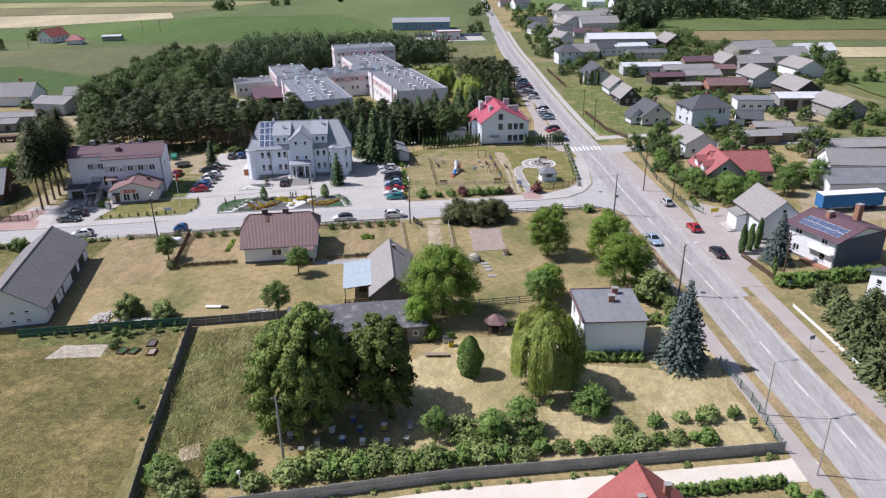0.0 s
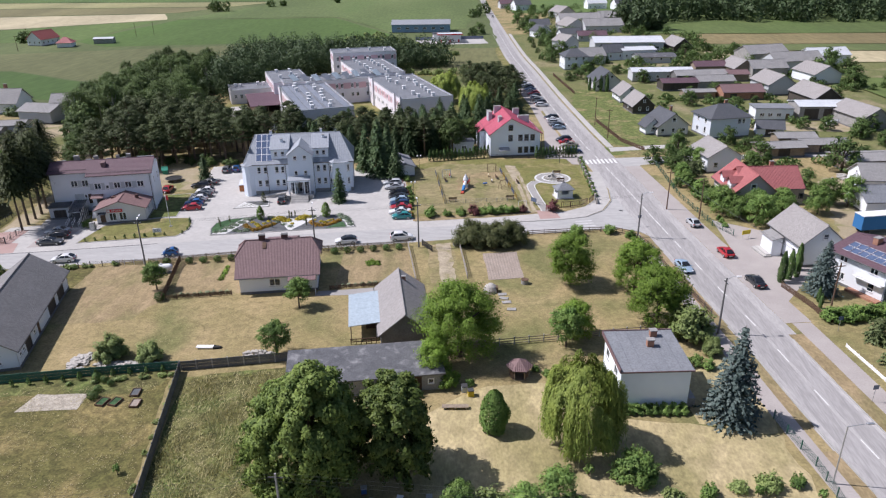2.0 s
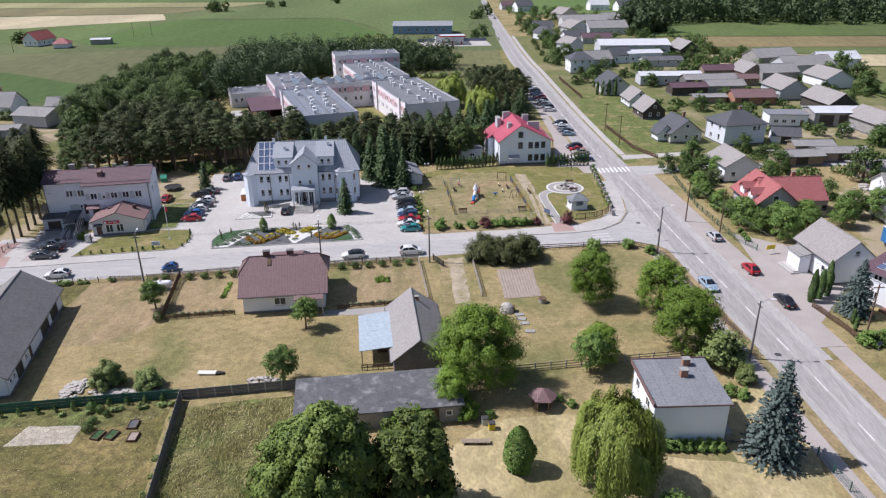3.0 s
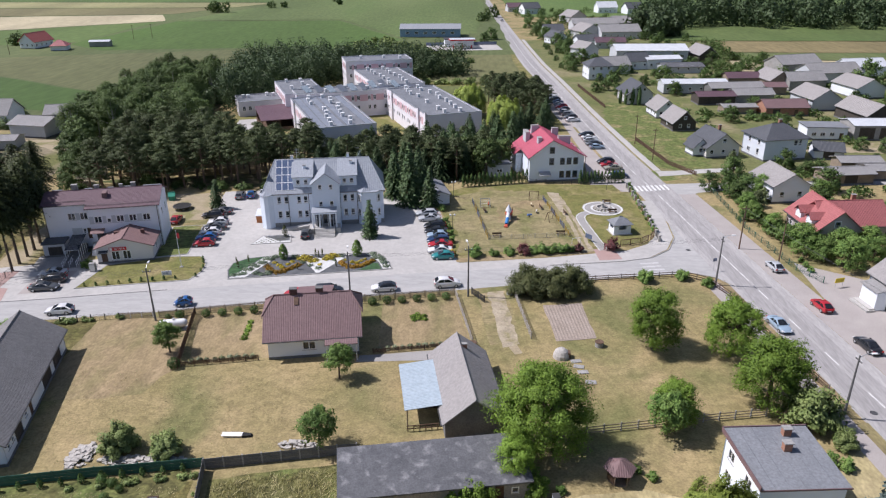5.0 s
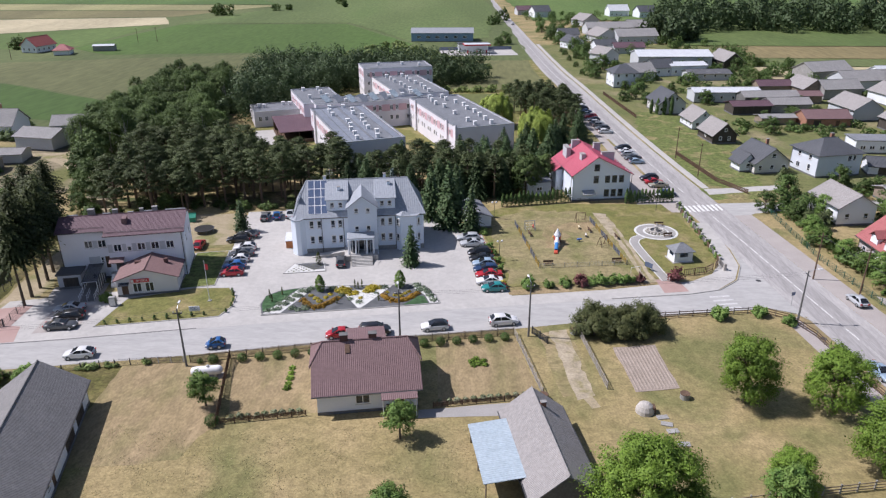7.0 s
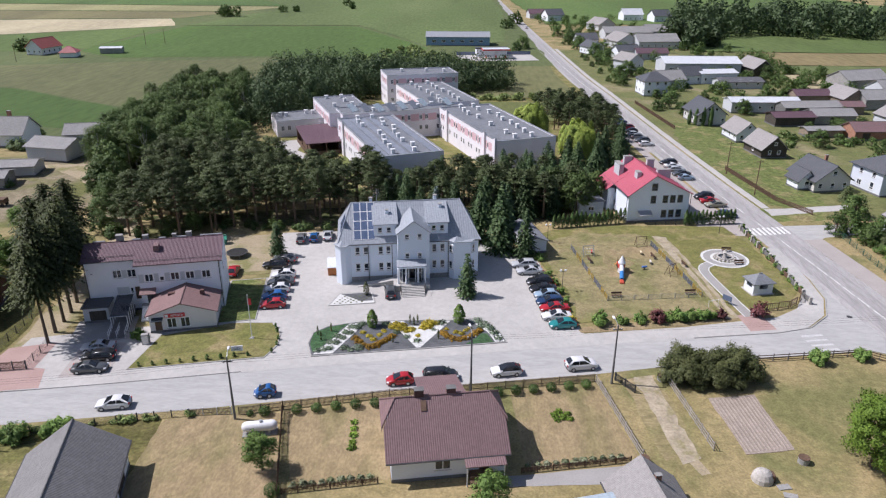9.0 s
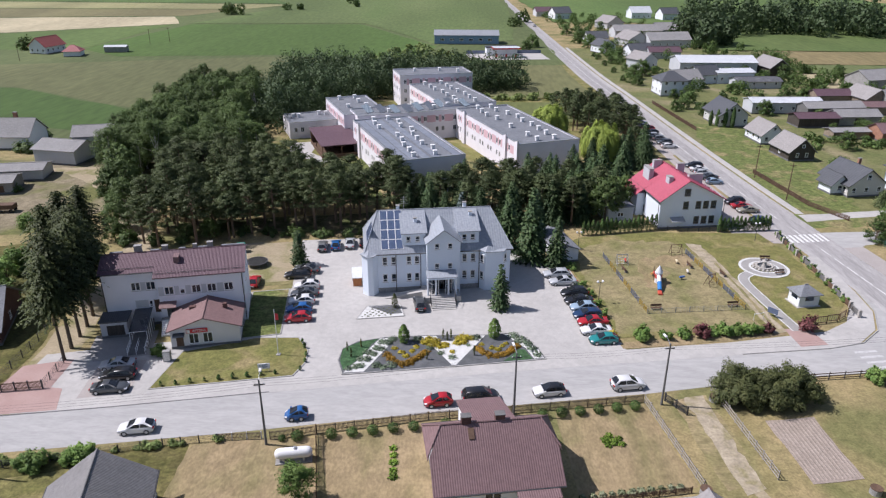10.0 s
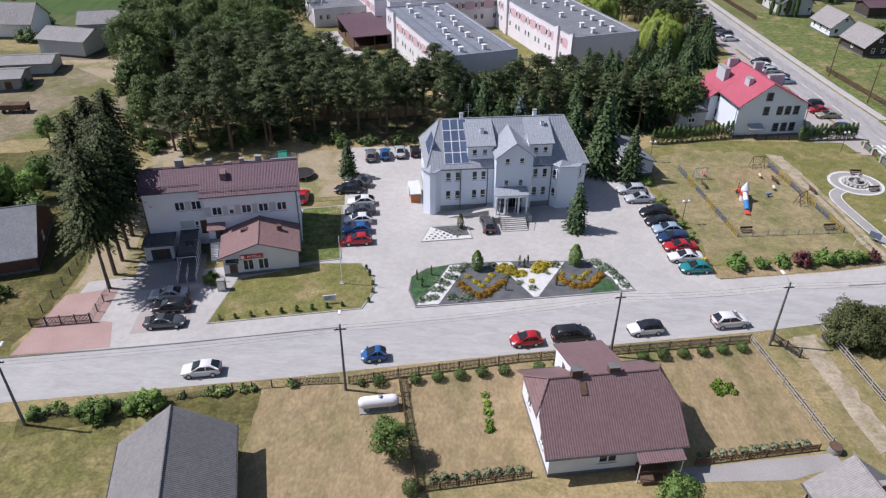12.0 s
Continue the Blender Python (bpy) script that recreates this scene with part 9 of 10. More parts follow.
WORDS = {"hatch": "hatchback", "estate": "estate car", "saloon": "saloon car", "suv": "sport utility car", "van": "people carrier", "mini": "small hatchback", "micro": "tiny two-seat car"}


def car(kind, paint, x, y, rz, where, group, roof=None):
    m = CAR[kind]
    L, W, h = m["dims"]
    c = thing("car", "%s %s %s" % (paint, WORDS[kind], where), "car", x, y, rz, 0.035, group)
    b = part("body", m["body"], None, c)
    b.color = (*PAINT[paint], 1)
    part("roof", m["roof"], None, c).color = (*PAINT[roof or paint], 1)
    for k, me in m["glass"].items():
        part(k.strip("."), me, None, c)
    for u in (-L / 2 + 0.82, L / 2 - 0.86):
        for v in (-h + 0.1, h - 0.1):
            w = part("wheel", m["tyre"], None, c, at=pose(u, v, 0.31))
            part("rim", m["rim"], None, w)
    for v in (-h * 0.66, h * 0.66):
        part("headlight", m["head"], None, c, at=pose(0, v, 0))
        part("tail_light", m["tail"], None, c, at=pose(0, v * 1.05, 0))
        part("wing_mirror", m["mirror"], None, c, at=pose(0, v * 1.52, 0)).color = (*PAINT[paint], 1)
    part("number_plate", m["plate"], None, c)
    part("bumper", m["bump"], None, c)
    part("bumper", m["back"], None, c)
    return c


S1, S2 = "parked along the side street", "parked on the forecourt"
for k, p, x, y, a in (("hatch", "white", -46.0, -11.6, 191), ("micro", "blue", -27.9, -8.2, 191), ("mini", "red", -11.0, -4.6, 191), ("van", "black", -5.7, -3.5, 11), ("suv", "white", 13.3, 0.3, 11)):
    car(k, p, x, y, a, S1, "street cars")
car("hatch", "white", 3.0, -1.7, 191, "with black roof parked along the side street", "street cars", "black")
for k, p, x, y, a in (("saloon", "silver", -54.6, 1.4, 190), ("estate", "black", -53.4, -1.0, 190), ("saloon", "graphite", -53.0, -3.9, 10)):
    car(k, p, x, y, a, "parked beside the pharmacy", "pharmacy cars")
for k, p, x, y, a in (("hatch", "white", -34.5, 26.3, 190), ("saloon", "graphite", -34.2, 23.5, 190), ("hatch", "white", -34.1, 20.9, 190), ("hatch", "blue", -33.9, 18.2, 190), ("hatch", "red", -33.4, 15.4, 190)):
    car(k, p, x, y, a, S2, "western row of cars")
for k, p, x, y, a in (("estate", "black", -37.0, 30.3, 188), ("saloon", "graphite", -36.0, 32.6, 170), ("hatch", "red", -43.6, 27.3, 95)):
    car(k, p, x, y, a, "parked behind the long building", "yard cars")
for k, p, x, y, a in (("estate", "grey", -35.3, 42.8, 98), ("hatch", "blue", -32.9, 43.4, 98), ("saloon", "silver", -30.4, 44.5, 98), ("hatch", "black", -27.8, 45.0, 98)):
    car(k, p, x, y, a, "parked at the back of the forecourt", "back row of cars")
for k, p, x, y, a in (("estate", "silver", 7.4, 33.0, 188), ("saloon", "silver", 8.2, 30.2, 188), ("suv", "black", 9.6, 25.9, 187), ("saloon", "black", 10.0, 23.4, 187), ("hatch", "sky", 10.4, 21.1, 187), ("estate", "navy", 10.8, 18.8, 187), ("saloon", "red", 11.2, 16.6, 187), ("saloon", "white", 11.3, 14.0, 187), ("hatch", "teal", 12.0, 11.4, 187)):
    car(k, p, x, y, a, S2, "eastern row of cars")
car("estate", "graphite", -15.3, 20.9, 100, "standing before the office steps", "visitor cars")
rc = random.Random(12)
names = ["silver", "graphite", "white", "black", "sky", "navy", "grey", "silver", "red", "white", "black", "silver", "graphite"]
for i, (x, y) in enumerate([(51.6, 72.6), (52.2, 69.8), (52.6, 67.2), (53.0, 60.6), (50.4, 100.4), (50.7, 97.0), (50.9, 93.8), (51.2, 90.4), (51.5, 86.8), (48.7, 119), (48.4, 123), (48.0, 127), (47.7, 131), (47.4, 135), (47.0, 139), (46.6, 143), (46.2, 147), (45.8, 151), (45.4, 155), (45.0, 159)]):
    car(rc.choice(["hatch", "estate", "saloon", "suv"]), names[(i * 5 + 3) % 13] if i != 2 else "beige", x - 0.9, y, rc.choice([8, 188]) + rc.uniform(-3, 3), "in a roadside parking bay", "roadside parking cars")
for k, p, x, y, a in (("hatch", "silver", 69.6, 9.4, 96), ("hatch", "red", 71.4, -4.9, 98), ("saloon", "black", 72.6, -16.5, 98), ("saloon", "sky", 62.6, -11.2, 279)):
    car(k, p, x, y, a, "at the edge of the village road", "road cars")
car("suv", "silver", 33.0, 440, 95, "far along the village road", "road cars")
for x, y, a, p in ((132, 92, 20, "white"), (136, 95, 150, "silver"), (-60, 148, 20, "silver"), (112, 11, 40, "white")):
    car("hatch", p, x, y, a, "parked in a far yard", "far cars")

# ---- street furniture and garden things ----
def lamp_pole(x, y, rz, H=8.8, label="grey concrete street lamp pole with bracket", arm=1.4, category="street lamp"):
    t = thing("street_lamp", label, category, x, y, rz, group="street lamps")
    part("pole", Geo().tube((0, 0, 0), (0, 0, H), 0.16, 0.09, 10), M["concrete_dark"], t)
    part("bracket", Geo().tube((0, 0, H - 0.3), (arm * 0.5, 0, H + 0.15), 0.04, n=6).tube((arm * 0.5, 0, H + 0.15), (arm, 0, H + 0.2), 0.035, n=6), M["metal"], t)
    part("lamp_head", Geo().box(arm - 0.1, -0.14, H + 0.12, arm + 0.6, 0.14, H + 0.27, 0.05), M["white_paint"], t)
    part("crossarm", Geo().box(-0.06, -0.6, H - 0.7, 0.06, 0.6, H - 0.6), M["metal_dark"], t)
    for v in (-0.5, 0.5):
        part("insulator", Geo().lathe(0, v, [(0.05, H - 0.6), (0.07, H - 0.5), (0.03, H - 0.42)], 8), M["white_paint"], t)
    return t


POLES = [(-30.2, -13.2, 100), (-1.7, -6.2, 100), (16.8, -3.2, 100), (-60.8, -19.9, 100)]
for x, y, a in POLES:
    lamp_pole(x, y, a)
MAIN = [(62.0, -32.6, 5), (57.6, 2.6, 5)]
for x, y, a in MAIN:
    lamp_pole(x, y, a, 8.7)
for x, y, a in ((64.6, -62.6, 4), (66.4, -72.6, 8)):
    t = thing("road_lamp", "slim galvanised road lamp with single arm", "street lamp", x, y, a, group="road lamps")
    part("pole", Geo().tube((0, 0, 0), (0, 0, 7.2), 0.09, 0.05, 8), M["metal"], t)
    part("arm", Geo().tube((0, 0, 7.15), (1.9, 0, 7.5), 0.035, n=6), M["metal"], t)
    part("lamp_head", Geo().box(1.8, -0.13, 7.44, 2.5, 0.13, 7.56, 0.04), M["metal"], t)
t = thing("utility_pole", "slender concrete utility pole beside the bee hives", "utility pole", 10.6, -72.8)
part("pole", Geo().tube((0, 0, 0), (0, 0, 8.2), 0.17, 0.1, 8), M["concrete"], t)
part("crossarm", Geo().box(-0.7, -0.06, 7.7, 0.7, 0.06, 7.8), M["metal_dark"], t)
t = thing("garden_lamp", "white post lamp by the gravel lane", "lamp post", 8.7, -80.0)
part("post", Geo().tube((0, 0, 0), (0, 0, 4.2), 0.06, 0.05, 8), M["metal"], t)
part("globe", Geo().lathe(0, 0, [(0.05, 4.2), (0.2, 4.35), (0.22, 4.5), (0.12, 4.65)], 10), M["white_paint"], t)
for x, y in ((66.5, 18.0), (71.6, 12.5), (79.9, -26.6), (-86, 240), (-80, 236), (-195, 330), (-186, 336), (-230, 262), (62.0, 92), (63.4, 76)):
    t = thing("utility_pole", "weathered wooden utility pole", "utility pole", x, y, 10, group="utility poles")
    part("pole", Geo().tube((0, 0, 0), (0, 0, 8.5), 0.14, 0.09, 7), M["wood_dark"], t)
    part("crossarm", Geo().box(-0.8, -0.05, 7.9, 0.8, 0.05, 8.02), M["wood_dark"], t)


def cable(a, b, sag=0.5, r=0.009):
    g = Geo()
    a, b = Vector(a), Vector(b)
    side = (b - a).cross(Vector((0, 0, 1))).normalized() * r
    for i in range(13):
        u = i / 12
        q = a.lerp(b, u) - Vector((0, 0, sag * 4 * u * (1 - u)))
        g.v += [tuple(q + side), tuple(q + Vector((0, 0, r))), tuple(q - side), tuple(q - Vector((0, 0, r)))]
    for i in range(12):
        for j in range(4):
            k = (j + 1) % 4
            g.f.append([4 * i + j, 4 * i + k, 4 * i + 4 + k, 4 * i + 4 + j])
    g.f += [[3, 2, 1, 0], [48, 49, 50, 51]]
    return solo("overhead_cable", g, M["metal_dark"], "thin sagging overhead cable between poles", "cable", "overhead cables")


for dv in (-0.5, 0.0, 0.5):
    for (x0, y0, _), (x1, y1, _) in zip([POLES[3], POLES[0], POLES[1], POLES[2]], [POLES[0], POLES[1], POLES[2], MAIN[1]]):
        cable((x0, y0 + dv, 8.3), (x1, y1 + dv, 8.3), 0.4)
    cable((10.6, -72.8 + dv, 7.8), (66.4, -72.6 + dv, 7.0), 1.0)
    cable((10.6, -72.8 + dv, 7.8), (-50, -82 + dv, 8.0), 1.0)
    cable((66.5, 18 + dv, 8), (76, -22 + dv, 8), 0.5)


def run(a, b, step):
    """Even steps along a straight line: place, angle and length of each piece."""
    d = Vector(b) - Vector(a)
    k = max(1, round(d.length / step))
    ang = math.degrees(math.atan2(d.y, d.x))
    return [(a[0] + d.x * i / k, a[1] + d.y * i / k, ang, d.length / k) for i in range(k)]


FM = {}


def fence(name, label, line, h, step, post_mat, fill, fill_mat, group="", rails=2, gap=0.14, post=0.05):
    """A fence along a line of points. fill: 'panel', 'picket', 'rail' or 'mesh'."""
    t = thing(name, label, "fence", line[0][0], line[0][1], group=group)
    o = Matrix.Translation((-line[0][0], -line[0][1], 0))
    for a, b in zip(line, line[1:]):
        for x, y, ang, L in run(a, b, step):
            L = round(L, 2)
            key = (name, h, L, fill, fill_mat, post_mat)
            if key not in FM:
                g = Geo()
                if fill == "panel":
                    k = max(2, round(h / 0.5))
                    g.box(post, -0.03, 0.02, L - post, 0.03, h / k - 0.02, 0.015)
                elif fill == "picket":
                    k = int(L / gap)
                    xs = [0] + [(i + 0.5) * L / k + e for i in range(k) for e in (-0.038, 0.038)] + [L]
                    g = bars(xs, [0.06, 0.3, 0.37, h - 0.25, h - 0.18, h], lambda i, j: i % 2 == 1 or j in (1, 3), -0.03, 0.01)
                elif fill == "rail":
                    for i in range(rails):
                        z = h * (i + 0.6) / rails
                        g.box(0, -0.05, z - 0.06, L, -0.01, z + 0.06)
                else:
                    k = int(L / 0.16)
                    for i in range(k):
                        u = (i + 0.5) * L / k
                        g.box(u - 0.006, -0.006, 0.05, u + 0.006, 0.006, h)
                    for i in range(5):
                        z = 0.06 + (h - 0.1) * i / 4
                        g.box(0, -0.008, z, L, 0.008, z + 0.016)
                FM[key] = (g.mesh("panel" if fill in ("panel", "mesh") else fill + "s", M[fill_mat]), Geo().box(-post, -post, 0, post, post, h + 0.08, 0.02).mesh("post", M[post_mat]))
            pm, sm = FM[key]
            at = o @ pose(x, y, 0, 0, 0, ang)
            part("post", sm, None, t, at=at)
            if fill == "picket" and name.endswith("gate"):
                k = int(L / gap)
                one = Geo().box(-0.035, -0.04, 0.06, 0.035, -0.015, h, 0.02).mesh("picket", M[fill_mat])
                bar = Geo().box(0, -0.012, 0, L, 0.03, 0.07).mesh("rail", M[fill_mat])
                for i in range(k):
                    part("picket", one, None, t, at=at @ pose((i + 0.5) * L / k, 0, 0))
                for z in (0.3, h - 0.25):
                    part("rail", bar, None, t, at=at @ pose(0, 0, z))
                continue
            if fill == "panel":
                k = max(2, round(h / 0.5))
                for i in range(k):
                    part("panel", pm, None, t, at=at @ pose(0, 0, i * h / k))
                continue
            part({"mesh": "mesh_panel", "picket": "picket_bay", "rail": "rail_bay"}[fill], pm, None, t, at=at)
    x, y = line[-1]
    part("post", sm, None, t, at=o @ pose(x, y, 0))
    return t


fence("concrete_fence", "grey precast concrete panel fence along the gravel lane", [(-14, -85), (15.5, -78.4), (28.3, -75.3), (46.7, -72.1), (64.3, -69.2)], 1.5, 2.0, "concrete", "panel", "concrete", post=0.08)
fence("dark_board_fence", "dark board fence between meadow and tall grass", [(-10.8, -45.2), (-5.0, -70.9), (-2.2, -82.0)], 1.4, 2.0, "concrete_dark", "panel", "concrete_dark", post=0.07)
fence("green_fence", "dark green screened garden fence", [(-34.5, -49.2), (-22, -46.6), (-11.0, -44.6)], 1.3, 2.2, "metal_green", "panel", "metal_green")
fence("grey_fence", "grey concrete panel fence behind the sheds", [(-10.8, -44.9), (3.1, -42.0), (5.2, -41.6)], 1.4, 2.0, "concrete", "panel", "concrete_dark", post=0.08)
fence("picket_fence", "weathered brown picket fence along the side street", [(-30.0, -12.3), (-24.9, -10.9), (-12.0, -7.7), (-1.9, -5.9), (14.6, -2.8)], 1.15, 2.3, "wood", "picket", "wood")
fence("street_fence", "low dark mesh fence with pale base", [(-60, -19.2), (-41.9, -14.0), (-36.0, -12.9)], 1.0, 2.4, "metal_dark", "mesh", "metal_dark")
fence("white_gate", "white picket gate in the street fence", [(-36.0, -12.8), (-31.0, -12.2)], 1.0, 1.7, "white_paint", "picket", "wood")
fence("garden_fence", "dark timber fence between two gardens", [(-24.9, -11.0), (-21.6, -26.0)], 1.3, 2.2, "wood_dark", "picket", "wood_dark")
fence("plank_fence", "bleached plank fence beside the drive", [(14.8, -2.9), (17.7, -17.9)], 1.2, 1.7, "wood_bleached", "rail", "wood_bleached", rails=3)
fence("plank_fence", "bleached plank fence beside the vegetable plot", [(23.9, 0.2), (26.1, -16.1)], 1.2, 1.7, "wood_bleached", "rail", "wood_bleached", rails=3)
fence("border_fence", "low dark rail fence behind the flower border", [(4.0, -21.0), (16.3, -18.5)], 0.8, 1.8, "wood_dark", "picket", "wood_dark")
fence("border_fence", "low dark rail fence along the garden border", [(-21.3, -25.4), (-11.4, -23.3)], 0.8, 1.8, "wood_dark", "picket", "wood_dark")
fence("drive_gate", "dark metal entrance gate", [(17.4, -2.4), (19.4, -5.2)], 1.2, 1.6, "metal_dark", "picket", "metal_dark", post=0.08)
fence("lawn_fence", "weathered timber fence behind the big lawn", [(27.0, -38.0), (39.3, -35.3), (53.0, -32.6), (57.0, -31.6)], 1.15, 2.0, "concrete", "rail", "wood", rails=3, post=0.07)
fence("corner_fence", "dark mesh fence round the corner lawn", [(28.0, 1.2), (38, 3.2), (53.3, 5.6), (56.8, 3.4), (58.6, -1.6), (59.8, -12), (62.6, -27.3)], 1.1, 2.3, "concrete_dark", "rail", "wood_dark", rails=3)
fence("green_mesh_fence", "green wire mesh fence beside the footway", [(62.6, -52.0), (64.0, -60), (64.3, -69.0)], 1.2, 2.4, "metal_green", "mesh", "metal_green")
fence("white_wall", "low white concrete wall beside the footway", [(78.2, -35.6), (79.6, -46.4), (80.2, -52)], 0.5, 2.6, "white_paint", "panel", "white_paint")
fence("east_mesh_fence", "rusty mesh fence along the eastern gardens", [(71.2, 52), (71.0, 26), (73.2, 9), (75.6, 4)], 1.2, 2.6, "metal_green", "mesh", "metal_green")
fence("brown_fence", "brown timber fence before the villa", [(63.0, 96), (64.8, 84), (66.6, 72), (71, 63)], 1.1, 2.4, "wood_dark", "picket", "wood_dark")
fence("brown_fence", "brown timber fence along the far gardens", [(56.8, 180), (59.4, 156), (61.2, 140)], 1.2, 2.6, "wood_dark", "picket", "wood_dark")
fence("yard_gate", "rust-brown steel fence of the paved gateway", [(-68.3, -5.2), (-61.9, -3.9)], 1.3, 1.6, "metal_dark", "picket", "wood_dark", post=0.08)
fence("yard_gate", "rust-brown steel fence along the drive", [(-61.9, -3.9), (-62.4, 2.0)], 1.2, 2.0, "metal_dark", "mesh", "metal_dark")
fence("drive_fence", "dark mesh fence beside the sand track", [(-68.4, -5.2), (-68.8, 3), (-69.6, 14)], 1.3, 2.4, "metal_dark", "mesh", "metal_dark")
fence("villa_fence", "dark steel fence before the red-roofed villa", [(29.8, 55.6), (42.0, 55.2)], 1.0, 2.2, "metal_dark", "mesh", "metal_dark")
fence("garden_fence_east", "timber garden fence before the thujas", [(76.4, -17.5), (78.2, -24.5), (78.6, -28.0)], 1.0, 2.0, "wood_dark", "picket", "wood_dark")

# park: boundary posts with hedge panels, playground, fountain, kiosk
gp = thing("park_fence", "stone-posted park fence along the footway", "fence", 52.8, 20)
for i in range(12):
    y = 1.0 + 2.9 * i
    x = -0.2 + 0.5 * math.sin(i * 0.2) - 0.6 * (i / 11)
    part("post", Geo().box(x - 0.22, y - 0.22, 0, x + 0.22, y + 0.22, 1.3, 0.06), M["stone"], gp)
    if i < 11:
        part("panel", Geo().box(x - 0.06, y + 0.24, 0.12, x + 0.06, y + 2.6, 0.95, 0.03), M["wood_dark" if i % 2 else "concrete_dark"], gp)
for x, y, a in ((45.8, 18.6, 12), (47.8, 19.3, 14), (49.8, 20.4, 40), (51.6, 22.4, 60)):
    t = thing("trellis_panel", "dark timber trellis panel at the park corner", "trellis", x, y, a, group="park trellis")
    part("frame", Geo().box(-1.0, -0.05, 0, -0.9, 0.05, 1.3).box(0.9, -0.05, 0, 1.0, 0.05, 1.3).box(-0.9, -0.05, 1.2, 0.9, 0.05, 1.3).box(-0.9, -0.05, 0.2, 0.9, 0.05, 0.28), M["wood_dark"], t)
    part("slats", Geo().box(-0.6, -0.02, 0.28, -0.5, 0.02, 1.2).box(-0.2, -0.02, 0.28, -0.1, 0.02, 1.2).box(0.2, -0.02, 0.28, 0.3, 0.02, 1.2).box(0.6, -0.02, 0.28, 0.7, 0.02, 1.2), M["wood"], t)
for a, b in (((16.8, 41.6), (20.2, 20.4)), ((32.4, 44.2), (35.9, 22.6))):
    for i in range(6):
        p, q = ((a[0] + (b[0] - a[0]) * k / 6, a[1] + (b[1] - a[1]) * k / 6) for k in (i, i + 1))
        fence("playground_fence", "low %s painted playground fence" % ("blue", "yellow")[i % 2], [p, q], 1.0, 1.8, "metal", "picket", ("blue_paint", "yellow_paint")[i % 2], post=0.05, gap=0.3)
fence("playground_fence", "low grey metal playground fence", [(20.2, 20.4), (35.9, 22.6)], 0.9, 2.2, "metal", "mesh", "metal")
pt = thing("play_tower", "red white and blue rocket-shaped slide tower", "play tower", 24.4, 31.6, 82)
part("tower", Geo().lathe(0, 0, [(0.55, 0), (0.55, 1.7), (0.5, 1.9)], 12), M["plastic"], pt).color = (0.75, 0.75, 0.78, 1)
part("band", Geo().lathe(0, 0, [(0.58, 0.9), (0.6, 1.0), (0.6, 1.5), (0.58, 1.6)], 12), M["plastic"], pt, "red band round the tower").color = (0.58, 0.07, 0.06, 1)
part("cone", Geo().lathe(0, 0, [(0.68, 1.9), (0.55, 2.2), (0.25, 2.8), (0.05, 3.2)], 12), M["plastic"], pt, "white cone roof").color = (0.74, 0.76, 0.80, 1)
part("rear_deck", Geo().box(0.5, -0.7, 1.1, 2.0, 0.7, 1.25, 0.03), M["plastic"], pt, "red play deck").color = (0.58, 0.07, 0.06, 1)
for u, v in ((0.7, -0.6), (0.7, 0.6), (1.9, -0.6), (1.9, 0.6)):
    part("deck_post", Geo().tube((u, v, 0), (u, v, 2.1), 0.06, n=6), M["wood_dark"], pt)
part("tube_slide", Geo().tube((-0.4, 0, 1.45), (-2.0, 0, 0.95), 0.36, n=14), M["plastic"], pt, "white tube of the slide").color = (0.76, 0.77, 0.80, 1)
part("slide", Geo().tube((-2.0, 0, 0.95), (-3.7, 0, 0.35), 0.37, 0.36, n=14), M["plastic"], pt, "blue tube of the slide").color = (0.05, 0.22, 0.52, 1)
part("slide_end", Geo().box(-4.9, -0.36, 0.03, -3.7, 0.36, 0.4, 0.12), M["plastic"], pt, "red slide end").color = (0.55, 0.10, 0.06, 1)
part("ladder", Geo().tube((2.6, 0.3, 0), (2.0, 0.3, 1.2), 0.04, n=6).tube((2.6, -0.3, 0), (2.0, -0.3, 1.2), 0.04, n=6).tube((2.4, -0.3, 0.4), (2.4, 0.3, 0.4), 0.03, n=6).tube((2.2, -0.3, 0.8), (2.2, 0.3, 0.8), 0.03, n=6), M["metal"], pt)
for x, y, a, nm, lb in ((19.6, 38.6, 10, "climbing_frame", "pale metal climbing frame"), (33.0, 31.0, 40, "swing", "timber swing with two seats"), (30.4, 43.6, 8, "swing", "timber beam swing at the playground edge")):
    t = thing(nm, lb, "playground", x, y, a, group="playground frames")
    for u in (-1.0, 1.0):
        part("leg", Geo().tube((u, -0.7, 0), (u, 0, 2.0), 0.05, n=6).tube((u, 0.7, 0), (u, 0, 2.0), 0.05, n=6), M["metal" if nm[0] == "c" else "wood_dark"], t)
    part("beam", Geo().tube((-1.1, 0, 2.0), (1.1, 0, 2.0), 0.06, n=6), M["metal" if nm[0] == "c" else "wood_dark"], t)
    if nm[0] == "c":
        part("net", bars([-1.0, -0.96, -0.52, -0.48, -0.02, 0.02, 0.48, 0.52, 0.96, 1.0], [0.2, 0.24, 0.78, 0.82, 1.38, 1.42, 1.9, 1.94], lambda i, j: i % 2 == 0 or j % 2 == 0, -0.02, 0.02), M["white_paint"], t, "pale climbing net")
        continue
    for u in (-0.45, 0.45):
        part("seat", Geo().tube((u, 0, 2.0), (u, 0, 0.5), 0.012, n=4).box(u - 0.22, -0.1, 0.45, u + 0.22, 0.1, 0.5), M["wood_dark"], t)
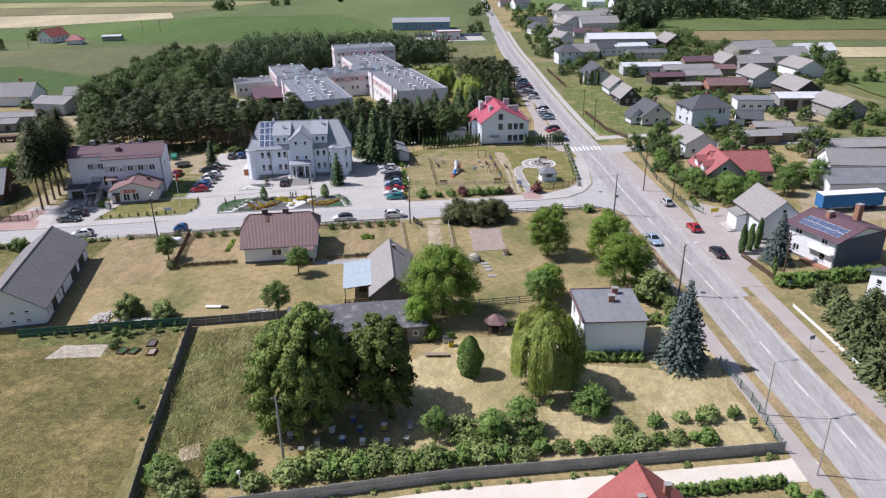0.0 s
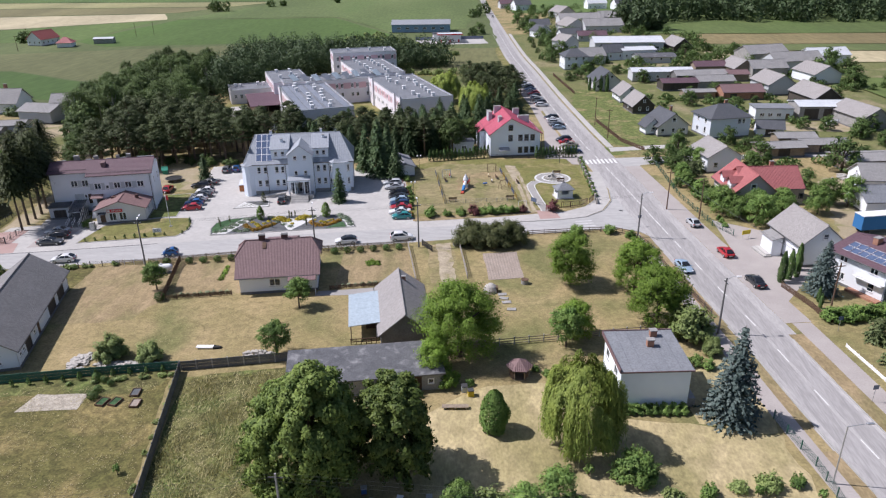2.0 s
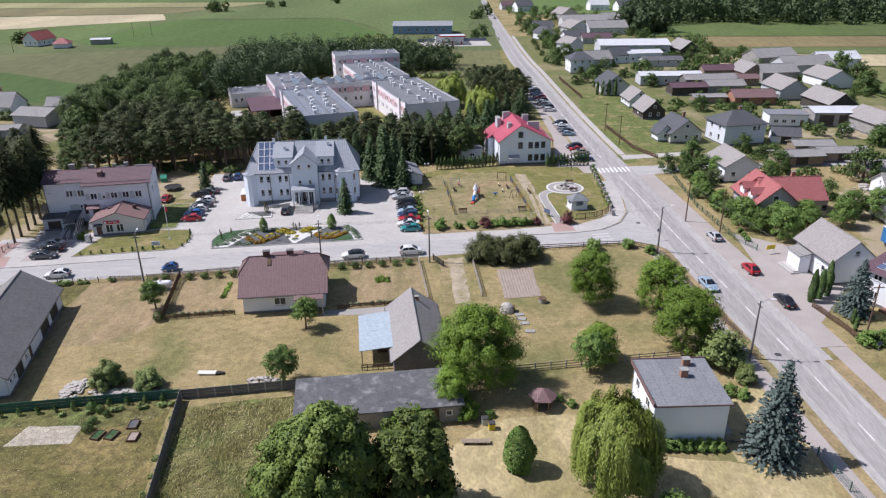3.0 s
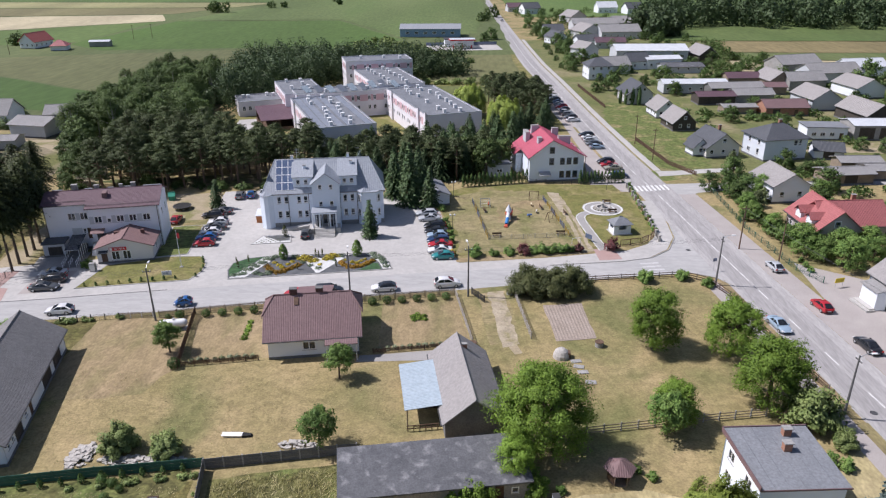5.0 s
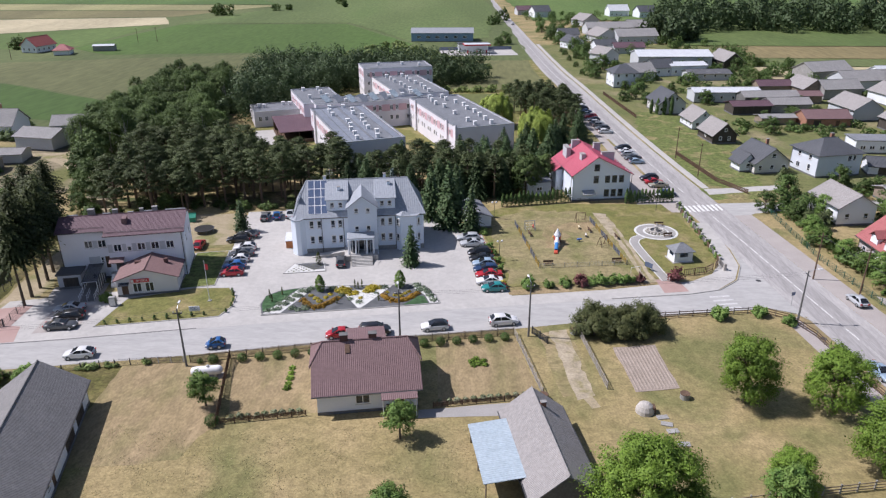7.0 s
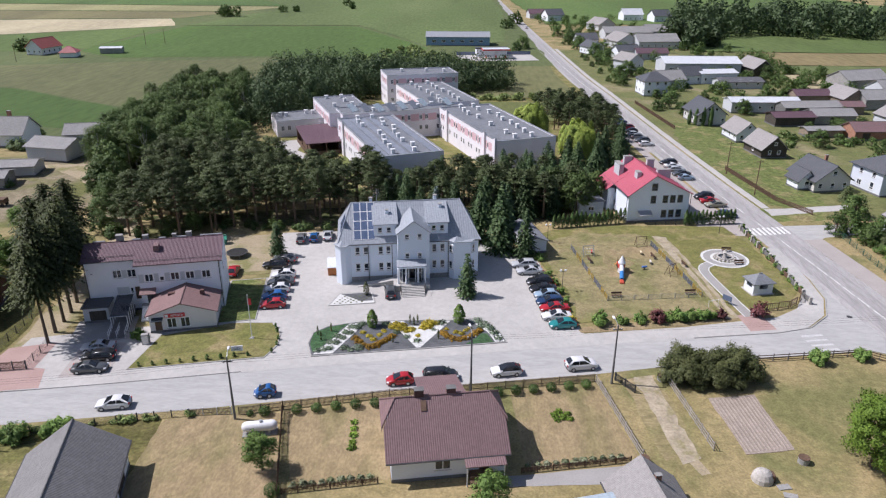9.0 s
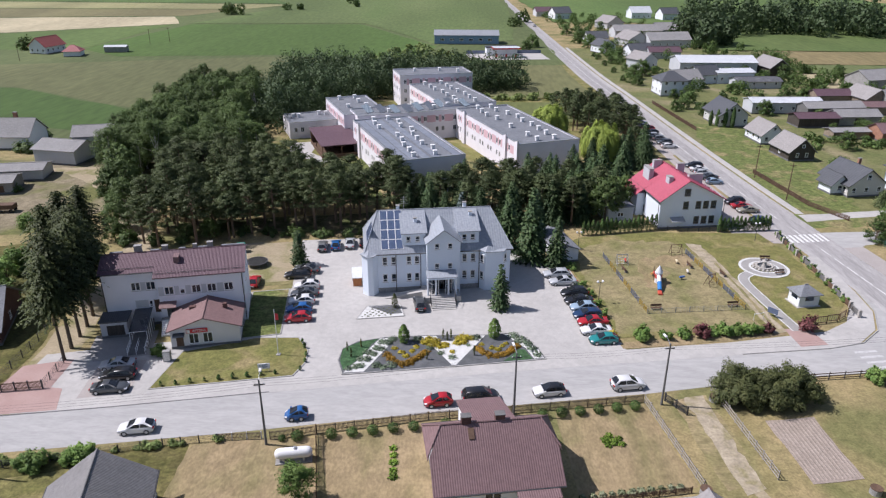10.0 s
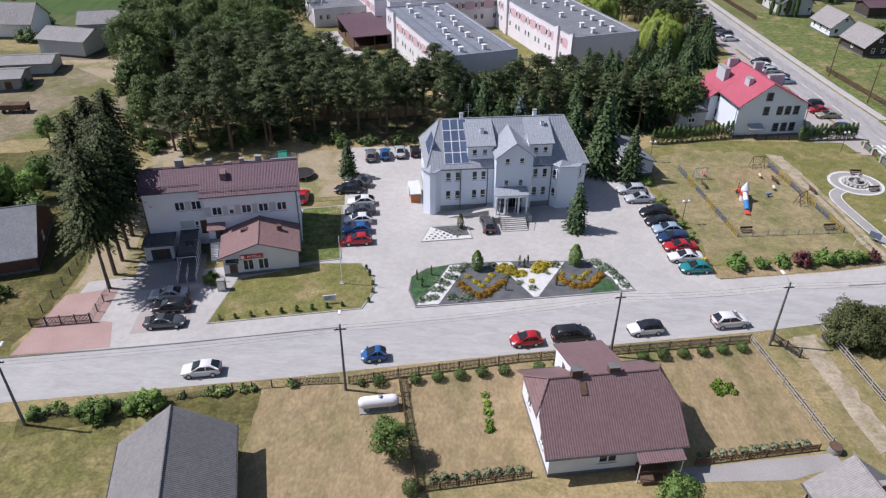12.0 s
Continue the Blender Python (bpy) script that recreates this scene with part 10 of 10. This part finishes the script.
for x, y, a in ((21.9, 21.8, 8), (34.3, 23.4, 8), (19.6, 35.8, 100), (31.6, 38.2, 100), (36.4, 35.0, 100), (46.0, 41.8, 0), (46.4, 36.0, 10)):
    t = thing("bench", "brown slatted park bench", "bench", x, y, a, group="park benches")
    part("seat", Geo().box(-0.9, -0.22, 0.40, 0.9, 0.22, 0.46), M["wood_dark"], t)
    part("backrest", Geo().box(-0.9, 0.22, 0.55, 0.9, 0.27, 0.9), M["wood_dark"], t)
    for u in (-0.7, 0.7):
        part("leg", Geo().box(u - 0.05, -0.2, 0, u + 0.05, 0.25, 0.4), M["concrete"], t)
for x, y, c in ((20.4, 39.5, (0.6, 0.06, 0.04)), (29.6, 39.6, (0.7, 0.6, 0.4)), (30.4, 35.4, (0.7, 0.65, 0.6)), (24.2, 34.2, (0.62, 0.3, 0.1)), (28.8, 33.0, (0.1, 0.2, 0.5))):
    t = thing("spring_rider", "small coloured spring rider", "playground", x, y, rng.uniform(0, 90), group="spring riders")
    part("body", Geo().box(-0.5, -0.15, 0.4, 0.5, 0.15, 0.7, 0.08), M["plastic"], t).color = (*c, 1)
    part("spring", Geo().tube((0, 0, 0), (0, 0, 0.4), 0.1, n=8), M["metal_dark"], t)
for x, y in ((12.6, 44.5), (13.2, 23.8), (47.5, 51.0)):
    t = thing("park_lamp", "slender park lamp with two white globes", "lamp post", x, y, 12, group="park lamps")
    part("post", Geo().tube((0, 0, 0), (0, 0, 3.6), 0.06, 0.04, 8).tube((-0.4, 0, 3.5), (0.4, 0, 3.5), 0.03, n=6), M["metal_dark"], t)
    for u in (-0.4, 0.4):
        part("globe", Geo().lathe(u, 0, [(0.06, 3.5), (0.19, 3.62), (0.2, 3.76), (0.1, 3.9)], 10), M["white_paint"], t)
ft = thing("fountain", "round paved fountain circle with stone basin", "fountain", 44.7, 38.6)
part("outer_ring", Geo().ring(0, 0, 0.02, 0.10, 3.8, 4.25, 40), M["white_chips"], ft)
part("paving", Geo().ring(0, 0, 0.02, 0.075, 2.55, 3.8, 40), M["paving_dark"], ft)
part("inner_ring", Geo().ring(0, 0, 0.02, 0.12, 2.1, 2.55, 40), M["white_chips"], ft)
part("basin", Geo().ring(0, 0, 0.02, 0.5, 1.2, 1.5, 28), M["stone"], ft)
part("floor", Geo().lathe(0, 0, [(1.2, 0.02), (1.2, 0.2)], 28), M["mulch"], ft)
for i in range(16):
    a = 0.39 * i
    part("boulder", Geo().lathe(1.78 * math.cos(a), 1.78 * math.sin(a), [(0.24, 0.05), (0.28, 0.2), (0.16, 0.4), (0.04, 0.46)], 7), M["stone"], ft)
part("statue_column", Geo().lathe(0, 0, [(0.5, 0.2), (0.35, 0.6), (0.3, 1.2), (0.55, 1.3), (0.2, 1.5), (0.12, 1.9)], 10), M["stone"], ft)
g = Geo()
path = smooth_line([(41.6, 36.2), (40.2, 35.1), (39.5, 33.8), (39.3, 31.5), (40.2, 24.5), (41.5, 16.2)], 1.5)
for off, w, z in ((-0.85, 0.2, 0.09), (0.85, 0.2, 0.09)):
    pp = [Vector(p) for p in path]
    gg = ribbon([tuple(p) for p in pp], off - w / 2, off + w / 2, z)
    solo("path_edge", gg, M["white_chips"], "white edging of the park path", "path edge", kind="structure")
solo("path", ribbon(path, -0.74, 0.74, 0.07), M["paving_dark"], "dark paver park path", "path", kind="structure")
ks = thing("kiosk", "small white park pavilion with grey hipped roof", "pavilion", 45.9, 25.4, 12)
part("floor", Geo().box(-2.0, -1.7, 0, 2.0, 1.7, 0.15), M["paving"], ks)
for f, L in (("S", 3.4), ("E", 2.9), ("N", 3.4), ("W", 2.9)):
    part("wall", wall_geo(L if f in "SN" else L - 0.2, 2.2, [(0, 0.9, 1.5, 1.0)] if f != "N" else [], t=0.1), M["white"], ks, at=FACE[f](3.4, 2.9) @ pose(0, 0, 0.15))
part("roof", gable_roof(3.4, 2.9, 2.35, 3.3, 0.35, 0.1, hip=1.4), M["roof_felt"], ks)
t = thing("football_goal", "small white football goal", "goal", 36.8, 19.4, 20, group="goals")
part("frame", Geo().tube((-0.9, 0, 0), (-0.9, 0, 1.1), 0.04, n=6).tube((0.9, 0, 0), (0.9, 0, 1.1), 0.04, n=6).tube((-0.9, 0, 1.1), (0.9, 0, 1.1), 0.04, n=6), M["white_paint"], t)
t = thing("information_board", "blue information board on posts", "sign", 39.2, 20.4, -50)
part("board", Geo().box(-0.8, -0.03, 0.6, 0.8, 0.03, 1.5), M["solar"], t)
for u in (-0.6, 0.6):
    part("post", Geo().tube((u, 0.05, 0), (u, 0.05, 1.5), 0.03, n=6), M["metal"], t)

# flower bed before the office
bed = [(-24.1, 1.2), (-8.5, 4.1), (0.6, 5.9), (3.4, 6.5), (2.4, 9.4), (0.9, 11.4), (-1.6, 13.2), (-5.0, 12.5), (-9.1, 12.3), (-14.2, 11.8), (-19.6, 11.0), (-23.4, 9.6), (-25.2, 7.6), (-25.3, 4.6)]
sheet("flower_bed", bed, 0.10, M["mulch"], "large flower bed with dark slate mulch", "flower bed", thick=0.1)
kerb_line(bed, "pale kerb round the flower bed", closed=True, h=0.14)
sheet("lawn", [(-25.1, 4.6), (-24.2, 2.2), (-22.6, 4.9), (-20.5, 10.6), (-23.2, 9.5), (-25.0, 7.5)], 0.112, M["ground_cover"], "dark green ground cover in the flower bed", "ground cover", 0.15)
sheet("gravel", [(-24.0, 1.6), (-21.3, 2.0), (-17.9, 10.9), (-20.3, 10.6), (-22.4, 5.0)], 0.118, M["white_chips"], "band of white stone chips", "gravel")
sheet("gravel", [(-14.2, 11.6), (-9.6, 4.2), (-9.0, 4.3), (-5.0, 12.3), (-8.9, 12.1), (-9.7, 10.5), (-11.4, 10.4), (-12.2, 11.8)], 0.118, M["white_chips"], "white stone chip wedge in the bed", "gravel")
sheet("gravel", [(-2.2, 12.7), (-1.5, 12.9), (0.9, 11.2), (2.4, 9.0), (3.1, 6.7), (1.7, 6.4), (0.7, 9.1)], 0.116, M["white_chips"], "white stone chip band at the bed end", "gravel")
sheet("lawn", [(-2.6, 5.5), (1.5, 6.3), (0.6, 8.8), (-0.2, 8.8)], 0.112, M["ground_cover"], "green ground cover triangle", "ground cover", 0.1)
yel = shrub("yellow_shrub", "bright yellow dwarf shrub in the flower bed", 1.0, 0.75, 420, 0.13, "leaf_yellow", 201, category="shrub")
place(yel, [(-13.1, 10.6), (-13.5, 9.8), (-12.2, 10.1), (-11.6, 8.9), (-10.8, 9.2, 0.9), (-12.6, 9.3), (-9.1, 9.8, 0.8), (-8.8, 11.1), (-8.0, 11.2), (-7.4, 11.3), (-8.2, 10.2), (-9.6, 7.5, 0.6), (-17.8, 8.0, 0.6), (-16.8, 7.0, 0.65), (-16.0, 6.1, 0.65), (-15.3, 7.4, 0.6), (-14.8, 8.6, 0.6), (-5.5, 9.7, 0.5), (-4.1, 8.9, 0.6), (-3.2, 8.5, 0.65), (-2.6, 9.5, 0.55), (-2.0, 10.2, 0.5)], "yellow bed shrubs")
org = shrub("orange_shrub", "low orange-brown shrub in a hedge arc", 0.8, 0.7, 380, 0.11, "leaf_orange", 202)
place(org, [(-18.7, 6.3), (-18.3, 5.7), (-17.9, 5.2), (-17.2, 4.4), (-16.4, 4.0), (-15.6, 4.2), (-15.2, 4.7), (-14.8, 5.2), (-14.4, 5.7), (-14.1, 6.2), (-13.7, 6.7), (-13.4, 7.2), (-6.0, 8.4), (-5.6, 7.9), (-5.2, 7.5), (-4.4, 6.9), (-3.7, 6.7), (-2.9, 6.9), (-2.4, 7.1), (-2.0, 7.5), (-1.6, 8.0), (-1.3, 8.5), (-0.9, 9.0), (-0.6, 9.5)], "orange hedge arcs", (0.9, 1.05))
jun = shrub("juniper", "low silvery juniper in white chips", 0.8, 0.6, 300, 0.12, "leaf_silver", 203)
place(jun, [(-23.5, 2.5, 0.8), (-22.7, 3.0, 0.9), (-21.9, 3.3, 0.9), (-22.2, 5.0, 0.9), (-21.3, 4.9, 1.0), (-21.4, 6.7, 1.0), (-20.6, 6.3, 0.9), (-20.3, 7.9, 1.0), (-19.6, 7.6, 0.9), (-19.8, 9.6, 1.0), (-18.9, 9.4, 1.0), (-18.4, 10.4, 1.0), (-14.8, 10.5, 1.1), (-12.9, 8.3, 0.9), (-11.2, 7.1, 0.8), (-9.6, 6.0, 0.9), (-6.3, 11.4, 1.1), (-7.4, 9.4, 0.6), (-0.9, 12.3, 1.2), (0.2, 11.3, 1.2), (1.0, 10.2, 1.1), (1.6, 8.8, 1.1), (2.2, 7.4, 1.0), (-19.8, 3.5, 1.0), (-17.8, 3.6, 1.1), (-18.8, 3.0, 0.8), (-0.4, 10.6, 0.9)], "bed junipers")
col = column("bed_column", "slim dark green columnar yew in the bed", 0.16, 1.5, 110, 0.1, "leaf_dark", 204)
place(col, [(-24.4, 7.1), (-22.6, 8.2), (-23.6, 5.6), (-13.1, 5.5), (-6.6, 6.9), (-11.1, 11.0), (-10.5, 10.6), (-10.0, 11.4)], "columnar yews", (0.95, 1.1))
tri = [(-24.6, 16.2), (-17.4, 17.6), (-18.4, 21.4), (-23.6, 20.4)]
sheet("flower_bed", tri, 0.10, M["white_chips"], "small bed of white chips before the office", "flower bed", thick=0.1)
sheet("flower_bed", [(-23.4, 20.2), (-18.6, 21.2), (-17.8, 18.4), (-19.6, 18.0)], 0.112, M["mulch"], "dark mulch triangle in the small bed", "flower bed")
kerb_line(tri, "kerb round the small bed", closed=True, h=0.13)
dot = shrub("bed_plant", "tiny dark bedding plant in white chips", 0.22, 0.3, 40, 0.09, "leaf_dark", 205)
place(dot, [(-23.8 + 0.85 * i + 0.3 * j, 16.9 + 0.62 * j + 0.18 * i) for i in range(6) for j in range(5) if inside(-23.8 + 0.85 * i + 0.3 * j, 16.9 + 0.62 * j + 0.18 * i, tri)], "bedding plants")
place(column("cone_yew", "dark conical yew before the office", 0.5, 2.3, 260, 0.14, "leaf_dark", 206), [(-19.2, 20.3, 1.0)])
t = thing("flagpole", "white flagpole with a red and white flag", "flagpole", -33.8, 5.6)
part("pole", Geo().tube((0, 0, 0), (0, 0, 7.2), 0.06, 0.04, 8), M["white_paint"], t)
part("flag", Geo().box(0.05, -0.02, 5.6, 0.5, 0.0, 6.6), M["red_paint"], t)
part("base", Geo().box(-0.3, -0.3, 0, 0.3, 0.3, 0.2, 0.03), M["concrete"], t)
t = thing("notice_sign", "blue and white notice sign on the lawn", "sign", -34.6, 1.4, 12)
part("board", Geo().box(-0.8, -0.04, 0.5, 0.8, 0.04, 1.3), M["white_paint"], t)
for k in range(4):
    part("text_bar", Geo().box(-0.6, -0.05, 1.1 - 0.14 * k, 0.55 - 0.2 * (k % 2), -0.042, 1.16 - 0.14 * k), M["solar"], t)
for u in (-0.6, 0.6):
    part("post", Geo().tube((u, 0, 0), (u, 0, 0.5), 0.03, n=6), M["metal"], t)
t = thing("ticket_box", "grey parcel cabinet beside the pharmacy", "cabinet", -48.6, 3.4, 12)
part("body", Geo().box(-0.5, -0.35, 0, 0.5, 0.35, 1.6, 0.04), M["concrete"], t)
part("door", Geo().box(-0.42, -0.37, 0.15, 0.42, -0.352, 1.45), M["metal"], t)
t = thing("garden_shelter", "small orange timber bin shelter beside the office", "shelter", -26.4, 28.4, 10)
part("body", Geo().box(-0.7, -1.0, 0, 0.7, 1.0, 1.5, 0.03), M["wood_red"], t)
part("roof", Geo().box(-0.9, 1.0, 0, 0.9, 3.2, 1.6).box(-0.85, -1.15, 1.5, 0.85, 3.3, 1.62), M["roof_white"], t)
t = thing("trampoline", "round black trampoline in the sandy yard", "trampoline", -45.4, 34.8)
part("mat", Geo().lathe(0, 0, [(1.75, 0.75), (1.75, 0.8)], 24), M["rubber"], t)
part("rim", Geo().ring(0, 0, 0.74, 0.84, 1.75, 1.95, 24), M["metal_dark"], t)
for i in range(6):
    a = 1.047 * i
    part("leg", Geo().tube((1.8 * math.cos(a), 1.8 * math.sin(a), 0), (1.8 * math.cos(a), 1.8 * math.sin(a), 0.75), 0.03, n=6), M["metal"], t)
t = thing("playhouse", "small green plastic playhouse", "playhouse", -50.0, 40.5, 15)
part("body", Geo().box(-0.6, -0.6, 0, 0.6, 0.6, 1.2), M["plastic"], t).color = (0.04, 0.25, 0.16, 1)
part("roof", gable_roof(1.2, 1.2, 1.2, 1.8, 0.15, 0.05), M["plastic"], t).color = (0.05, 0.32, 0.22, 1)
t = thing("track_gate", "weathered timber gate across the sand track", "gate", -75.6, 48.6, 10)
part("gate_frame", Geo().box(-2.6, -0.05, 0, -2.45, 0.05, 1.5).box(2.45, -0.05, 0, 2.6, 0.05, 1.5).box(-2.45, -0.04, 1.3, 2.45, 0.04, 1.4).box(-2.45, -0.04, 0.3, 2.45, 0.04, 0.4), M["wood"], t)
for i in range(14):
    part("board", Geo().box(-2.4 + 0.35 * i, -0.07, 0.1, -2.18 + 0.35 * i, -0.042, 1.45), M["wood"], t)
# gas tank and garden clutter
t = thing("gas_tank", "white horizontal gas tank on concrete slab", "gas tank", -26.4, -15.6, 11)
tank = Geo()
k = len(tank.v)
prof = [(-2.05, 0.12), (-1.98, 0.36), (-1.75, 0.56), (-1.4, 0.62), (1.4, 0.62), (1.75, 0.56), (1.98, 0.36), (2.05, 0.12)]
for x, rr in prof:
    for i in range(14):
        w = 2 * math.pi * i / 14
        tank.v.append((x, rr * math.cos(w), 1.0 + rr * math.sin(w)))
for s in range(len(prof) - 1):
    for i in range(14):
        j = (i + 1) % 14
        tank.f.append([s * 14 + i, s * 14 + j, (s + 1) * 14 + j, (s + 1) * 14 + i])
tank.f.append(list(range(13, -1, -1)))
tank.f.append([(len(prof) - 1) * 14 + i for i in range(14)])
tank.smooth = True
part("vessel", tank, M["white_paint"], t)
part("slab", Geo().box(-2.0, -0.7, 0, 2.0, 0.7, 0.12), M["concrete"], t)
for u in (-1.1, 1.1):
    part("saddle", Geo().box(u - 0.12, -0.45, 0.12, u + 0.12, 0.45, 0.55), M["metal"], t)
part("valve_hood", Geo().lathe(0.2, 0, [(0.22, 1.58), (0.22, 1.74), (0.15, 1.8)], 10), M["metal"], t)
hive_c = [(0.70, 0.70, 0.66), (0.06, 0.12, 0.30), (0.55, 0.40, 0.08), (0.62, 0.62, 0.6), (0.20, 0.22, 0.2)]
for i, (x, y) in enumerate([(15.0, -68.3), (18.1, -67.9), (20.8, -67.4), (23.7, -67.1), (10.5, -69.5), (13.8, -70.5), (16.5, -69.9), (12.4, -72.0), (21.5, -70.1), (23.6, -69.6), (18.8, -70.2), (17.0, -66.2)]):
    t = thing("bee_hive", "wooden bee hive with %s painted box" % ("white", "blue", "yellow", "pale", "grey")[i % 5], "bee hive", x, y, rng.uniform(-15, 15), group="bee hives")
    part("stand", Geo().box(-0.25, -0.25, 0, 0.25, 0.25, 0.2), M["wood_dark"], t)
    part("box", Geo().box(-0.27, -0.25, 0.2, 0.27, 0.25, 0.8), M["render"], t).color = (*hive_c[i % 5], 1)
    part("lid", Geo().box(-0.32, -0.3, 0.8, 0.32, 0.3, 0.9, 0.02), M["white_paint" if i % 2 == 0 else "metal"], t)
for x, y, c, w in ((27.4, -48.9, (0.6, 0.45, 0.03), "yellow"), (26.6, -48.0, (0.45, 0.5, 0.55), "pale blue")):
    t = thing("plastic_bin", "%s plastic bin on the lawn" % w, "bin", x, y, 10, group="garden bins")
    part("body", Geo().box(-0.35, -0.35, 0, 0.35, 0.35, 0.8, 0.05), M["plastic"], t).color = (*c, 1)
    part("lid", Geo().box(-0.38, -0.38, 0.8, 0.38, 0.38, 0.9, 0.03), M["metal_dark"], t)
t = thing("pallet_bench", "long pale plank bench on the lawn", "bench", 25.6, -51.6, 3)
part("top", Geo().box(-1.6, -0.35, 0.3, 1.6, 0.35, 0.38), M["wood"], t)
for u in (-1.3, 0, 1.3):
    part("leg", Geo().box(u - 0.08, -0.3, 0, u + 0.08, 0.3, 0.3), M["concrete"], t)
t = thing("boat_trailer", "narrow white garden boat with dark cover", "boat", -9.2, -39.3, 2)
t.scale = (0.72, 0.6, 0.6)
part("hull", Geo().hexa([(-1.9, -0.4, 0), (1.0, -0.4, 0), (1.0, 0.4, 0), (-1.9, 0.4, 0), (-2.3, -0.6, 0.5), (1.0, -0.6, 0.5), (1.0, 0.6, 0.5), (-2.3, 0.6, 0.5)]), M["white_paint"], t)
part("cover", Geo().hexa([(1.0, -0.5, 0), (2.6, -0.4, 0), (2.6, 0.4, 0), (1.0, 0.5, 0), (1.0, -0.6, 0.52), (2.4, -0.3, 0.45), (2.4, 0.3, 0.45), (1.0, 0.6, 0.52)]), M["rubber"], t)
t = thing("stone_dome", "grey stone cellar mound on the lawn", "cellar", 29.9, -20.6)
part("mound", Geo().lathe(0, 0, [(1.15, 0), (1.1, 0.5), (0.85, 1.0), (0.45, 1.3), (0.1, 1.4)], 14), M["stone"], t)
part("door", Geo().box(0.6, -0.5, 0, 1.2, 0.5, 0.9, 0.08), M["wood_dark"], t)
for i, (x, y) in enumerate([(31.8, -21.7), (32.4, -24.3), (33.1, -26.6), (32.0, -23.0)]):
    t = thing("slab", "flat pale stone slab in the grass", "slab", x, y, rng.uniform(-20, 20), group="lawn slabs")
    part("stone", Geo().box(-0.7, -0.4, 0, 0.7, 0.4, 0.12, 0.03), M["concrete"], t)
for x, y in ((35.5, -17.6), (17.7, -18.6), (23.6, -2.0)):
    t = thing("concrete_well", "round concrete well ring with lid", "well", x, y, group="wells")
    part("ring", Geo().ring(0, 0, 0, 0.7, 0.45, 0.6, 16), M["concrete"], t)
    part("lid", Geo().lathe(0, 0, [(0.62, 0.7), (0.62, 0.78)], 16), M["wood_dark"], t)
rs = random.Random(31)


def rubble(name, label, cx, cy, rx, ry, n, size=(0.15, 0.5), mat="stone"):
    g = Geo()
    for _ in range(n):
        a, q = rs.uniform(0, 6.283), math.sqrt(rs.random())
        s = rs.uniform(*size)
        x, y, z = cx + rx * q * math.cos(a), cy + ry * q * math.sin(a), (1 - q) * 0.45
        p = [(x + s * rs.uniform(0.6, 1) * u, y + s * rs.uniform(0.6, 1) * v, z + s * rs.uniform(0.5, 0.9) * w) for w in (0, 1) for u, v in ((-1, -1), (1, -1), (1, 1), (-1, 1))]
        g.hexa(p)
    return solo(name, g, M[mat], label, "rubble", kind="stuff")


rubble("rubble_heap", "pale heap of field stones beside the shrubs", -25.2, -43.6, 1.4, 2.2, 120, (0.1, 0.35))
rubble("rubble_heap", "pale stones along the garden fence", -17.5, -44.2, 5.5, 0.9, 160, (0.1, 0.35))
rubble("rubble_heap", "stones beside the fence and tree", -1.8, -40.6, 2.2, 0.7, 70, (0.1, 0.3))
rubble("rubble_heap", "rubble and timber heap in the farm yard", 118, 40, 9, 3, 110, (0.2, 0.7))
rubble("rubble_heap", "log and stone heap beside the dark cottage", -81, 30, 4, 2.5, 90, (0.2, 0.5))
for x, y, a, fill in ((-14.4, -50.2, 98, "mulch"), (-17.6, -52.3, 80, "ground_cover"), (-16.0, -52.2, 78, "ground_cover"), (-13.4, -52.4, 95, "soil")):
    t = thing("raised_bed", "small timber raised vegetable bed", "garden bed", x, y, a, group="raised beds")
    part("frame", Geo().box(-0.8, -0.55, 0, 0.8, -0.47, 0.3).box(-0.8, 0.47, 0, 0.8, 0.55, 0.3).box(-0.8, -0.47, 0, -0.72, 0.47, 0.3).box(0.72, -0.47, 0, 0.8, 0.47, 0.3), M["wood_dark"], t)
    part("soil", Geo().box(-0.72, -0.47, 0, 0.72, 0.47, 0.22), M[fill], t)
place(column("young_thuja", "young thuja along the green fence", 0.3, 1.1, 110, 0.13, "leaf_thuja", 207), [(-31.0 + 2.0 * i, -49.4 + 0.45 * i) for i in range(10)], "young fence thujas")
t = thing("yellow_sign", "yellow notice board behind the street wall", "sign", 77.4, 2.6, 20)
part("board", Geo().box(-0.9, -0.04, 0.9, 0.9, 0.04, 1.7), M["plastic"], t).color = (0.65, 0.5, 0.03, 1)
for u in (-0.7, 0.7):
    part("post", Geo().tube((u, 0, 0), (u, 0, 0.9), 0.03, n=6), M["metal"], t)
for x, y, a in ((58.9, 8.2, 20), (79.0, -31.4, 10), (75.5, -48.2, 10)):
    t = thing("road_sign", "small blue road sign on a grey post", "road sign", x, y, a, group="road signs")
    part("post", Geo().tube((0, 0, 0), (0, 0, 2.4), 0.035, n=6), M["metal"], t)
    part("plate", Geo().box(-0.35, -0.05, 1.8, 0.35, -0.035, 2.4), M["solar"], t)

# loose garden trees and shrubs between the village houses, clear of walls, roads and yards
clear = [s for s in GARDEN[1] if s[0] - road_at(s[1]) > 9 and clear_of_houses(s[0], s[1], 2.2 * s[2]) and not (60 < s[0] < 122 and 54 < s[1] < 63) and not (58 < s[0] < 94 and 62 < s[1] < 168) and not (100 < s[0] < 145 and 84 < s[1] < 98)]
place(GARDEN[0], clear, "village garden trees", seed=6, first=False)
